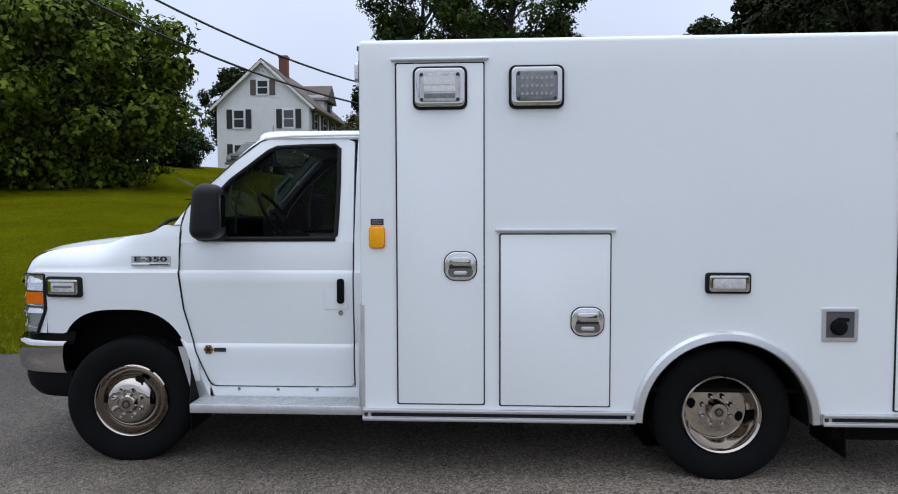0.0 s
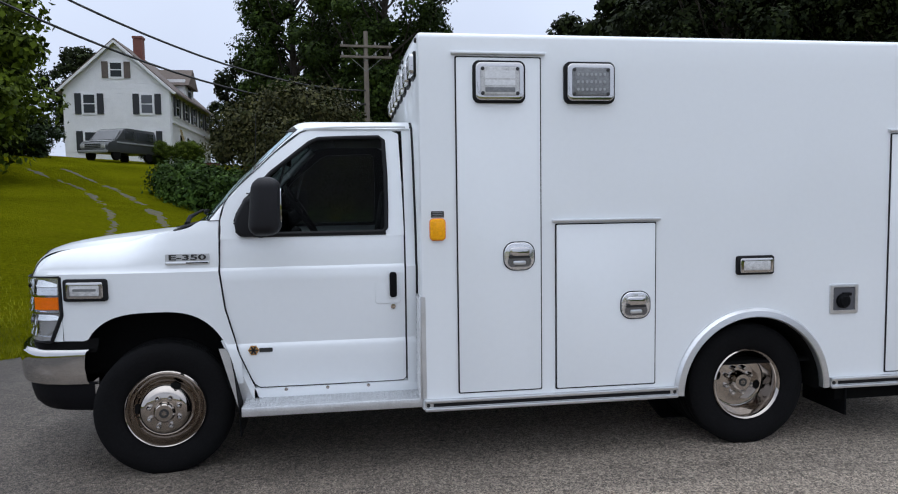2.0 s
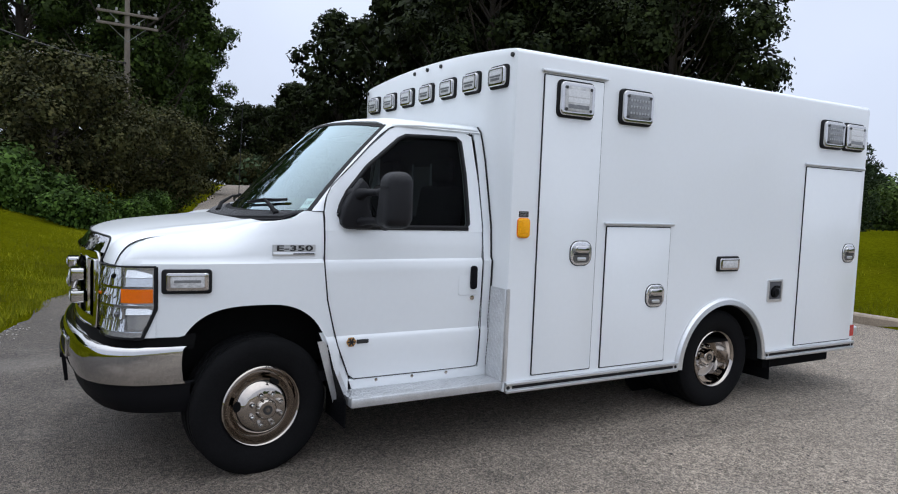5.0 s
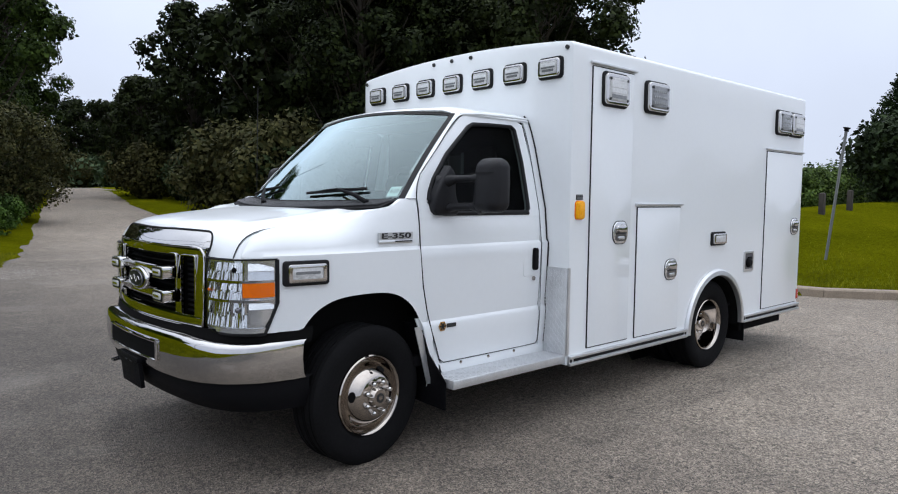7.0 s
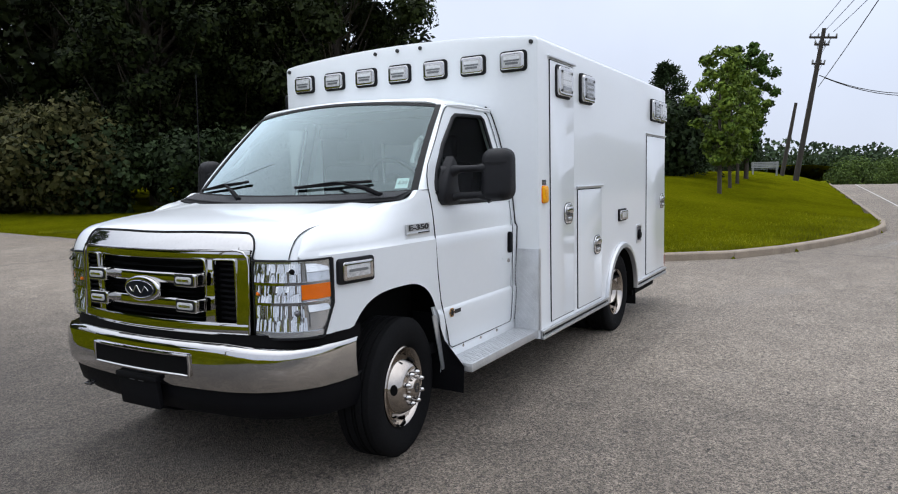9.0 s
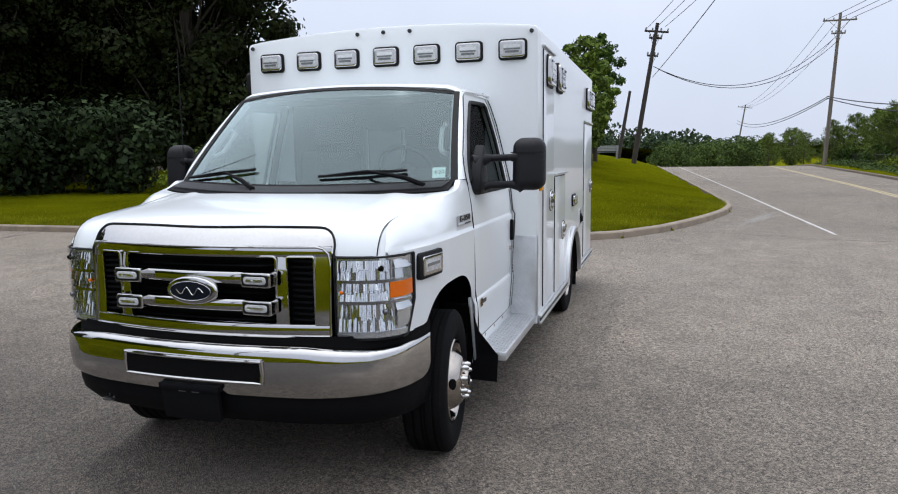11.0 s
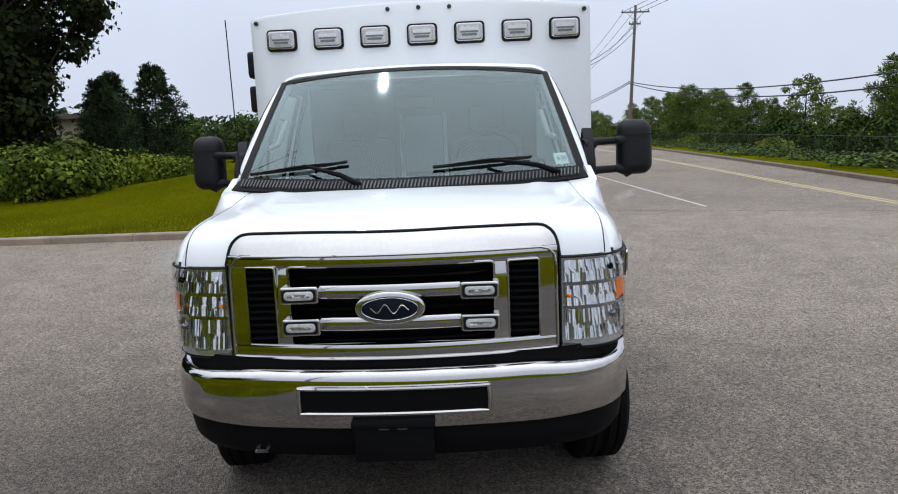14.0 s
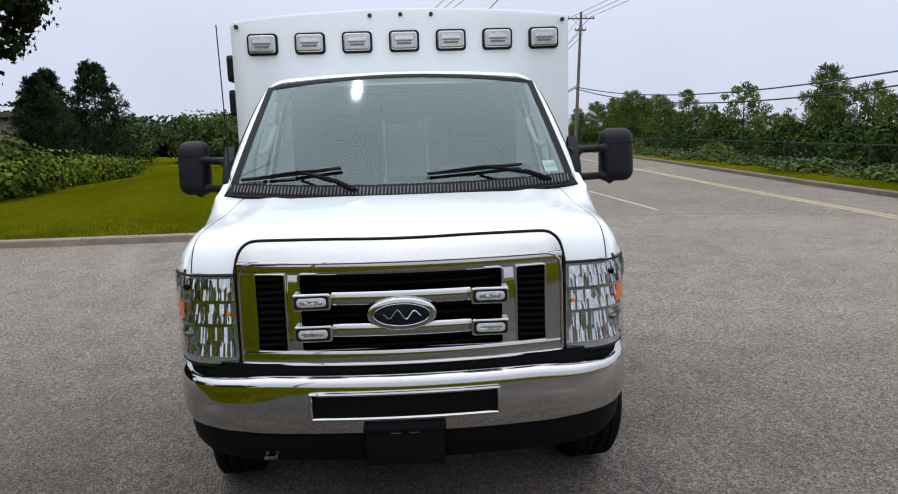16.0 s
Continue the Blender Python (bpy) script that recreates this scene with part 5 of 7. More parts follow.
part("aerial", merge(tube([(0.27, 0.925, 1.38), (0.285, 0.935, 1.9), (0.30, 0.945, 2.28)], 0.003, 6), tube([(0.27, 0.925, 1.34), (0.27, 0.925, 1.40)], 0.014, 8)), M_SEAL, amb, "thin whip aerial")

# module
X0, X1, HW, ZB, ZT = 1.4445, 5.265, 1.165, 0.345, 2.488


def module_edge(x):
    d = x - 3.49
    return 0.35 + math.sqrt(0.470 ** 2 - d * d) if abs(d) < 0.470 else ZB


def module_shell():
    xs = sorted(set([X0, X0 + 0.008, X0 + 0.02, 1.6, 2.0, 2.5, 2.9, 4.0, 4.5, 5.0, X1 - 0.02, X1 - 0.008, X1] + list(3.49 + 0.4699 * np.cos(np.linspace(math.pi, 0, 37)))))
    rows = []
    for x in xs:
        inset = 0.0
        if x < X0 + 0.02:
            inset = 0.02 - math.sqrt(max(0.0, 0.0004 - (X0 + 0.02 - x) ** 2))
        if x > X1 - 0.02:
            inset = 0.02 - math.sqrt(max(0.0, 0.0004 - (x - X1 + 0.02) ** 2))
        w, zb = HW - inset, module_edge(x)
        ring = [(x, -w, zb)] + [(x, -w, max(z, zb)) for z in (0.5, 0.85, 1.2, 1.8, 2.3)]
        for k in range(5):
            a = radians(90 * k / 4)
            ring.append((x, -w + 0.035 * (1 - math.cos(a)), ZT - 0.035 + 0.035 * math.sin(a) - inset))
        for f in np.linspace(-0.9, 0.9, 13):
            ring.append((x, f * w, ZT + 0.062 * (1 - f * f) - inset))
        ring += [(p[0], -p[1], p[2]) for p in reversed(ring[:11])]
        rows.append(ring)
    bm = sheet(rows)
    for end in (X0, X1):
        vs = [v for v in bm.verts if abs(v.co.x - end) < 1e-6]
        vs.sort(key=lambda v: math.atan2(v.co.z - 1.4, v.co.y))
        bm.faces.new(vs)
    return bm


box_body = part("module_body", module_shell(), M_WHITE, amb, "white aluminium patient module")
part("module_floor", box(X0 + 0.02, X1 - 0.02, -1.1, 1.1, 0.5, 0.52), M_DARK, box_body)
for s in (-1, 1):
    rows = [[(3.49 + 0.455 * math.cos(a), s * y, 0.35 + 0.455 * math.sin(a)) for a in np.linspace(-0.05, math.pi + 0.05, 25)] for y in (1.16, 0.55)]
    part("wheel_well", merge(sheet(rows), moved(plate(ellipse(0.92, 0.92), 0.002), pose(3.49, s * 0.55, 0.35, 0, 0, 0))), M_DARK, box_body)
    arch_bm = []
    for a in np.linspace(0.0, math.pi, 37):
        c, sn = math.cos(a), math.sin(a)
        arch_bm.append([(3.49 + r * c, s * y, 0.35 + r * sn) for r, y in ((0.460, 1.15), (0.460, 1.195), (0.466, 1.202), (0.500, 1.196), (0.515, 1.178), (0.516, 1.163))])
    part("arch_trim", solid(sheet(arch_bm), 0.004), M_ALU, box_body, "polished metal wheel arch trim")
    for a, b in ((X0 + 0.01, 2.995), (4.012, X1 - 0.01)):
        rail = part("rub_rail", merge(box(a, b, min(s * 1.166, s * 1.194), max(s * 1.166, s * 1.194), 0.386, 0.408, 0.006), box(a, b, min(s * 1.166, s * 1.194), max(s * 1.166, s * 1.194), 0.338, 0.360, 0.006), box(a, b, min(s * 1.166, s * 1.18), max(s * 1.166, s * 1.18), 0.35, 0.40)), M_ALU, box_body, "aluminium rub rail with black insert")
        part("rail_insert", box(a + 0.05, b - 0.05, min(s * 1.168, s * 1.1835), max(s * 1.168, s * 1.1835), 0.364, 0.383), M_SEAL, rail)
        for e in (a + 0.02, b - 0.02):
            part("rail_bolt", moved(lathe([(0.012, 0), (0.010, -0.006), (0, -0.007)], 10), pose(e, s * 1.180, 0.373, 0, 0, 0 if s < 0 else 180)), M_INK, rail)

for s in (-1,):
    def flat(bm, x, z, y=HW):
        return moved(bm, pose(x, -y, z))

    def latch(x, z, parent):
        k = part("latch", flat(plate(rounded(0.178, 0.158, 0.062, 8), 0.012, 0.006), x, z, HW + 0.006), M_LAMPTRIM, parent, "chrome paddle latch")
        part("latch_seal", flat(plate(rounded(0.188, 0.168, 0.066, 8), 0.005), x, z, HW + 0.006), M_SEAL, k)
        part("latch_dish", flat(plate(rounded(0.140, 0.060, 0.028, 8), 0.003), x, z - 0.032, HW + 0.0165), M_DISH, k)
        part("paddle", flat(plate(rounded(0.118, 0.050, 0.016), 0.016, 0.008), x, z + 0.026, HW + 0.017), M_CHROME, k)
        part("latch_slot", flat(plate(rounded(0.128, 0.013, 0.005), 0.004), x, z - 0.006, HW + 0.0175), M_INK, k)
        part("grip", flat(plate(rounded(0.075, 0.022, 0.010), 0.008, 0.004), x, z - 0.038, HW + 0.0185), M_ALU, k)
        part("lock", flat(lathe([(0.009, 0), (0.008, -0.006), (0, -0.006)], 12), x - 0.052, z + 0.004, HW + 0.034), M_INK, k)

    def compartment(x0, x1, z0, z1, hx, hz, rail=True):
        w, h = x1 - x0, z1 - z0
        d = part("compartment_door", flat(plate(rounded(w - 0.014, h - 0.014, 0.008, 2), 0.008, 0.003), (x0 + x1) / 2, (z0 + z1) / 2), M_WHITE, box_body, "flush white compartment door")
        part("door_gap", flat(plate(rounded(w, h, 0.008, 2), 0.0025), (x0 + x1) / 2, (z0 + z1) / 2), M_SEAL, d)
        part("hinge_strip", flat(plate(rounded(0.006, h - 0.01, 0.002, 2), 0.007), x0 + 0.002, (z0 + z1) / 2), M_SEAL, d)
        if rail:
            part("drip_rail", box(x0 - 0.022, x1 + 0.022, -HW - 0.022, -HW + 0.002, z1 + 0.008, z1 + 0.026, 0.004), M_ALU, d)
        latch(hx, hz, d)
        return d

    compartment(1.654, 2.152, 0.430, 2.355, 2.016, 1.222)
    compartment(2.234, 2.855, 0.426, 1.405, 2.724, 0.912)
    compartment(4.39, 5.205, 0.420, 1.925, 5.08, 1.20)

    def flood(x, z, lens, glowing=False):
        f = part("side_light", flat(plate(rounded(0.304, 0.238, 0.038), 0.020, 0.005), x, z), M_SEAL, box_body, "large square warning light")
        part("chrome_bezel", flat(plate(rounded(0.276, 0.210, 0.03), 0.03, 0.008, rounded(0.226, 0.162, 0.02)), x, z, HW + 0.014), M_CHROME, f)
        l = part("lens", flat(plate(rounded(0.228, 0.164, 0.018), 0.036, 0.012), x, z, HW + 0.012), lens, f, "ribbed lens")
        rows = 3
        for r in range(rows):
            zc = z + 0.042 - r * 0.042
            if lens is M_LENSGREY:
                for i in range(7):
                    part("diode", flat(plate(rounded(0.014, 0.016, 0.005, 2), 0.003), x - 0.078 + i * 0.026, zc, HW + 0.0475), M_DIODE, l)
            else:
                part("lens_band", flat(plate(rounded(0.172, (0.044, 0.030, 0.026)[r], 0.004, 2), 0.002), x, z + (0.036, -0.008, -0.048)[r], HW + 0.0475), (M_BAND, M_BAND, M_LENSGREY)[r], l)
        for u in (-1, 1):
            for v in (-1, 1):
                part("screw", flat(lathe([(0.011, 0), (0.010, -0.006), (0, -0.008)], 12), x + u * 0.100, z + v * 0.068, HW + 0.046), M_INK, f)
        return f

    flood(1.905, 2.212, M_LENSWHITE)
    flood(2.437, 2.212, M_LENSGREY)
    flood(4.70, 2.205, M_LENSGREY)
    flood(5.01, 2.205, M_LENSWHITE)
    amber = part("side_marker", flat(plate(rounded(0.087, 0.122, 0.022), 0.022, 0.01), 1.544, 1.384), M_AMBER, box_body, "amber marker light")
    part("marker_rim", flat(plate(rounded(0.092, 0.127, 0.024), 0.006), 1.544, 1.384), M_ORANGE, amber)
    part("marker_rib", flat(plate(rounded(0.05, 0.075, 0.012), 0.003, 0.002), 1.544, 1.388, HW + 0.021), M_AMBER, amber)
    lab = part("warning_label", flat(plate(rounded(0.074, 0.036, 0.003), 0.002), 1.545, 1.470), M_INK, box_body, "small dark printed label")
    for i in range(3):
        part("print_bar", flat(plate(rounded(0.058, 0.0022, 0.001, 2), 0.001), 1.545, 1.480 - i * 0.010, HW + 0.002), M_PALEGREY, lab)
    low = part("scene_light", flat(plate(rounded(0.246, 0.116, 0.018), 0.016, 0.005), 3.49, 1.129), M_SEAL, box_body, "small rectangular chrome side light")
    part("bezel", flat(plate(rounded(0.214, 0.088, 0.012), 0.022, 0.005, rounded(0.176, 0.056, 0.008)), 3.49, 1.129, HW + 0.012), M_CHROME, low)
    part("lens", flat(plate(rounded(0.178, 0.058, 0.008), 0.024, 0.006), 3.49, 1.129, HW + 0.010), M_LENSWHITE, low)
    port = part("shore_inlet", flat(plate(rounded(0.192, 0.186, 0.012), 0.010, 0.003, rounded(0.150, 0.144, 0.006)), 4.094, 0.902), M_ALU, box_body, "recessed power inlet with a black plug")
    part("inlet_well", flat(plate(rounded(0.152, 0.146, 0.006), 0.003), 4.094, 0.902), M_GREYLABEL, port)
    part("inlet_plug", moved(lathe([(0.045, 0), (0.043, -0.018), (0.034, -0.022), (0.030, -0.03), (0, -0.03)], 20), pose(4.088, -HW - 0.002, 0.888)), M_BLACK, port)
    part("inlet_cap", flat(plate(rounded(0.06, 0.02, 0.006), 0.018, 0.004), 4.11, 0.93, HW + 0.002), M_BLACK, port)

# front of the module: seven warning lights, bolts
for i in range(7):
    y = -0.986 + 0.3223 * i
    f = part("front_light", moved(plate(rounded(0.208, 0.145, 0.028), 0.014, 0.003), pose(X0, y, 2.327, 0, 0, -90)), M_SEAL, amb, "warning light in a chrome bezel above the cab")
    part("bezel", moved(plate(rounded(0.182, 0.118, 0.022), 0.03, 0.008, rounded(0.146, 0.086, 0.014)), pose(X0 - 0.008, y, 2.327, 0, 0, -90)), M_CHROME, f)
    ln = part("lens", moved(plate(rounded(0.148, 0.088, 0.014), 0.034, 0.01), pose(X0 - 0.006, y, 2.327, 0, 0, -90)), M_LENSWHITE, f, "clear ribbed lens")
    part("reflector_strip", moved(plate(rounded(0.122, 0.022, 0.006), 0.002), pose(X0 - 0.040, y, 2.346, 0, 0, -90)), M_BAND, ln)
    part("lower_strip", moved(plate(rounded(0.10, 0.016, 0.006), 0.002), pose(X0 - 0.040, y, 2.308, 0, 0, -90)), M_LENSGREY, ln)
    part("led_bar", moved(plate(rounded(0.118, 0.010, 0.003), 0.003), pose(X0 - 0.040, y, 2.327, 0, 0, -90)), M_LENSGREY, ln)
for y, z in ((-0.21, 2.503), (0.0, 2.506), (0.21, 2.503), (-1.12, 2.448), (1.12, 2.448)):
    part("cap_bolt", moved(lathe([(0.015, 0), (0.014, -0.012), (0, -0.014)], 14), pose(X0, y, z, 0, 0, -90)), M_INK, amb)
for z in (1.895, 2.13):
    part("kerb_side_light", moved(plate(rounded(0.226, 0.18, 0.03), 0.045, 0.01), pose(1.578, 1.165, z + 0.05, 0, 0, 180)), M_SEAL, amb)
rear = part("rear_bumper", box(5.27, 5.42, -1.12, 1.12, 0.42, 0.52, 0.02, 3), M_ALU, amb, "bright metal rear step bumper")
part("rear_marker", box(5.2, 5.262, -1.172, -1.166, 0.45, 0.55), M_RED, amb)

# wheels


def tyre_mesh():
    prof = [(0.222, -0.085), (0.235, -0.098), (0.262, -0.108), (0.305, -0.116), (0.335, -0.116), (0.361, -0.108), (0.374, -0.097)]
    tread = []
    for y in (-0.088, -0.058, -0.056, -0.048, -0.046, -0.014, -0.012, -0.004, -0.002):
        r = 0.382 if round(y, 3) not in (-0.056, -0.048, -0.012, -0.004) else 0.372
        tread.append((r, y))
    left = prof + tread
    right = [(r, -y) for r, y in reversed(left)]
    bm = lathe(left + right, 64)
    for v in bm.verts:
        if v.co.z < -0.374:
            v.co.y *= 1.03
            v.co.z = -0.374
    return bm


def wheel(parent, name, at, flip, kind, steer=0.0):
    w = new(name)
    w.empty_display_size = 0.1
    w.parent = parent
    w.matrix_basis = pose(*at, 0, 0, (180 if flip else 0) + steer)
    tagged(w, "black ribbed tyre on a polished steel wheel")
    part("tyre", tyre_mesh(), M_TYRE, w)
    if kind == "inner":
        return w
    lip = [(0.222, -0.080), (0.224, -0.098), (0.218, -0.104), (0.209, -0.098), (0.201, -0.080)]
    if kind == "front":
        prof = lip + [(0.190, -0.062), (0.182, -0.05), (0.172, -0.060), (0.166, -0.080), (0.152, -0.106), (0.132, -0.132), (0.118, -0.144), (0.110, -0.148), (0.060, -0.150), (0.056, -0.168), (0.046, -0.178), (0.0, -0.180)]
        face, hub_y, hole_r, hole_y = -0.149, -0.180, 0.148, -0.113
    else:
        prof = lip + [(0.196, -0.05), (0.182, -0.005), (0.170, 0.018), (0.155, 0.022), (0.120, 0.018), (0.062, 0.012), (0.058, -0.036), (0.048, -0.050), (0.0, -0.052)]
        face, hub_y, hole_r, hole_y = 0.014, -0.052, 0.140, 0.018
    part("rim", lathe(prof, 64), M_STEEL, w)
    for i in range(8):
        a = 2 * math.pi * (i + 0.5) / 8
        part("lug_nut", moved(lathe([(0.0155, 0.0), (0.0155, -0.018), (0.012, -0.026), (0.008, -0.034), (0, -0.036)], 12), pose(0.086 * math.cos(a), face, 0.086 * math.sin(a))), M_CHROME, w)
    holes = (1.15, 3.0) if kind == "front" else (6.0, 2.9)
    for a in holes:
        ov = plate(ellipse(0.058, 0.040, 20), 0.006)
        tilt = -48 if kind == "front" else 0
        m = pose(0, 0, 0, 0, -math.degrees(a) + 90, 0) @ pose(0, hole_y + (0.0 if kind == "front" else 0.0), hole_r, tilt, 0, 0)
        part("hand_hole", moved(ov, m), M_DARK, w)
    part("hub_mark", moved(plate(ellipse(0.052, 0.052, 24), 0.002), pose(0, hub_y, 0)), M_INK, w)
    part("hub_star", merge(*[moved(plate(rounded(0.03, 0.006, 0.002, 2), 0.001), pose(0, hub_y - 0.002, 0, 0, a, 0)) for a in (30, 90, 150)]), M_STEEL, w)
    return w


for s in (-1, 1):
    wheel(amb, "front_wheel", (-0.03, s * 0.868, 0.374), s > 0, "front", 7.0)
    wheel(amb, "rear_wheel", (3.49, s * 1.010, 0.374), s > 0, "rear")
    wheel(amb, "inner_rear_wheel", (3.49, s * 0.755, 0.374), s > 0, "inner")
# ---------------------------------------------------------------- plants


def foliage(name, dark, light, rough=0.75):
    m = bpy.data.materials.new(name)
    m.use_nodes = True
    n, k = m.node_tree.nodes, m.node_tree.links
    b = n["Principled BSDF"]
    geo, info, mix, add = n.new("ShaderNodeNewGeometry"), n.new("ShaderNodeObjectInfo"), n.new("ShaderNodeMix"), n.new("ShaderNodeMath")
    mix.data_type = "RGBA"
    mix.inputs[6].default_value, mix.inputs[7].default_value = (*dark, 1), (*light, 1)
    add.operation = "MULTIPLY_ADD"
    add.inputs[1].default_value = 0.75
    sc = n.new("ShaderNodeMath")
    sc.operation = "MULTIPLY"
    sc.inputs[1].default_value = 0.25
    k.new(info.outputs["Random"], sc.inputs[0])
    k.new(geo.outputs["Random Per Island"], add.inputs[0]), k.new(sc.outputs[0], add.inputs[2])
    co, patch, pr, m2 = n.new("ShaderNodeTexCoord"), n.new("ShaderNodeTexNoise"), n.new("ShaderNodeMapRange"), n.new("ShaderNodeMix")
    patch.inputs["Scale"].default_value, patch.inputs["Detail"].default_value = 0.9, 3
    pr.inputs["From Min"].default_value, pr.inputs["From Max"].default_value = 0.35, 0.65
    pr.inputs["To Min"].default_value, pr.inputs["To Max"].default_value = 0.55, 1.45
    m2.data_type, m2.blend_type = "RGBA", "MULTIPLY"
    m2.inputs[0].default_value = 1.0
    k.new(co.outputs["Object"], patch.inputs["Vector"]), k.new(patch.outputs["Fac"], pr.inputs["Value"])
    k.new(mix.outputs[2], m2.inputs[6]), k.new(pr.outputs[0], m2.inputs[7])
    k.new(add.outputs[0], mix.inputs[0]), k.new(m2.outputs[2], b.inputs["Base Color"])
    b.inputs["Roughness"].default_value = rough
    b.inputs["Specular IOR Level"].default_value = 0.12
    return m


M_BARK = material("bark", (0.05, 0.04, 0.032), 0.9, vary=0.35, scale=6, fine=40, bump=0.8, bump_scale=25, stretch=(1, 1, 0.25))
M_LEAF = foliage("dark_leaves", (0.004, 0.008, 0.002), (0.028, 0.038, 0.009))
M_LEAFMID = foliage("green_leaves", (0.014, 0.034, 0.006), (0.062, 0.110, 0.016))
M_LEAFBRIGHT = foliage("bright_leaves", (0.018, 0.040, 0.004), (0.19, 0.235, 0.018))
M_MAPLE = foliage("maple_leaves", (0.035, 0.07, 0.01), (0.17, 0.23, 0.032))
M_CATALPA = foliage("catalpa_leaves", (0.006, 0.016, 0.003), (0.135, 0.185, 0.014))
# haze of the distance is mixed into this leaf colour
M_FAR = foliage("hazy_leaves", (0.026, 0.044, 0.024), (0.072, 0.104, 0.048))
M_NEEDLE = foliage("spruce_needles", (0.010, 0.020, 0.008), (0.052, 0.078, 0.030))
M_OAK = foliage("oak_leaves", (0.007, 0.016, 0.003), (0.052, 0.082, 0.013))
M_UNDER = foliage("undergrowth_leaves", (0.007, 0.014, 0.005), (0.036, 0.054, 0.020))
M_PINE = foliage("pine_needles", (0.030, 0.056, 0.010), (0.165, 0.215, 0.040))
M_THICKET = foliage("thicket_leaves", (0.022, 0.044, 0.010), (0.095, 0.140, 0.028))
M_BLOSSOM = foliage("bush_leaves", (0.013, 0.019, 0.005), (0.080, 0.074, 0.026))


def leaf_mesh(name, centres, size, rs, mat, droop=0.3, outward=None):
    """Many small folded leaves, one at each centre, lying roughly across the given outward ways."""
    n = len(centres)
    d = rs.normal(size=(n, 3))
    d[:, 2] -= droop
    if outward is not None:
        face = outward + rs.normal(size=(n, 3)) * 0.42 + np.array([0, 0, 0.25])
        face /= np.linalg.norm(face, axis=1)[:, None]
        d -= face * np.sum(d * face, axis=1)[:, None]
    d /= np.linalg.norm(d, axis=1)[:, None]
    e = np.cross(d, face if outward is not None else rs.normal(size=(n, 3)))
    e /= np.linalg.norm(e, axis=1)[:, None]
    s = size * rs.uniform(0.6, 1.3, n)[:, None]
    f = np.cross(d, e) * 0.18
    quad = np.stack([centres - d * s * 0.5, centres + (e * 0.38 + f) * s, centres + d * s * 0.6, centres - (e * 0.38 - f) * s], 1)
    return quads(name, quad, mat)


def quads(name, quad, mat):
    """One mesh of loose four-cornered leaves."""
    n = len(quad)
    me = bpy.data.meshes.new(name)
    me.vertices.add(4 * n)
    me.vertices.foreach_set("co", quad.astype(np.float32).ravel())
    me.loops.add(4 * n)
    me.loops.foreach_set("vertex_index", np.arange(4 * n, dtype=np.int32))
    me.polygons.add(n)
    me.polygons.foreach_set("loop_start", np.arange(0, 4 * n, 4, dtype=np.int32))
    me.polygons.foreach_set("loop_total", np.full(n, 4, np.int32))
    me.update()
    me.validate()
    me.materials.append(mat)
    return me


def broadleaf(name, label, category, h, r, leaves, size, mat, seed, trunk=0.2, low=0.25, lumps=26, at=(0, 0), group="", spread=0.33):
    """A tree: tapered trunk, limbs that end in the lumps of the crown, and leaves round each lump."""
    rs, rr = np.random.RandomState(seed), random.Random(seed)
    z0 = ground_at(*at) - 0.05
    tree = thing(name, (at[0], at[1], z0), label, category, group=group)
    nodes, limbs = [], []
    for i in range(lumps):
        t = (i + 0.5) / lumps
        z = h * (low + (0.97 - low) * t)
        env = r * (math.sin(math.pi * min(1.0, 0.16 + 0.84 * (1 - t) ** 0.8)) ** 0.6) * (1.0 if t < 0.75 else 1 - (t - 0.75) * 1.6)
        a = i * 2.399 + rr.uniform(-0.5, 0.5)
        rad = env * rr.uniform(0.35, 0.95)
        nodes.append((Vector((rad * math.cos(a), rad * math.sin(a), z)), r * spread * rr.uniform(0.7, 1.25)))
    bms = [tube([(0, 0, 0), (0.03 * r, 0, h * 0.3), (-0.02 * r, 0.03 * r, h * 0.62), (0, 0, h * 0.88)], [trunk * 1.25, trunk, trunk * 0.6, trunk * 0.15], 9)]
    for p, q in nodes:
        b = Vector((0, 0, max(h * 0.12, p.z - 0.75 * math.hypot(p.x, p.y) - 0.1 * h)))
        mid = b.lerp(p, 0.55) + Vector((0, 0, -0.04 * h))
        bms.append(tube([b, mid, p], [trunk * 0.28, trunk * 0.15, trunk * 0.05], 5, False))
    part("trunk", merge(*bms), M_BARK, tree)
    pts, ways = [], []
    per = leaves // lumps
    for p, q in nodes:
        u = rs.normal(size=(per, 3))
        u /= np.linalg.norm(u, axis=1)[:, None]
        rad = q * rs.uniform(0.2, 1.0, per) ** 0.4 * (1 + 0.35 * np.sin(u[:, 0] * 5 + p.x) * np.sin(u[:, 1] * 5 + p.y))
        pts.append(np.array(p) + u * rad[:, None] * np.array([1.1, 1.1, 0.8]))
        ways.append(u)
    c = new("crown", leaf_mesh("crown", np.concatenate(pts), size, rs, mat, 0.3, np.concatenate(ways)))
    c.parent = tree
    return tree


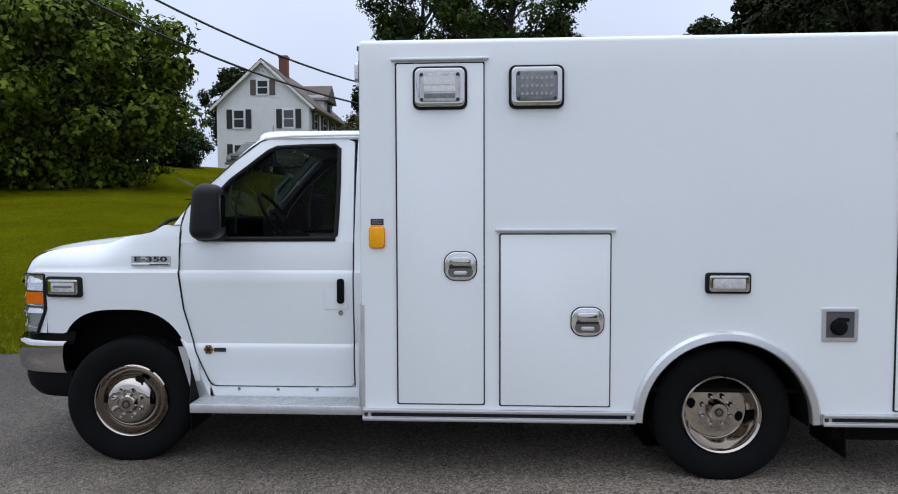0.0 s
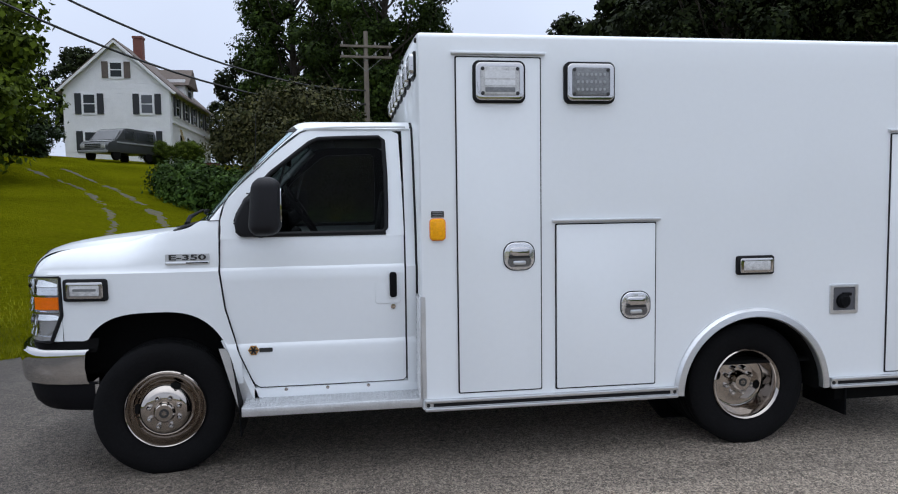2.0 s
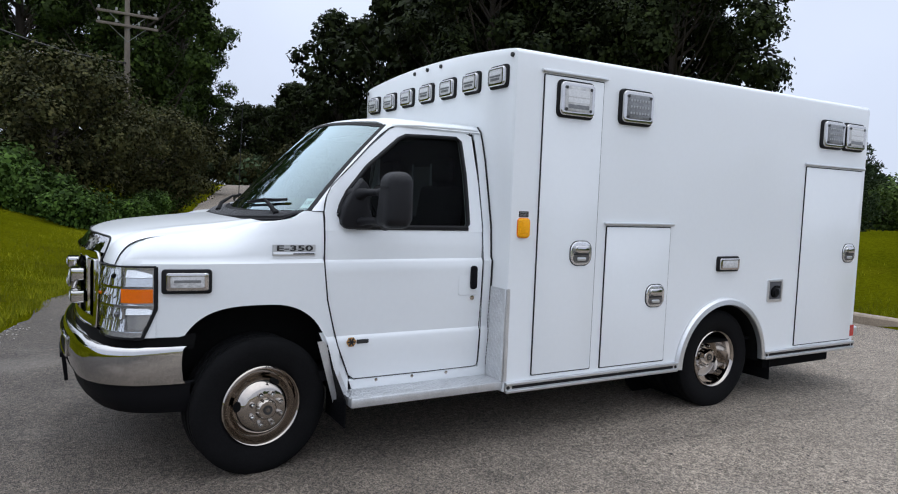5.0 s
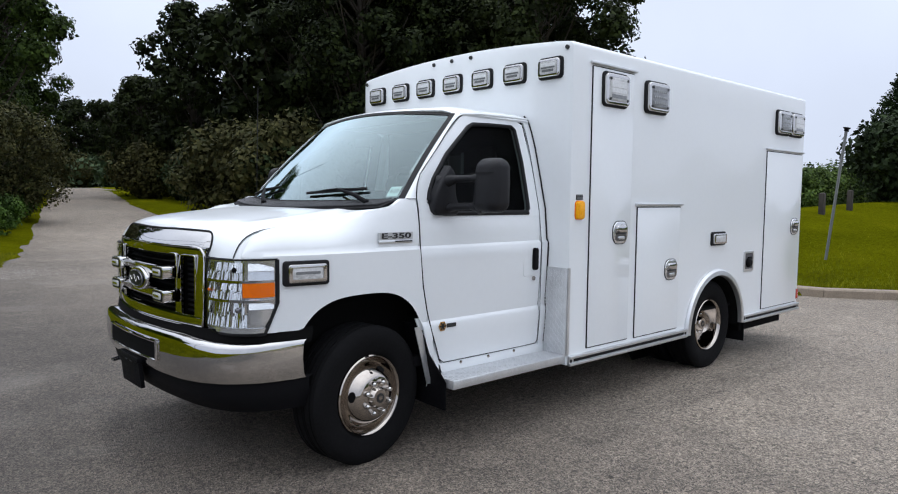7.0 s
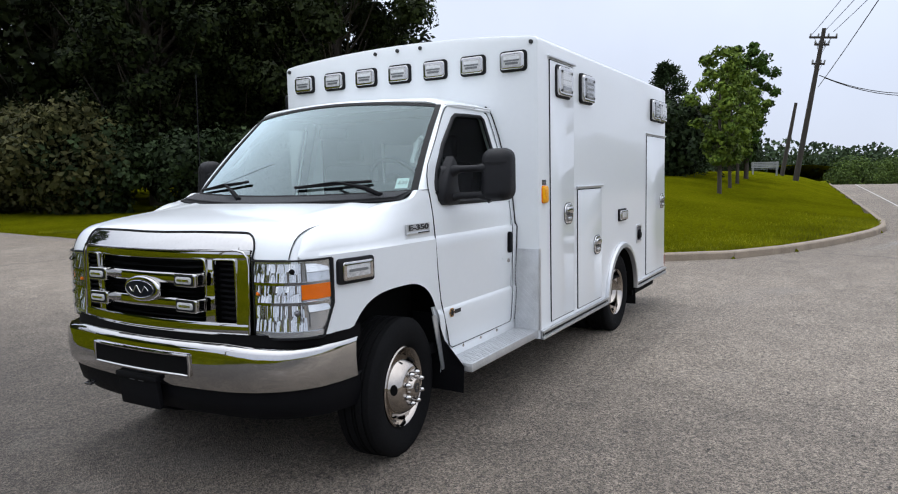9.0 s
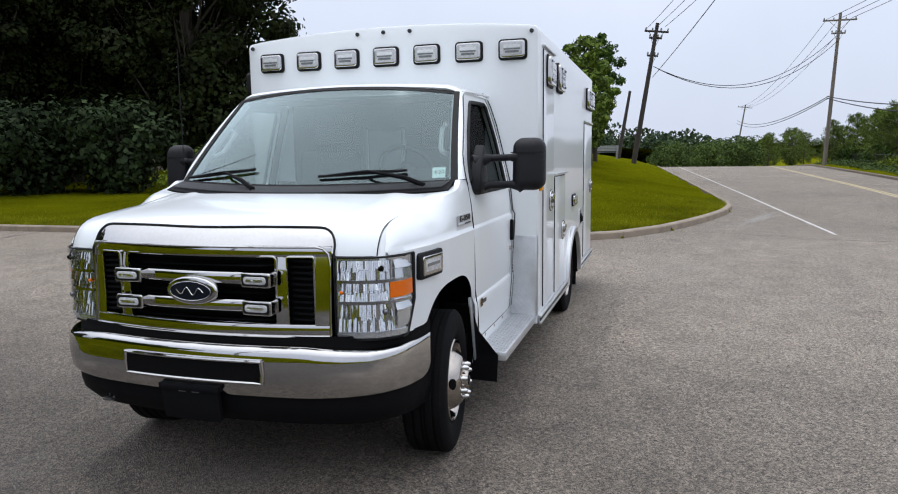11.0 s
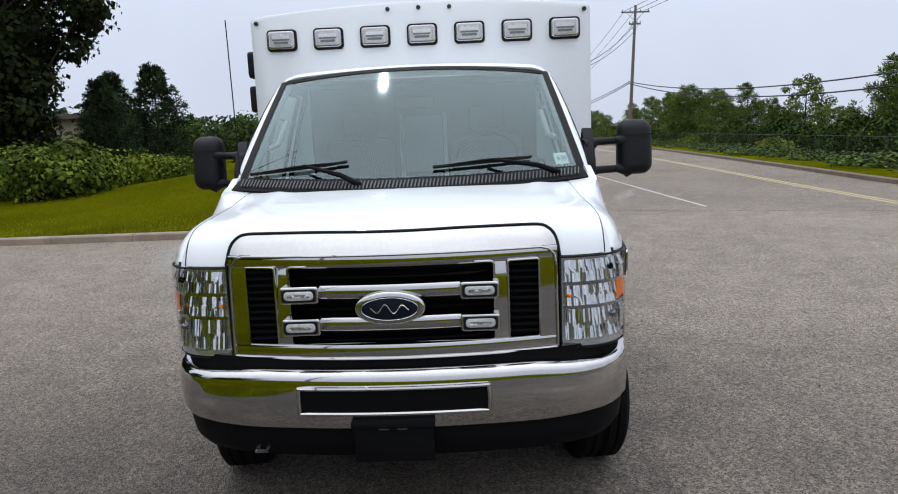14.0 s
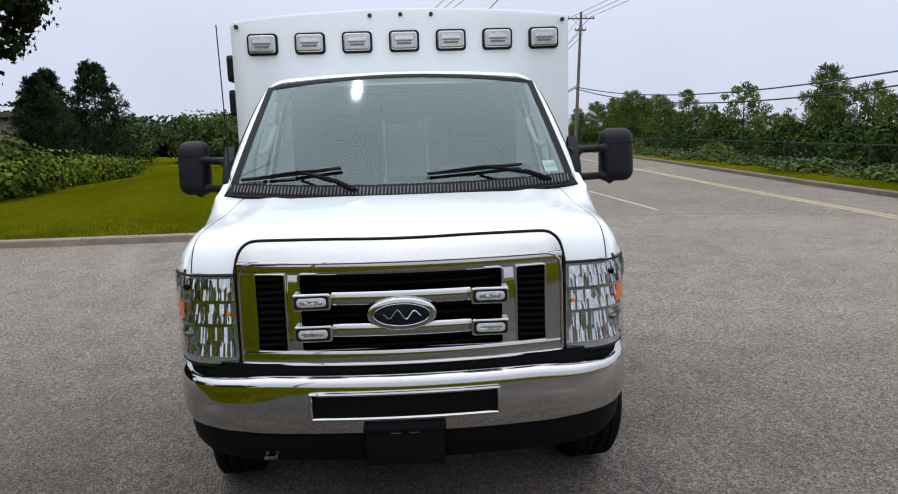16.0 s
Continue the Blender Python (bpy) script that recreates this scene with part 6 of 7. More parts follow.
def pine(name, label, h, r, seed, at, mat, group, limbs=46, low=0.10, puffs=7, needles=18, lift=(0.12, 0.62), taper=0.62, broad=0.020):
    """A ragged conifer: leader, limbs with side shoots, a tuft of needles on each shoot; lift says how far the limbs rise."""
    rs, rr = np.random.RandomState(seed), random.Random(seed)
    tree = thing(name, (at[0], at[1], ground_at(*at) - 0.05), label, "tree", group=group)
    bend = rr.uniform(-0.05, 0.05) * h
    bms = [tube([(0, 0, 0), (bend * 0.4, 0, h * 0.4), (bend, bend * 0.5, h * 0.96)], [h * 0.017, h * 0.011, 0.012], 7)]
    pts, ways = [], []
    for i in range(limbs):
        t = (i + rr.uniform(0, 1)) / limbs
        z = h * (low + (0.97 - low) * t)
        ln = r * rr.uniform(0.45, 1.15) * (1 - t) ** taper * (0.55 + 0.45 * min(1.0, t / 0.22)) + 0.09 * r
        a = i * 2.399 + rr.uniform(-0.6, 0.6)
        root = Vector((bend * (z / h) ** 2, bend * 0.5 * (z / h) ** 2, z - 0.12 * ln))
        tip = root + Vector((math.cos(a) * ln, math.sin(a) * ln, ln * rr.uniform(*lift)))
        mid = root.lerp(tip, 0.55) + Vector((0, 0, -0.08 * ln))
        bms.append(tube([root, mid, tip], [0.022, 0.014, 0.006], 4, False))
        for k in range(puffs):
            f = 0.32 + 0.72 * (k + rr.uniform(0, 0.6)) / puffs
            c = np.array(mid.lerp(tip, (f - 0.5) * 2) if f > 0.5 else root.lerp(mid, f * 2)) + rs.normal(size=3) * 0.11 * ln * np.array([1, 1, 0.7])
            w = np.array((tip - root).normalized())[None] * 0.55 + rs.normal(size=(needles, 3)) * 0.6 + np.array([0, 0, 0.35])
            w /= np.linalg.norm(w, axis=1)[:, None]
            pts.append(c + w * rs.uniform(0.02, 0.24, needles)[:, None])
            ways.append(w)
    part("trunk", merge(*bms), M_BARK, tree)
    pts, d = np.concatenate(pts), np.concatenate(ways)
    n = len(pts)
    e = np.cross(d, rs.normal(size=(n, 3)))
    e *= broad / np.linalg.norm(e, axis=1)[:, None]
    ln = rs.uniform(0.10, 0.19, n)[:, None]
    c = new("crown", quads("crown", np.stack([pts - e * 0.5, pts + e * 0.5, pts + d * ln + e, pts + d * ln - e], 1), mat))
    c.parent = tree
    return tree


def plant(src, x, y, scale=1.0, turn=0.0, label="", sz=None):
    m = pose(x, y, ground_at(x, y) - 0.05, 0, 0, turn) @ Matrix.Diagonal((scale, scale, sz or scale, 1))
    ob = copy_thing(src, m)
    if label:
        tagged(ob, label)
    return ob


# big dark trees behind the lot, east of the lane
WOOD = "dark trees of the wood"
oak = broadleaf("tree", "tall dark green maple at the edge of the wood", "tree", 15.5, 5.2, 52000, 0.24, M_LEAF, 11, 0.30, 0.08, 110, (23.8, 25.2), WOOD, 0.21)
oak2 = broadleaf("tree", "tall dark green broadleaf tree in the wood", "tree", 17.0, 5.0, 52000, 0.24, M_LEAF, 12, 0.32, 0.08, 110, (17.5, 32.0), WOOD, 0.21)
oak3 = broadleaf("tree", "tall open-crowned tree above the slope", "tree", 18.0, 5.4, 42000, 0.24, M_OAK, 13, 0.34, 0.14, 80, (1.8, 46.5), WOOD, 0.20)
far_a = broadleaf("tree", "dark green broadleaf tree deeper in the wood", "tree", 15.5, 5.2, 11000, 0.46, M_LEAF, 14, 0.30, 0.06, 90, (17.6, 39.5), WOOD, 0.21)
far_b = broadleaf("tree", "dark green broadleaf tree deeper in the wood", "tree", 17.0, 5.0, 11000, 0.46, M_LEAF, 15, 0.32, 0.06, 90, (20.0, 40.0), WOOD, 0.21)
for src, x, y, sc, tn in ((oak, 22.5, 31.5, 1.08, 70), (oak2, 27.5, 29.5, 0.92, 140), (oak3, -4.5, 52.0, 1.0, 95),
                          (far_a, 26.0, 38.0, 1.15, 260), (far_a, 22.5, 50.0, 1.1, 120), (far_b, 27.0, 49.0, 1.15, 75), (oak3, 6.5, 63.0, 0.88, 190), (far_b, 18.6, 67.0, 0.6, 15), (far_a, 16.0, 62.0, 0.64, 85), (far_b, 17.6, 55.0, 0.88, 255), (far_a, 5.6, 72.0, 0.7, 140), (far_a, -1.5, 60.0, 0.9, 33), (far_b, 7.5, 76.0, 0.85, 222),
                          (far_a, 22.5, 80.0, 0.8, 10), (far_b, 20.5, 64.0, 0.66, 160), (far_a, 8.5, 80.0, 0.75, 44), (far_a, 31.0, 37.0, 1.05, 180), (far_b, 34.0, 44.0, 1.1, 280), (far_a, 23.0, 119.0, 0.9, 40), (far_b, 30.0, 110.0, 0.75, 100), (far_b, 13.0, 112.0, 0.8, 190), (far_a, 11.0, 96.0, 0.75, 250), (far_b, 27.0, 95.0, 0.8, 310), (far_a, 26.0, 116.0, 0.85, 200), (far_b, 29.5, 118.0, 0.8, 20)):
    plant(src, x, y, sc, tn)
# undergrowth along the lane
UNDER = "undergrowth along the lane"
shrub = broadleaf("shrub", "dense dark green shrub under the trees", "shrub", 3.4, 2.3, 5000, 0.24, M_UNDER, 21, 0.08, 0.06, 24, (13.0, 30.0), UNDER, 0.4)
shrub2 = broadleaf("shrub", "grey-green leafy shrub at the wood's edge", "shrub", 4.4, 2.6, 6000, 0.26, M_BLOSSOM, 22, 0.08, 0.05, 26, (13.8, 35.5), UNDER, 0.4)
for src, x, y, sc, tn in ((shrub, 15.5, 26.5, 0.95, 50), (shrub, 17.5, 24.2, 1.0, 110), (shrub2, 14.6, 41.0, 1.05, 20), (shrub2, 11.0, 35.0, 0.95, 250), (shrub2, 12.4, 31.0, 1.0, 95), (shrub, 15.5, 47.0, 1.1, 230), (shrub2, 16.2, 61.0, 1.1, 300), (shrub, 2.0, 52.0, 1.2, 80), (shrub2, 7.5, 61.5, 1.1, 130), (shrub, 5.8, 57.0, 0.9, 10), (shrub2, 14.5, 56.0, 0.9, 70), (shrub, 15.5, 51.5, 0.8, 310), (shrub2, 22.5, 110.0, 1.1, 200), (shrub, 25.5, 111.0, 1.3, 260), (shrub2, 28.5, 109.0, 1.2, 80)):
    plant(src, x, y, sc, tn)

# the slope west of the lane
big_bush = broadleaf("bush", "large rounded bush with reddish seed heads on the slope", "bush", 4.9, 3.5, 26000, 0.135, M_BLOSSOM, 31, 0.10, 0.02, 80, (-2.9, 28.0), "bushes on the slope", 0.24)
plant(big_bush, 0.8, 33.0, 0.85, 140)
catalpa = broadleaf("bush", "broad bright green large-leaved tree on the lawn", "bush", 7.6, 5.8, 48000, 0.25, M_CATALPA, 32, 0.16, 0.0, 190, (-17.1, 28.2), "", 0.17)
plant(catalpa, -23.5, 25.0, 0.85, 120)
plant(catalpa, -23.5, 33.0, 0.9, 240)
plant(catalpa, -13.2, 47.5, 0.2, 200, "low leafy bush beside the house")
plant(catalpa, -11.5, 49.0, 0.22, 20, "low leafy bush beside the house")
for x, y, sc, tn in ((-23.5, 38.0, 0.72, 0), (-29.0, 36.0, 0.85, 60), (-24.0, 66.0, 0.62, 100), (-31.0, 46.0, 0.7, 190), (-9.0, 66.0, 0.7, 140), (-13.5, 74.0, 0.42, 30), (-10.5, 71.0, 0.40, 260)):
    plant(far_a, x, y, sc, tn)
hedge = broadleaf("weed_patch", "tall leafy green weeds in a strip on the slope", "weeds", 1.5, 1.5, 4200, 0.16, M_LEAFMID, 33, 0.02, 0.05, 22, (-4.4, 24.5), "weeds on the slope", 0.42)
for x, y, sc in ((-5.7, 26.0, 0.95), (-6.9, 27.8, 0.95), (-8.0, 30.0, 0.85), (-3.2, 23.0, 0.8), (-2.2, 21.6, 0.65)):
    plant(hedge, x, y, sc, x * 40)
for x, y, sc in ((-0.6, 25.5, 0.55), (0.3, 29.0, 0.6), (1.2, 33.0, 0.7), (2.0, 37.0, 0.8), (2.9, 41.0, 0.9)):
    plant(hedge, x, y, sc, x * 55)

for x, y, sc, tn in ((-18.3, 42.0, 0.66, 30), (-20.0, 43.0, 0.85, 150)):
    plant(shrub, x, y, sc, tn, "dark green shrub beside the house")

thicket = broadleaf("thicket", "mid-green leafy tree at the far edge of the lawn", "tree", 3.2, 2.6, 3600, 0.22, M_THICKET, 34, 0.06, 0.03, 30, (46.5, 21.0), "trees at the far edge of the lawn", 0.36)
for x, y, sc in ((50.0, 18.6, 0.9), (53.0, 22.0, 1.0), (57.0, 19.0, 0.95), (61.0, 22.6, 1.15), (64.0, 17.6, 1.0), (69.0, 20.0, 1.1), (44.0, 25.5, 0.9), (48.5, 27.0, 1.0)):
    plant(thicket, x, y, sc, x * 25)

# the grass island and beyond
MAPLES = ((19.64, 5.94), (23.15, 6.11), (26.66, 6.32), (31.66, 6.59))
maple = broadleaf("young_maple", "slim young maple with bright green leaves", "tree", 4.9, 1.15, 3600, 0.15, M_MAPLE, 41, 0.06, 0.22, 40, MAPLES[0], "young maples on the island", 0.22)
plant(maple, *MAPLES[1], 0.92, 90)
plant(maple, *MAPLES[2], 1.0, 200)
broadleaf("maple", "fuller darker green maple on the island", "tree", 6.6, 1.45, 6500, 0.17, M_LEAFMID, 44, 0.09, 0.16, 50, MAPLES[3], "young maples on the island", 0.22)
spruce = pine("spruce", "dark spruce tree with ragged boughs behind the lawn", 6.3, 2.9, 42, (36.0, 23.5), M_NEEDLE, "spruces behind the lawn", 120, 0.03, 8, 15, (-0.25, 0.22), 0.8, 0.034)
plant(spruce, 33.4, 25.4, 0.84, 100)
plant(spruce, 40.5, 28.5, 1.0, 200)
plant(spruce, 30.6, 23.6, 0.72, 30)
plant(spruce, 29.6, 9.9, 0.86, 30, "small dark spruce among the shrubs")
for x, y, sc in ((27.4, 9.4, 0.92), (31.0, 10.0, 1.0), (35.0, 10.6, 1.0)):
    plant(shrub, x, y, sc, x * 30)
yew = broadleaf("lawn_bush", "bright green leafy bush on the lawn", "bush", 1.3, 1.7, 6500, 0.15, M_LEAFBRIGHT, 43, 0.03, 0.04, 24, (13.8, 16.4), "bushes on the lawn", 0.38)
plant(yew, 17.0, 15.6, 0.62, 120)
plant(yew, 18.6, 15.2, 0.5, 200)
plant(yew, 15.2, 18.0, 0.9, 280)

# scrub on the far side of the road


PINES = "pines beyond the road"
pine_a = pine("pine", "ragged young pine with upswept boughs beyond the road", 4.4, 1.9, 51, (26.0, -13.6), M_PINE, PINES)
pine_b = pine("pine", "broad bushy pine beyond the road", 4.4, 2.3, 52, (59.0, -14.4), M_PINE, PINES, 58)
pine_c = pine("pine", "thin open pine beyond the road", 4.4, 1.5, 53, (43.5, -14.2), M_PINE, PINES, 36)
ragged = broadleaf("scrub_tree", "ragged yellow-green scrub tree beyond the road", "tree", 4.4, 1.9, 5200, 0.12, M_PINE, 54, 0.06, 0.08, 44, (36.0, -14.6), "scrub trees beyond the road", 0.20)
SKYLINE = [(8, 3.2), (16, 3.0), (20, 3.2), (24, 3.4), (26, 4.0), (29, 2.3), (31, 2.1), (34, 2.6), (38, 3.0), (44, 3.4), (50, 3.7), (54, 4.6), (60, 5.0), (66, 4.6), (80, 4.4), (120, 5.6)]
for i in range(46):
    x = 8.0 + 1.62 * i + rng.uniform(-0.6, 0.6) if i < 38 else 70.0 + 5.5 * (i - 38) + rng.uniform(-1, 1)
    y = -13.4 - 0.022 * min(x, 50) + 0.075 * max(0.0, x - 50) + rng.uniform(-1.6, 1.0)
    src = (pine_a, ragged, pine_b, pine_c, pine_b)[i % 5]
    plant(src, x, y, (lerp_table(SKYLINE, x) + 0.25) / 4.4 * rng.uniform(0.72, 1.04), rng.uniform(0, 360))
cover = broadleaf("ground_cover", "low dense green ground cover before the fence", "ground cover", 1.0, 1.4, 900, 0.17, M_THICKET, 35, 0.02, 0.04, 16, (4.0, -8.0), "ground cover before the fence", 0.45)
brush = broadleaf("shrub", "dense dark green bush behind the fence", "shrub", 1.7, 1.3, 1500, 0.17, M_LEAFMID, 36, 0.03, 0.05, 20, (7.0, -12.4), "bushes behind the fence", 0.4)
for i in range(30):
    x = 7.0 + i * 2.3 + rng.uniform(-0.8, 0.8)
    plant(brush, x, -12.2 - 0.03 * x + rng.uniform(-0.9, 0.7), rng.uniform(0.7, 1.1), rng.uniform(0, 360))
for i in range(44):
    x = 4.0 + i * 1.5 + rng.uniform(-0.5, 0.5)
    plant(cover, x, -7.55 - 0.062 * x + rng.uniform(-0.35, 0.25), rng.uniform(0.7, 1.0), rng.uniform(0, 360), "", rng.uniform(0.26, 0.44))
for x, y, sc in ((31.5, -10.9, 0.55), (47.0, -11.4, 0.6)):
    plant(yew, x, y, sc, x * 20, "bright yellow-green bush at the fence")
for i in range(16):
    plant(shrub, 62 + i * 6 + rng.uniform(-2, 2), 9 + i * 0.9 + rng.uniform(-1, 3), rng.uniform(0.5, 0.8), rng.uniform(0, 360))
for i in range(9):
    plant(thicket, 84 + i * 5, -6.5 + i * 1.3 + rng.uniform(-1, 1), rng.uniform(1.0, 1.4), rng.uniform(0, 360), "distant green tree where the road drops away")


def wooded_hill(name, label, x0, x1, y0, y1, top, n, seed):
    """A far hill and the tree tops that cover it."""
    rs = np.random.RandomState(seed)
    base = thing(name, (0, 0, 0), label, "hill", kind="structure")
    rows, ax, ay = [], np.linspace(0, 1, 40), np.linspace(0, 1, 9)
    dx, dy = x1 - x0, y1 - y0
    ln = math.hypot(dx, dy)

    def point(u, v):
        h = top * math.sin(math.pi * v / 2) ** 1.3 * (0.55 + 0.45 * math.sin(math.pi * (0.15 + 0.75 * u))) * (1 + 0.12 * math.sin(u * 17) + 0.07 * math.sin(u * 41))
        return Vector((x0 + dx * u + (-dy / ln) * -v * 60, y0 + dy * u + (dx / ln) * -v * 60, h - 3))

    for u in ax:
        rows.append([point(u, v) for v in ay])
    part("slope", sheet(rows), M_GRASS, base)
    pts = []
    for _ in range(n):
        u, v = rs.uniform(), rs.uniform(0.1, 1)
        p = point(u, v)
        q = rs.normal(size=(100, 3))
        q /= np.linalg.norm(q, axis=1)[:, None]
        pts.append(np.array(p) + np.array([0, 0, 2.0]) + q * rs.uniform(1.6, 3.2) * np.array([1, 1, 0.9]))
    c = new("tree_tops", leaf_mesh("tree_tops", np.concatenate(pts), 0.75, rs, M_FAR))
    c.parent = base
    tagged(c, kind="stuff")
    return base


wooded_hill("backdrop_hill", "distant wooded hill behind the lawn", 60, 190, 150, 30, 5.4, 650, 61)
wooded_hill("backdrop_hill_far", "distant low wooded ridge", 420, 620, 120, -160, 9.0, 350, 62)
# ---------------------------------------------------------------- house on the hill
M_SIDING = material("white_clapboard", (0.84, 0.84, 0.85), 0.6, vary=0.06, scale=2, fine=20)
M_ROOF = material("brown_shingle", (0.13, 0.105, 0.09), 0.9, vary=0.25, scale=3, fine=25, bump=0.4, bump_scale=12)
M_BRICK = material("red_brick", (0.17, 0.065, 0.05), 0.85, vary=0.25, scale=5, fine=40)
M_SHUTTER = material("black_shutter", (0.02, 0.022, 0.026), 0.6, vary=0.15, scale=5)
M_PANE = material("dark_pane", (0.05, 0.055, 0.06), 0.08, vary=0.3, scale=0.8, coat=0.5)
M_POST = material("weathered_wood", (0.20, 0.145, 0.095), 0.85, vary=0.3, scale=5, fine=40, bump=0.5, bump_scale=30, stretch=(1, 1, 0.2))
M_YELLOWPOST = material("tan_post", (0.42, 0.33, 0.17), 0.8, vary=0.2, scale=3)

HX0, HX1, HY0, HY1, HZ = -20.7, -13.4, 53.0, 67.0, 5.15
house = thing("house", (HX0, HY0, HZ), "white clapboard farmhouse with black shutters on the hill", "house")
W, L, EAVE, PEAK = HX1 - HX0, HY1 - HY0, 4.6, 7.9
bm = bmesh.new()
prof = [(0, -1.5), (W, -1.5), (W, EAVE), (W / 2, PEAK), (0, EAVE)]
front, back = [bm.verts.new((x, 0, z)) for x, z in prof], [bm.verts.new((x, L, z)) for x, z in prof]
bm.faces.new(front), bm.faces.new(back)
for i in range(5):
    bm.faces.new((front[i], front[(i + 1) % 5], back[(i + 1) % 5], back[i]))
wall = part("wall", bm, M_SIDING, house, smooth=0)
for i in range(46):
    z = 0.1 + i * 0.18
    half_w = W / 2 if z < EAVE else (W / 2) * (PEAK - z) / (PEAK - EAVE)
    if half_w > 0.2:
        part("clapboard", box(W / 2 - half_w, W / 2 + half_w, -0.025, 0.005, z, z + 0.165), M_SIDING, wall, smooth=0)
    if z < EAVE - 0.2:
        part("clapboard", box(W - 0.005, W + 0.025, 0.02, L - 0.02, z, z + 0.165), M_SIDING, wall, smooth=0)
for sgn in (-1, 1):
    x_e = W / 2 + sgn * (W / 2 + 0.4)
    z_e = EAVE - 0.4 * (PEAK - EAVE) / (W / 2)
    bm = bmesh.new()
    q = [bm.verts.new(p) for p in ((W / 2, -0.35, PEAK + 0.02), (x_e, -0.35, z_e), (x_e, L + 0.35, z_e), (W / 2, L + 0.35, PEAK + 0.02))]
    f = bm.faces.new(q)
    ex = bmesh.ops.extrude_face_region(bm, geom=[f])
    for v in (g for g in ex["geom"] if isinstance(g, bmesh.types.BMVert)):
        v.co.z += 0.16
    part("roof_slope", bm, M_ROOF, house, smooth=0)
    part("rake_board", tube([(W / 2, -0.37, PEAK - 0.05), (x_e, -0.37, z_e - 0.05)], 0.11, 4), M_SIDING, house, smooth=0)
chim = part("chimney", merge(box(W / 2 + 0.3, W / 2 + 0.95, 3.2, 3.9, PEAK - 1.0, PEAK + 1.1), box(W / 2 + 0.25, W / 2 + 1.0, 3.15, 3.95, PEAK + 0.95, PEAK + 1.12)), M_BRICK, house, "red brick chimney", smooth=0)
dorm = part("dormer", merge(box(W - 2.3, W - 0.3, 6.0, 9.0, EAVE - 0.2, EAVE + 1.7)), M_SIDING, house, smooth=0)
bm = bmesh.new()
pts = [(W + 0.05, 5.7, EAVE + 1.2), (W + 0.05, 9.3, EAVE + 1.2), (W + 0.05, 7.5, EAVE + 2.7), (W - 3.6, 5.7, EAVE + 1.2), (W - 3.6, 9.3, EAVE + 1.2), (W - 3.6, 7.5, EAVE + 2.7)]
sash_w = part("dormer_window", box(W - 0.32, W - 0.24, 7.0, 8.0, EAVE + 0.3, EAVE + 1.4), M_PANE, house)
vs = [bm.verts.new(p) for p in pts]
for f in ((0, 1, 2), (3, 5, 4), (0, 2, 5, 3), (1, 4, 5, 2), (0, 3, 4, 1)):
    bm.faces.new([vs[i] for i in f])
part("dormer_roof", bm, M_ROOF, dorm, smooth=0)


def sash(u, z, w, h, side, shutters=True, dark=True):
    """A sash window on the gable (side 0) or on the long wall (side 1)."""
    m = pose(u, -0.03, z) if side == 0 else pose(W + 0.03, u, z, 0, 0, 90)
    f = part("window", moved(plate(rounded(w + 0.2, h + 0.2, 0.02, 2), 0.06), m), M_SIDING, house, "double hung window between shutters" if shutters else "double hung window")
    for k in (0, 1):
        part("pane", moved(plate(rounded(w - 0.06, h / 2 - 0.08, 0.01, 2), 0.02), m @ pose(0, -0.055, (k - 0.5) * h / 2)), M_PANE, f)
    if shutters:
        for e in (-1, 1):
            part("shutter", moved(plate(rounded(w * 0.52, h + 0.1, 0.01, 2), 0.08), m @ pose(e * (w * 0.5 + w * 0.34 + 0.08), 0, 0)), M_SHUTTER if dark else M_ROOF, f)


sash(W / 2 + 0.0, 5.9, 0.8, 1.05, 0, True, False)
for u in (1.75, 5.65):
    sash(u, 3.5, 0.8, 1.35, 0)
    sash(u, 0.85, 0.8, 1.35, 0)
for u in (1.5, 4.4, 7.2, 10.0, 12.6):
    sash(u, 3.45, 0.8, 1.3, 1)
for u, w in ((2.4, 0.95), (4.6, 0.8), (6.6, 0.95)):
    sash(u, 0.55, w, 1.9, 1, False)
ladder = part("ladder", merge(tube([(W + 0.75, 1.55, -0.6), (W + 0.12, 1.9, 1.9)], 0.04, 5), tube([(W + 0.75, 1.95, -0.6), (W + 0.12, 2.3, 1.9)], 0.04, 5), *[tube([(W + 0.75 - 0.063 * k, 1.55 + 0.035 * k, -0.6 + 0.25 * k), (W + 0.75 - 0.063 * k, 1.95 + 0.035 * k, -0.6 + 0.25 * k)], 0.025, 5) for k in range(1, 10)]), M_YELLOWPOST, house, "tan wooden ladder leaning on the wall")
part("belt_board", box(W - 0.01, W + 0.10, 0.0, L, 2.16, 2.32), M_SIDING, house, smooth=0)
part("brick_steps", merge(box(W, W + 1.5, 8.2, 10.2, -1.5, -0.25), box(W, W + 2.0, 8.2, 10.2, -1.5, -0.6)), M_BRICK, house, "red brick steps", smooth=0)
part("downpipe", tube([(W - 0.1, -0.08, EAVE - 0.2), (W - 0.1, -0.08, 0)], 0.06, 6), M_SIDING, house)

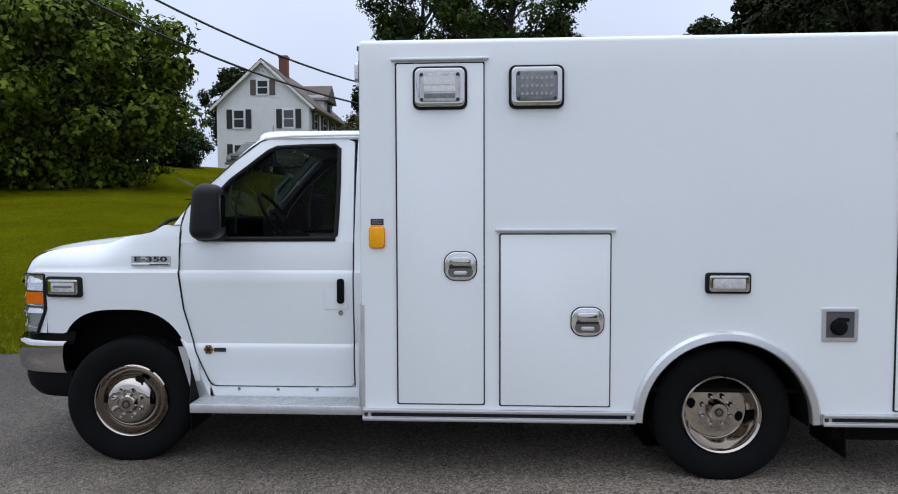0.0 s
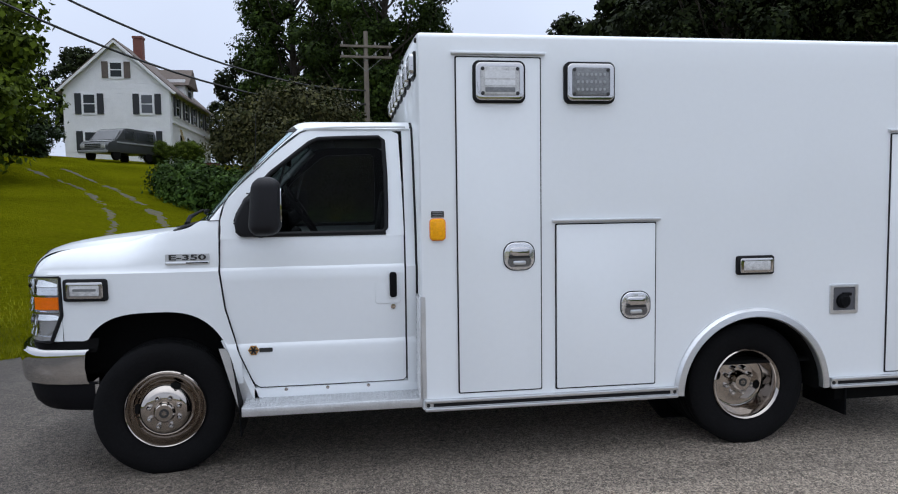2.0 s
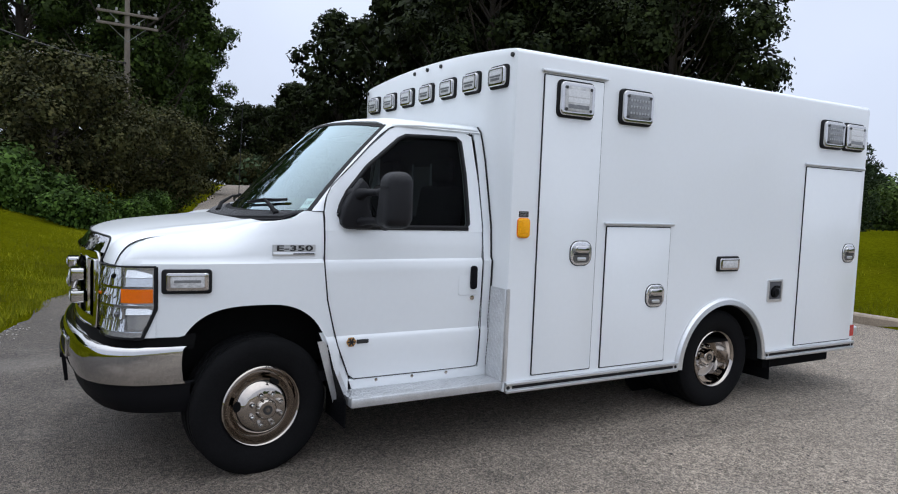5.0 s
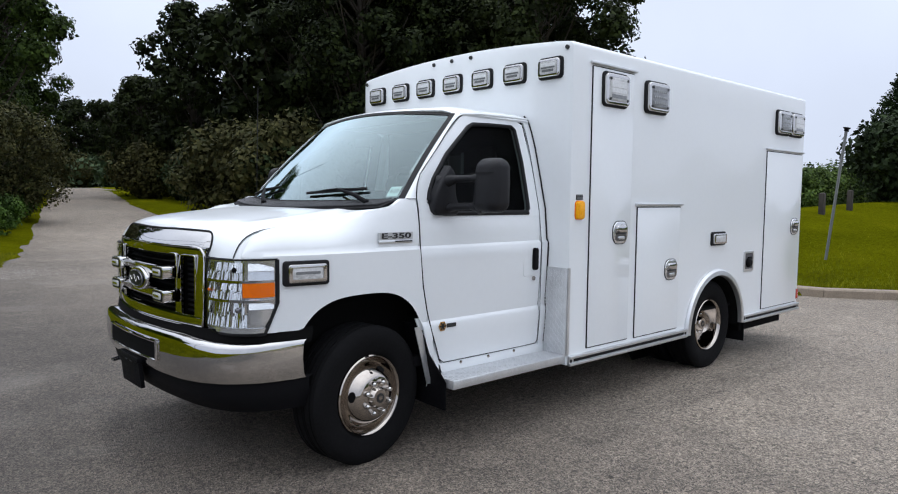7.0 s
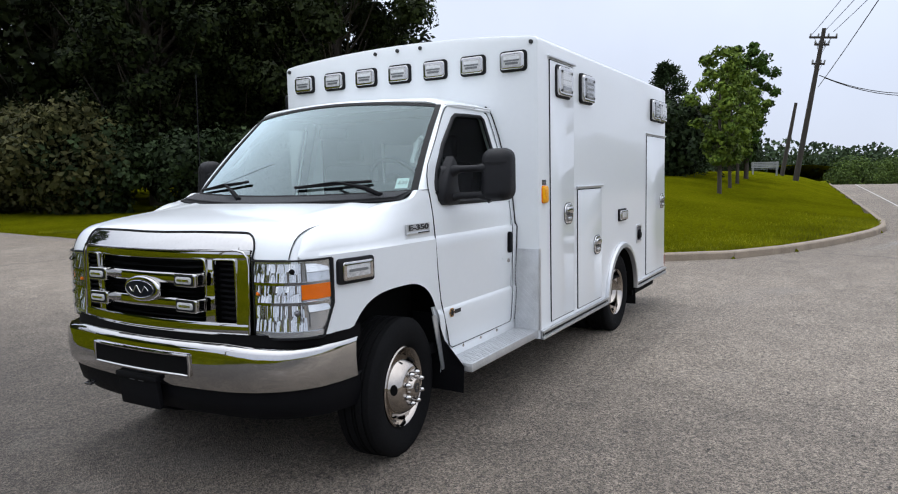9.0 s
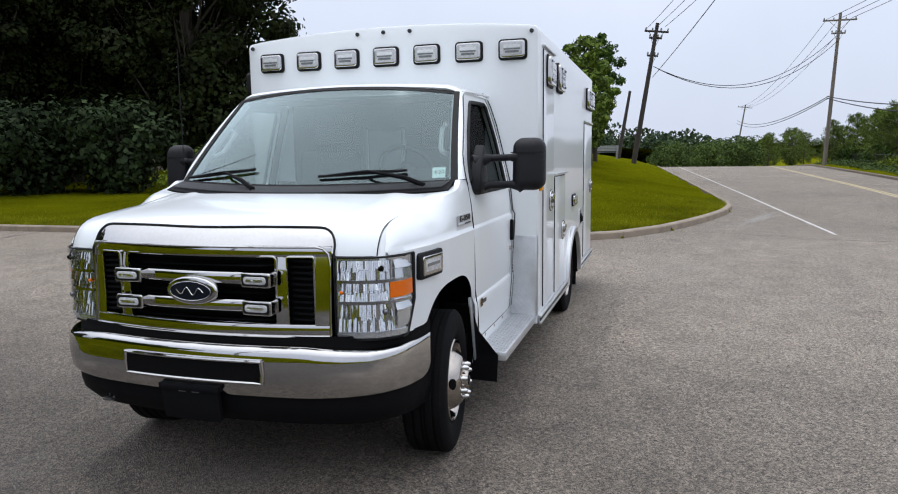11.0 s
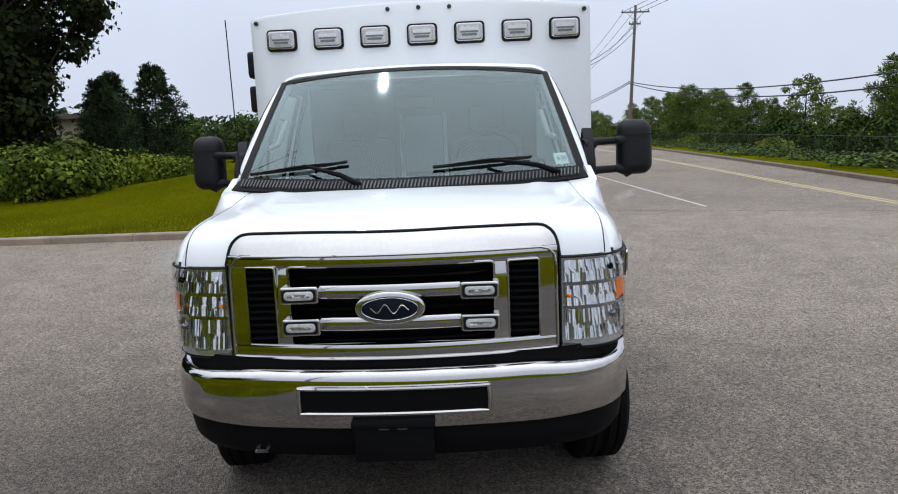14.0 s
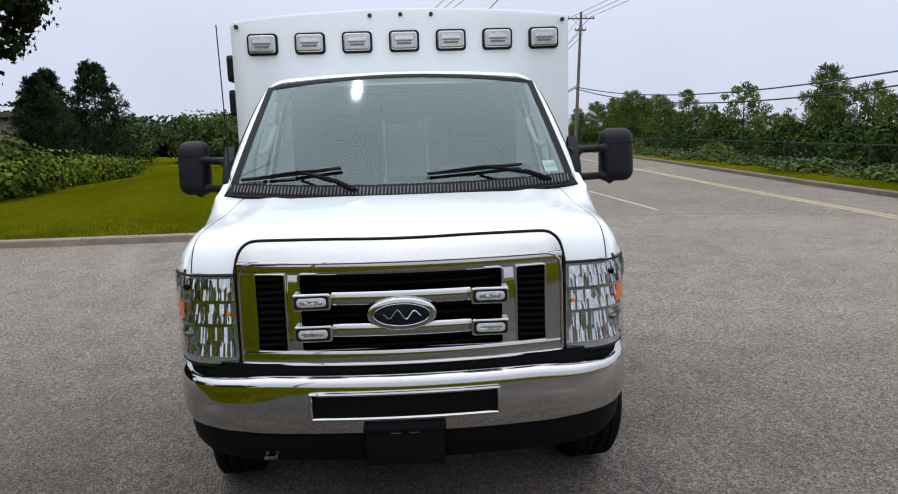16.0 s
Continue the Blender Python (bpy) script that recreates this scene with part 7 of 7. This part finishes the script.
# ---------------------------------------------------------------- old van by the house
M_VANDARK = material("dull_dark_paint", (0.045, 0.048, 0.05), 0.35, vary=0.15, scale=2, coat=0.3)
M_VANPALE = material("dull_silver_paint", (0.26, 0.27, 0.27), 0.4, vary=0.15, scale=3, coat=0.2)
van = thing("van", (-14.6, 45.0, ground_at(-14.6, 45.0)), "old dark van with a silver front parked by the house", "van", 70)
prof = [(-2.3, 0.45), (-2.32, 0.85), (-2.1, 1.08), (-1.45, 1.18), (-0.85, 1.85), (-0.5, 1.98), (2.2, 1.98), (2.35, 1.75), (2.38, 0.5)]
bm = bmesh.new()
rings = [[bm.verts.new((x, y * (1.0 if z < 1.2 else 0.9), z)) for x, z in prof] for y in (-0.95, 0.95)]
bm.faces.new(rings[0]), bm.faces.new(rings[1])
for i in range(len(prof)):
    j = (i + 1) % len(prof)
    bm.faces.new((rings[0][i], rings[0][j], rings[1][j], rings[1][i]))
bmesh.ops.bevel(bm, geom=list(bm.edges), offset=0.06, segments=2, profile=0.5, affect="EDGES")
part("body", bm, M_VANDARK, van)
part("front_grille", box(-2.36, -2.28, -0.8, 0.8, 0.62, 0.98, 0.02), M_VANPALE, van)
part("bonnet", moved(box(-0.36, 0.36, -0.86, 0.86, -0.015, 0.02, 0.01), pose(-1.76, 0, 1.145, 0, -9, 0)), M_VANPALE, van)
for z in (0.70, 0.80, 0.90):
    part("grille_slot", box(-2.375, -2.35, -0.5, 0.5, z - 0.022, z + 0.022, 0.004), M_DARK, van)
part("front_bumper", box(-2.45, -2.3, -0.95, 0.95, 0.4, 0.58, 0.04), M_VANPALE, van)
part("windscreen", moved(box(-0.01, 0.01, -0.78, 0.78, -0.38, 0.38), pose(-1.19, 0, 1.52, 0, 42, 0)), M_PANE, van)
for s in (-1, 1):
    part("side_window", box(-0.75, 0.15, min(s * 0.87, s * 0.93), max(s * 0.87, s * 0.93), 1.3, 1.8, 0.02), M_PANE, van)
    part("rear_side_window", box(0.4, 2.0, min(s * 0.87, s * 0.93), max(s * 0.87, s * 0.93), 1.3, 1.8, 0.02), M_PANE, van)
    part("side_stripe", box(-1.5, 2.3, min(s * 0.94, s * 0.962), max(s * 0.94, s * 0.962), 1.02, 1.12, 0.006), M_VANPALE, van)
    part("headlight", box(-2.4, -2.33, min(s * 0.55, s * 0.8), max(s * 0.55, s * 0.8), 0.7, 0.92, 0.02), M_LENSWHITE, van)
    for x in (-1.5, 1.5):
        part("wheel", moved(lathe([(0, -0.1), (0.2, -0.1), (0.33, -0.09), (0.35, 0), (0.33, 0.09), (0, 0.1)], 24), pose(x, s * 0.84, 0.34)), M_TYRE, van)

# ---------------------------------------------------------------- poles and wires
M_GALV = material("galvanised_steel", (0.20, 0.21, 0.21), 0.6, 0.4, vary=0.15, scale=6)
M_WIRE = material("black_cable", (0.012, 0.012, 0.013), 0.6, vary=0.1, scale=3)
M_CERAMIC = material("grey_ceramic", (0.30, 0.30, 0.29), 0.3, vary=0.1, scale=10)
M_POLE = material("grey_pole_wood", (0.17, 0.145, 0.12), 0.9, vary=0.3, scale=4, fine=30, bump=0.5, bump_scale=25, stretch=(1, 1, 0.15))
M_POLEDARK = material("creosoted_pole", (0.045, 0.038, 0.032), 0.9, vary=0.3, scale=4, fine=30, bump=0.5, bump_scale=25, stretch=(1, 1, 0.15))


def utility_pole(x, y, h, arms, lean=0.0, turn=0.0, mat=None, label="weathered wooden utility pole with a crossarm", can=False, lean2=0.0):
    p = thing("utility_pole", (x, y, ground_at(x, y) - 0.3), label, "utility pole", group="utility poles")
    p.matrix_basis = pose(x, y, ground_at(x, y) - 0.3, lean2, lean, turn)
    part("shaft", tube([(0, 0, 0), (0, 0, h * 0.5), (0, 0, h)], [0.17, 0.145, 0.11], 12), mat or M_POLE, p)
    for z, w in arms:
        arm = part("crossarm", box(-w / 2, w / 2, -0.17, -0.06, z - 0.06, z + 0.06, 0.01), mat or M_POLE, p)
        for k in (-0.46, -0.18, 0.18, 0.46):
            part("insulator", moved(lathe([(0.02, 0), (0.06, 0.05), (0.045, 0.11), (0.05, 0.15), (0, 0.19)], 12), pose(k * w, -0.115, z + 0.06, 90)), M_CERAMIC, arm)
        part("brace", tube([(-w * 0.3, -0.1, z - 0.05), (0, -0.12, z - 0.75), (w * 0.3, -0.1, z - 0.05)], 0.018, 5), M_GALV, arm)
    if can:
        part("transformer", moved(lathe([(0, -0.45), (0.22, -0.45), (0.24, -0.4), (0.24, 0.38), (0.2, 0.45), (0, 0.47)], 20), pose(0.38, 0, h - 2.6, 90)), M_GALV, p)
    return p


def wire(name, pts, r, label):
    ob = part(name, tube(pts, r, 5, False), M_WIRE, None)
    return tagged(ob, label, "cable", kind="structure")


def sagged(a, b, sag, n=17):
    a, b = Vector(a), Vector(b)
    return [a.lerp(b, t) - Vector((0, 0, 4 * sag * t * (1 - t))) for t in np.linspace(0, 1, n)]


pole_n = utility_pole(0.2, 37.4, 10.1 - ground_at(0.2, 37.4) + 0.6, ((9.9 - ground_at(0.2, 37.4), 2.7), (9.35 - ground_at(0.2, 37.4), 2.7)), 0, 4, None, "weathered utility pole with two crossarms before the trees")
utility_pole(-18.3, 12.4, 14.2, ((13.6, 2.4),), 0, 40)
pole_a = utility_pole(58.0, -9.35, 12.3, ((11.75, 2.4), (10.75, 1.0)), -2.6, 78, None, "grey wooden utility pole beside the road")
pole_b = utility_pole(140.0, -9.6, 13.2, ((12.7, 2.6),), -8, 80)
pole_c = utility_pole(41.9, 5.1, 9.2, ((8.7, 1.5), (8.3, 0.8), (7.2, 0.7)), -8.5, 80, M_POLEDARK, "dark leaning utility pole with crossarms")
utility_pole(55.0, 6.9, 5.9, (), -9, 80, M_POLEDARK, "short dark leaning pole without arms")
for name, c2, c1, c0 in (("drop_cable", 6.45, -3.16, 7.33), ("drop_cable", 6.52, -3.70, 6.62)):
    wire(name, [(0.2 - 14.8 * t, 37.4 - 20.0 * t, c2 * t * t + c1 * t + c0) for t in np.linspace(0, 1.25, 26)], 0.042, "thick black cable crossing the sky to the pole")
A_TOP = Vector((58.0, -9.85, ground_at(58.0, -9.35) + 11.55))
C_TOP = Vector((41.9, 3.85, ground_at(41.9, 4.9) + 8.6))
for k in (-0.5, 0.1):
    wire("power_line", [(58.0 - 16.1 * t, -9.7 + 13.6 * t + k * 0.5, 10.5 - 12.7 * t + 9.24 * t * t + k * 0.3) for t in np.linspace(0, 1, 21)], 0.024, "drooping power line between poles across the road")
for k in (-0.9, 0.0, 0.9):
    wire("power_line", sagged(A_TOP + Vector((0, k, 0)), (-30, -20 + k, 13.5), 0.9), 0.020, "power line beside the road")
    wire("power_line", sagged(A_TOP + Vector((0, k, 0)), (140, -10.9 + k, ground_at(140, -9.6) + 12.4), 1.6), 0.018, "power line following the road")
    wire("power_line", sagged(C_TOP + Vector((0, k * 0.6, 0)), (2, -4 + k, 10.8), 0.4), 0.016, "power line overhead towards the lot")
wire("power_line", sagged((41.9, 4.0, 6.4), (3.4, -1.1, 8.4), 0.2), 0.018, "power line overhead towards the lot")
for c, a in ((3.55, 0.0023), (3.0, 0.0027)):
    wire("telephone_cable", [(x, -9.3 - 0.1 * (58 - x), c + a * (x - 26) ** 2) for x in np.linspace(58, -14, 37)], 0.036, "thick black telephone cable along the road")
    wire("telephone_cable", sagged((58.0, -9.4, c + a * 1024), (140, -10.0, ground_at(140, -9.6) + 6.3 + c), 1.4), 0.036, "thick black telephone cable along the road")

lamp_post = thing("street_lamp", (114.7, -44.5, ground_at(114.7, -44.5)), "dark car park lamp with a flat head beyond the pines", "street lamp")
part("post", tube([(0, 0, 0), (0, 0, 4.1)], 0.12, 8), M_DARK, lamp_post)
part("lamp_head", box(-0.6, 1.6, -0.6, 0.6, 4.0, 4.35, 0.05), M_DARK, lamp_post)

# ---------------------------------------------------------------- island: sign post, bollards, bench
z = ground_at(9.75, 5.97)
sign = thing("sign_post", (9.75, 5.97, z - 0.1), "leaning galvanised steel post on the grass", "post")
sign.matrix_basis = pose(9.75, 5.97, z - 0.1, 5.2, 1.7, 0)
part("post", merge(box(-0.03, 0.03, -0.004, 0.004, 0, 2.52), box(-0.03, -0.024, -0.004, 0.03, 0, 2.52), box(0.024, 0.03, -0.004, 0.03, 0, 2.52)), M_GALV, sign, smooth=0)
part("cap", merge(box(-0.05, 0.05, -0.02, 0.04, 2.48, 2.54, 0.006), box(-0.075, 0.075, -0.03, 0.05, 2.53, 2.555, 0.004)), M_DARK, sign, "dark cap")
for x, y, h in ((16.0, 8.3, 0.66), (18.6, 8.45, 0.68)):
    b = thing("bollard", (x, y, ground_at(x, y) - 0.1), "short dark brown wooden bollard on the grass", "bollard", group="wooden bollards")
    part("shaft", box(-0.07, 0.07, -0.07, 0.07, 0, h, 0.012), M_POLEDARK, b)
    part("top", moved(lathe([(0.093, 0.0), (0.07, 0.02), (0, 0.03)], 4), pose(0, 0, h - 0.002, 90, 0, 45)), M_POLEDARK, b, smooth=0)
bx, by = 44.0, 7.0
bench = thing("bench", (bx, by, ground_at(bx, by)), "small pale park bench under the trees", "bench", 100)
for i in range(4):
    part("seat_slat", box(-0.8, 0.8, -0.22 + i * 0.11, -0.13 + i * 0.11, 0.43, 0.46), M_PALEGREY, bench)
    part("back_slat", box(-0.8, 0.8, 0.22, 0.25, 0.52 + i * 0.1, 0.60 + i * 0.1), M_PALEGREY, bench)
for x in (-0.7, 0.7):
    part("leg", merge(box(x - 0.04, x + 0.04, -0.2, -0.12, 0, 0.43), box(x - 0.04, x + 0.04, 0.2, 0.28, 0, 0.92)), M_PALEGREY, bench)

# ---------------------------------------------------------------- low building behind the trees
M_TAN = material("tan_metal_wall", (0.38, 0.31, 0.24), 0.7, vary=0.08, scale=1, fine=12)
bld = thing("low_building", (38.0, 37.0, ground_at(38, 37) - 0.2), "low tan building half hidden by the trees", "building", -35)
part("wall", box(-9, 9, 0, 10, 0, 3.4), M_TAN, bld, smooth=0)
part("roof", box(-9.4, 9.4, -0.5, 10.4, 3.4, 3.75), M_ROOF, bld, smooth=0)
for x in (-5, 0, 5):
    wn1 = part("window", box(x - 0.7, x + 0.7, -0.06, 0.02, 1.1, 2.3), M_SHUTTER, bld, smooth=0)
    part("pane", box(x - 0.6, x + 0.6, -0.08, -0.05, 1.2, 2.2), M_PANE, wn1, smooth=0)
for i in range(18):
    part("wall_seam", box(-8.8 + i * 1.03, -8.76 + i * 1.03, -0.03, 0.0, 0.1, 3.4), M_TAN, bld, smooth=0)

# ---------------------------------------------------------------- chain link fence beyond the road
M_FENCE = material("dull_fence_wire", (0.045, 0.05, 0.045), 0.8, 0.2, vary=0.15, scale=6)
fence = thing("chain_link_fence", (0, 0, 0), "grey chain link fence before the pines beyond the road", "fence")
line = resample([(4, -8.6), (12, -8.9), (30, -10.2), (56, -12.2), (90, -14.5)], 3.0)
for a, b in zip(line, line[1:]):
    za, zb = ground_at(a.x, a.y), ground_at(b.x, b.y)
    part("fence_post", tube([(a.x, a.y, za - 0.1), (a.x, a.y, za + 1.0)], 0.022, 6), M_FENCE, fence)
    part("top_rail", tube([(a.x, a.y, za + 0.98), (b.x, b.y, zb + 0.98)], 0.015, 5), M_FENCE, fence)
    links = []
    for i in range(10):
        t0, t1 = i / 10, min(1.0, i / 10 + 0.40)
        for lo, hi in ((0.05, 0.96), (0.96, 0.05)):
            p, q = a.lerp(b, t0), a.lerp(b, t1)
            links.append(tube([(p.x, p.y, za + (zb - za) * t0 + lo), (q.x, q.y, za + (zb - za) * t1 + hi)], 0.0025, 3, False))
    tagged(part("mesh_panel", merge(*links), M_FENCE, fence, smooth=0), kind="stuff")

# ---------------------------------------------------------------- cracks, grit and wear on the asphalt


def crack(line, width, seed, label):
    rr = random.Random(seed)
    pts = resample([(x, y) for x, y in line], 0.18)
    pts = [p + Vector((rr.uniform(-0.05, 0.05), rr.uniform(-0.05, 0.05))) for p in pts]
    rows = []
    for i, p in enumerate(pts):
        d = (pts[min(i + 1, len(pts) - 1)] - pts[max(i - 1, 0)]).normalized()
        w = width * rr.uniform(0.3, 1.2) / 2
        zz = float(rise(p.x, p.y)) + 0.003
        rows.append([(p.x - d.y * w, p.y + d.x * w, zz), (p.x + d.y * w, p.y - d.x * w, zz)])
    ob = part("crack", sheet(rows, False), M_CRACK, None, smooth=0)
    return tagged(ob, label, "crack", kind="structure")


crack([(9.2, 2.6), (9.0, 1.9), (8.4, 0.6), (8.1, -0.6), (7.2, -3.0), (6.8, -6.0)], 0.05, 1, "dark joint crack between lot and road")
crack([(-2.6, 17.6), (-0.9, 17.5), (0.6, 17.3), (2.0, 16.6), (4.5, 16.2), (6.9, 16.6)], 0.06, 2, "dark crack across the mouth of the lane")
crack([(-9.0, 9.6 - 5), (-6.5, 5.2), (-4.6, 6.6)], 0.03, 3, "thin crack near the grass edge")


M_EARTH = material("worn_earth", (0.062, 0.056, 0.022), 0.95, vary=0.35, scale=2.5, fine=40, bump=0.8, bump_scale=30)


def earth_track(line, width, seed, label):
    """A strip of bare earth with broken edges, lying on the lawn."""
    rr = random.Random(seed)
    rows = []
    for q in resample(soften(line, 2), 0.22):
        w = width * max(0.12, 0.7 + 0.6 * noise.noise((q.x * 0.55, q.y * 0.55, seed)))
        off = rr.uniform(-0.10, 0.10)
        rows.append([(q.x + off + k * w + rr.uniform(-0.06, 0.06), q.y, ground_at(q.x + off + k * w, q.y) + 0.012 - 0.03 * abs(k)) for k in (-1, -0.5, 0, 0.5, 1)])
    return tagged(part("worn_track", sheet(rows, False), M_EARTH, None), label, "track", kind="structure")


earth_track([(-14.4, 35.8), (-10.8, 31.0), (-7.6, 24.5), (-5.8, 20.0), (-4.3, 14.3)], 0.36, 3, "strip of bare worn earth across the lawn")
earth_track([(-15.6, 34.8), (-12.0, 30.2), (-8.8, 24.0), (-7.0, 19.4), (-5.6, 14.0)], 0.24, 8, "strip of bare worn earth across the lawn")


def grit(cx, cy, lx, ly, n, seed, label, turn=0.0):
    """A drift of pale grit: many small stones lying on the asphalt."""
    rr = random.Random(seed)
    bm = bmesh.new()
    ca, sa = math.cos(radians(turn)), math.sin(radians(turn))
    for _ in range(n):
        u, v = rr.gauss(0, 0.5) * lx, rr.gauss(0, 0.4) * ly
        x, y, s = cx + u * ca - v * sa, cy + u * sa + v * ca, rr.uniform(0.004, 0.013)
        a = rr.uniform(0, 6.28)
        zz = float(rise(x, y))
        base = [bm.verts.new((x + s * math.cos(a + k * 2.09), y + s * math.sin(a + k * 2.09), zz + 0.001)) for k in range(3)]
        tip = bm.verts.new((x, y, zz + s * 0.8))
        for k in range(3):
            bm.faces.new((base[k], base[(k + 1) % 3], tip))
    ob = part("grit", bm, M_DUST, None, smooth=0)
    return tagged(ob, label, "grit", kind="stuff")


grit(4.6, 9.4, 1.9, 0.35, 2600, 1, "drift of pale grit on the asphalt", 20)
grit(2.2, 8.0, 1.2, 0.25, 1600, 2, "drift of pale grit on the asphalt", 12)
grit(12.5, 0.9, 2.2, 0.25, 1500, 3, "pale grit along the kerb", -20)
grit(-4.0, 8.4, 0.9, 0.5, 900, 4, "pale grit at the grass edge", 50)
grit(-1.8, 15.5, 1.2, 1.8, 1200, 5, "pale grit at the lane mouth", 0)


def loose_leaves(n, seed):
    rr = random.Random(seed)
    bm = bmesh.new()
    for _ in range(n):
        x, y = rr.uniform(-5, 9), rr.uniform(-3, 12)
        if rr.random() < 0.6:
            x, y = rr.uniform(-3.5, 6.5), rr.uniform(0.5, 3.6)
        s, a = rr.uniform(0.008, 0.022), rr.uniform(0, 6.28)
        q = [bm.verts.new((x + s * r * math.cos(a + k * 1.57), y + s * r * math.sin(a + k * 1.57), 0.004 + 0.004 * rr.random())) for k, r in enumerate((1, 0.5, 1, 0.5))]
        bm.faces.new(q)
    return tagged(part("leaf_litter", bm, M_CRACK, None, smooth=0), "scattered dark twigs and leaf bits on the asphalt", "litter", kind="stuff")


loose_leaves(320, 9)


def grass_tufts(name, poly_line, width, n, seed, hmin, hmax):
    """Blades along the edge of a lawn."""
    rs = np.random.RandomState(seed)
    pts = resample(soften([(x, y) for x, y in poly_line], 1), 0.1)
    base = np.array([tuple(p) for p in pts])
    way = np.diff(base, axis=0)
    way /= np.linalg.norm(way, axis=1)[:, None]
    idx = rs.randint(0, len(way), n)
    d = way[idx]
    q = base[idx] + np.column_stack([-d[:, 1], d[:, 0]]) * rs.exponential(width, n)[:, None] + d * rs.uniform(-0.1, 0.1, n)[:, None]
    z = land(q[:, 0], q[:, 1])
    a, h = rs.uniform(0, 6.28, n), rs.uniform(hmin, hmax, n)
    side = np.column_stack([np.cos(a), np.sin(a), np.zeros(n)]) * 0.006
    foot = np.column_stack([q, z - 0.01])
    tip = np.column_stack([q + rs.normal(0, 0.4, (n, 2)) * h[:, None], z + h])
    out = np.stack([foot - side, foot + side, tip], 1).reshape(-1, 3).tolist()
    faces = np.arange(3 * n).reshape(-1, 3).tolist()
    me = bpy.data.meshes.new(name)
    me.from_pydata(out, [], faces)
    me.materials.append(M_BLADE)
    return tagged(new(name, me), "short yellow-green grass blades at the lawn edge", "grass", kind="stuff")


M_BLADE = foliage("grass_blades", (0.10, 0.12, 0.004), (0.24, 0.24, 0.008), 0.9)
grass_tufts("grass", [(-9.5, 5.3), (-7, 6.7), (-4.5, 7.3), (-3.3, 8.6), (-1.6, 17.3), (-0.9, 19.2)], 0.7, 16000, 1, 0.03, 0.09)
grass_tufts("grass", [(7.1, 24), (7.0, 13), (7.02, 5.7), (7.22, 4.8), (8.05, 3.85), (9.5, 3.03), (12.0, 2.1), (14.5, 1.45), (17.0, 1.4)], 0.9, 16000, 2, 0.03, 0.08)
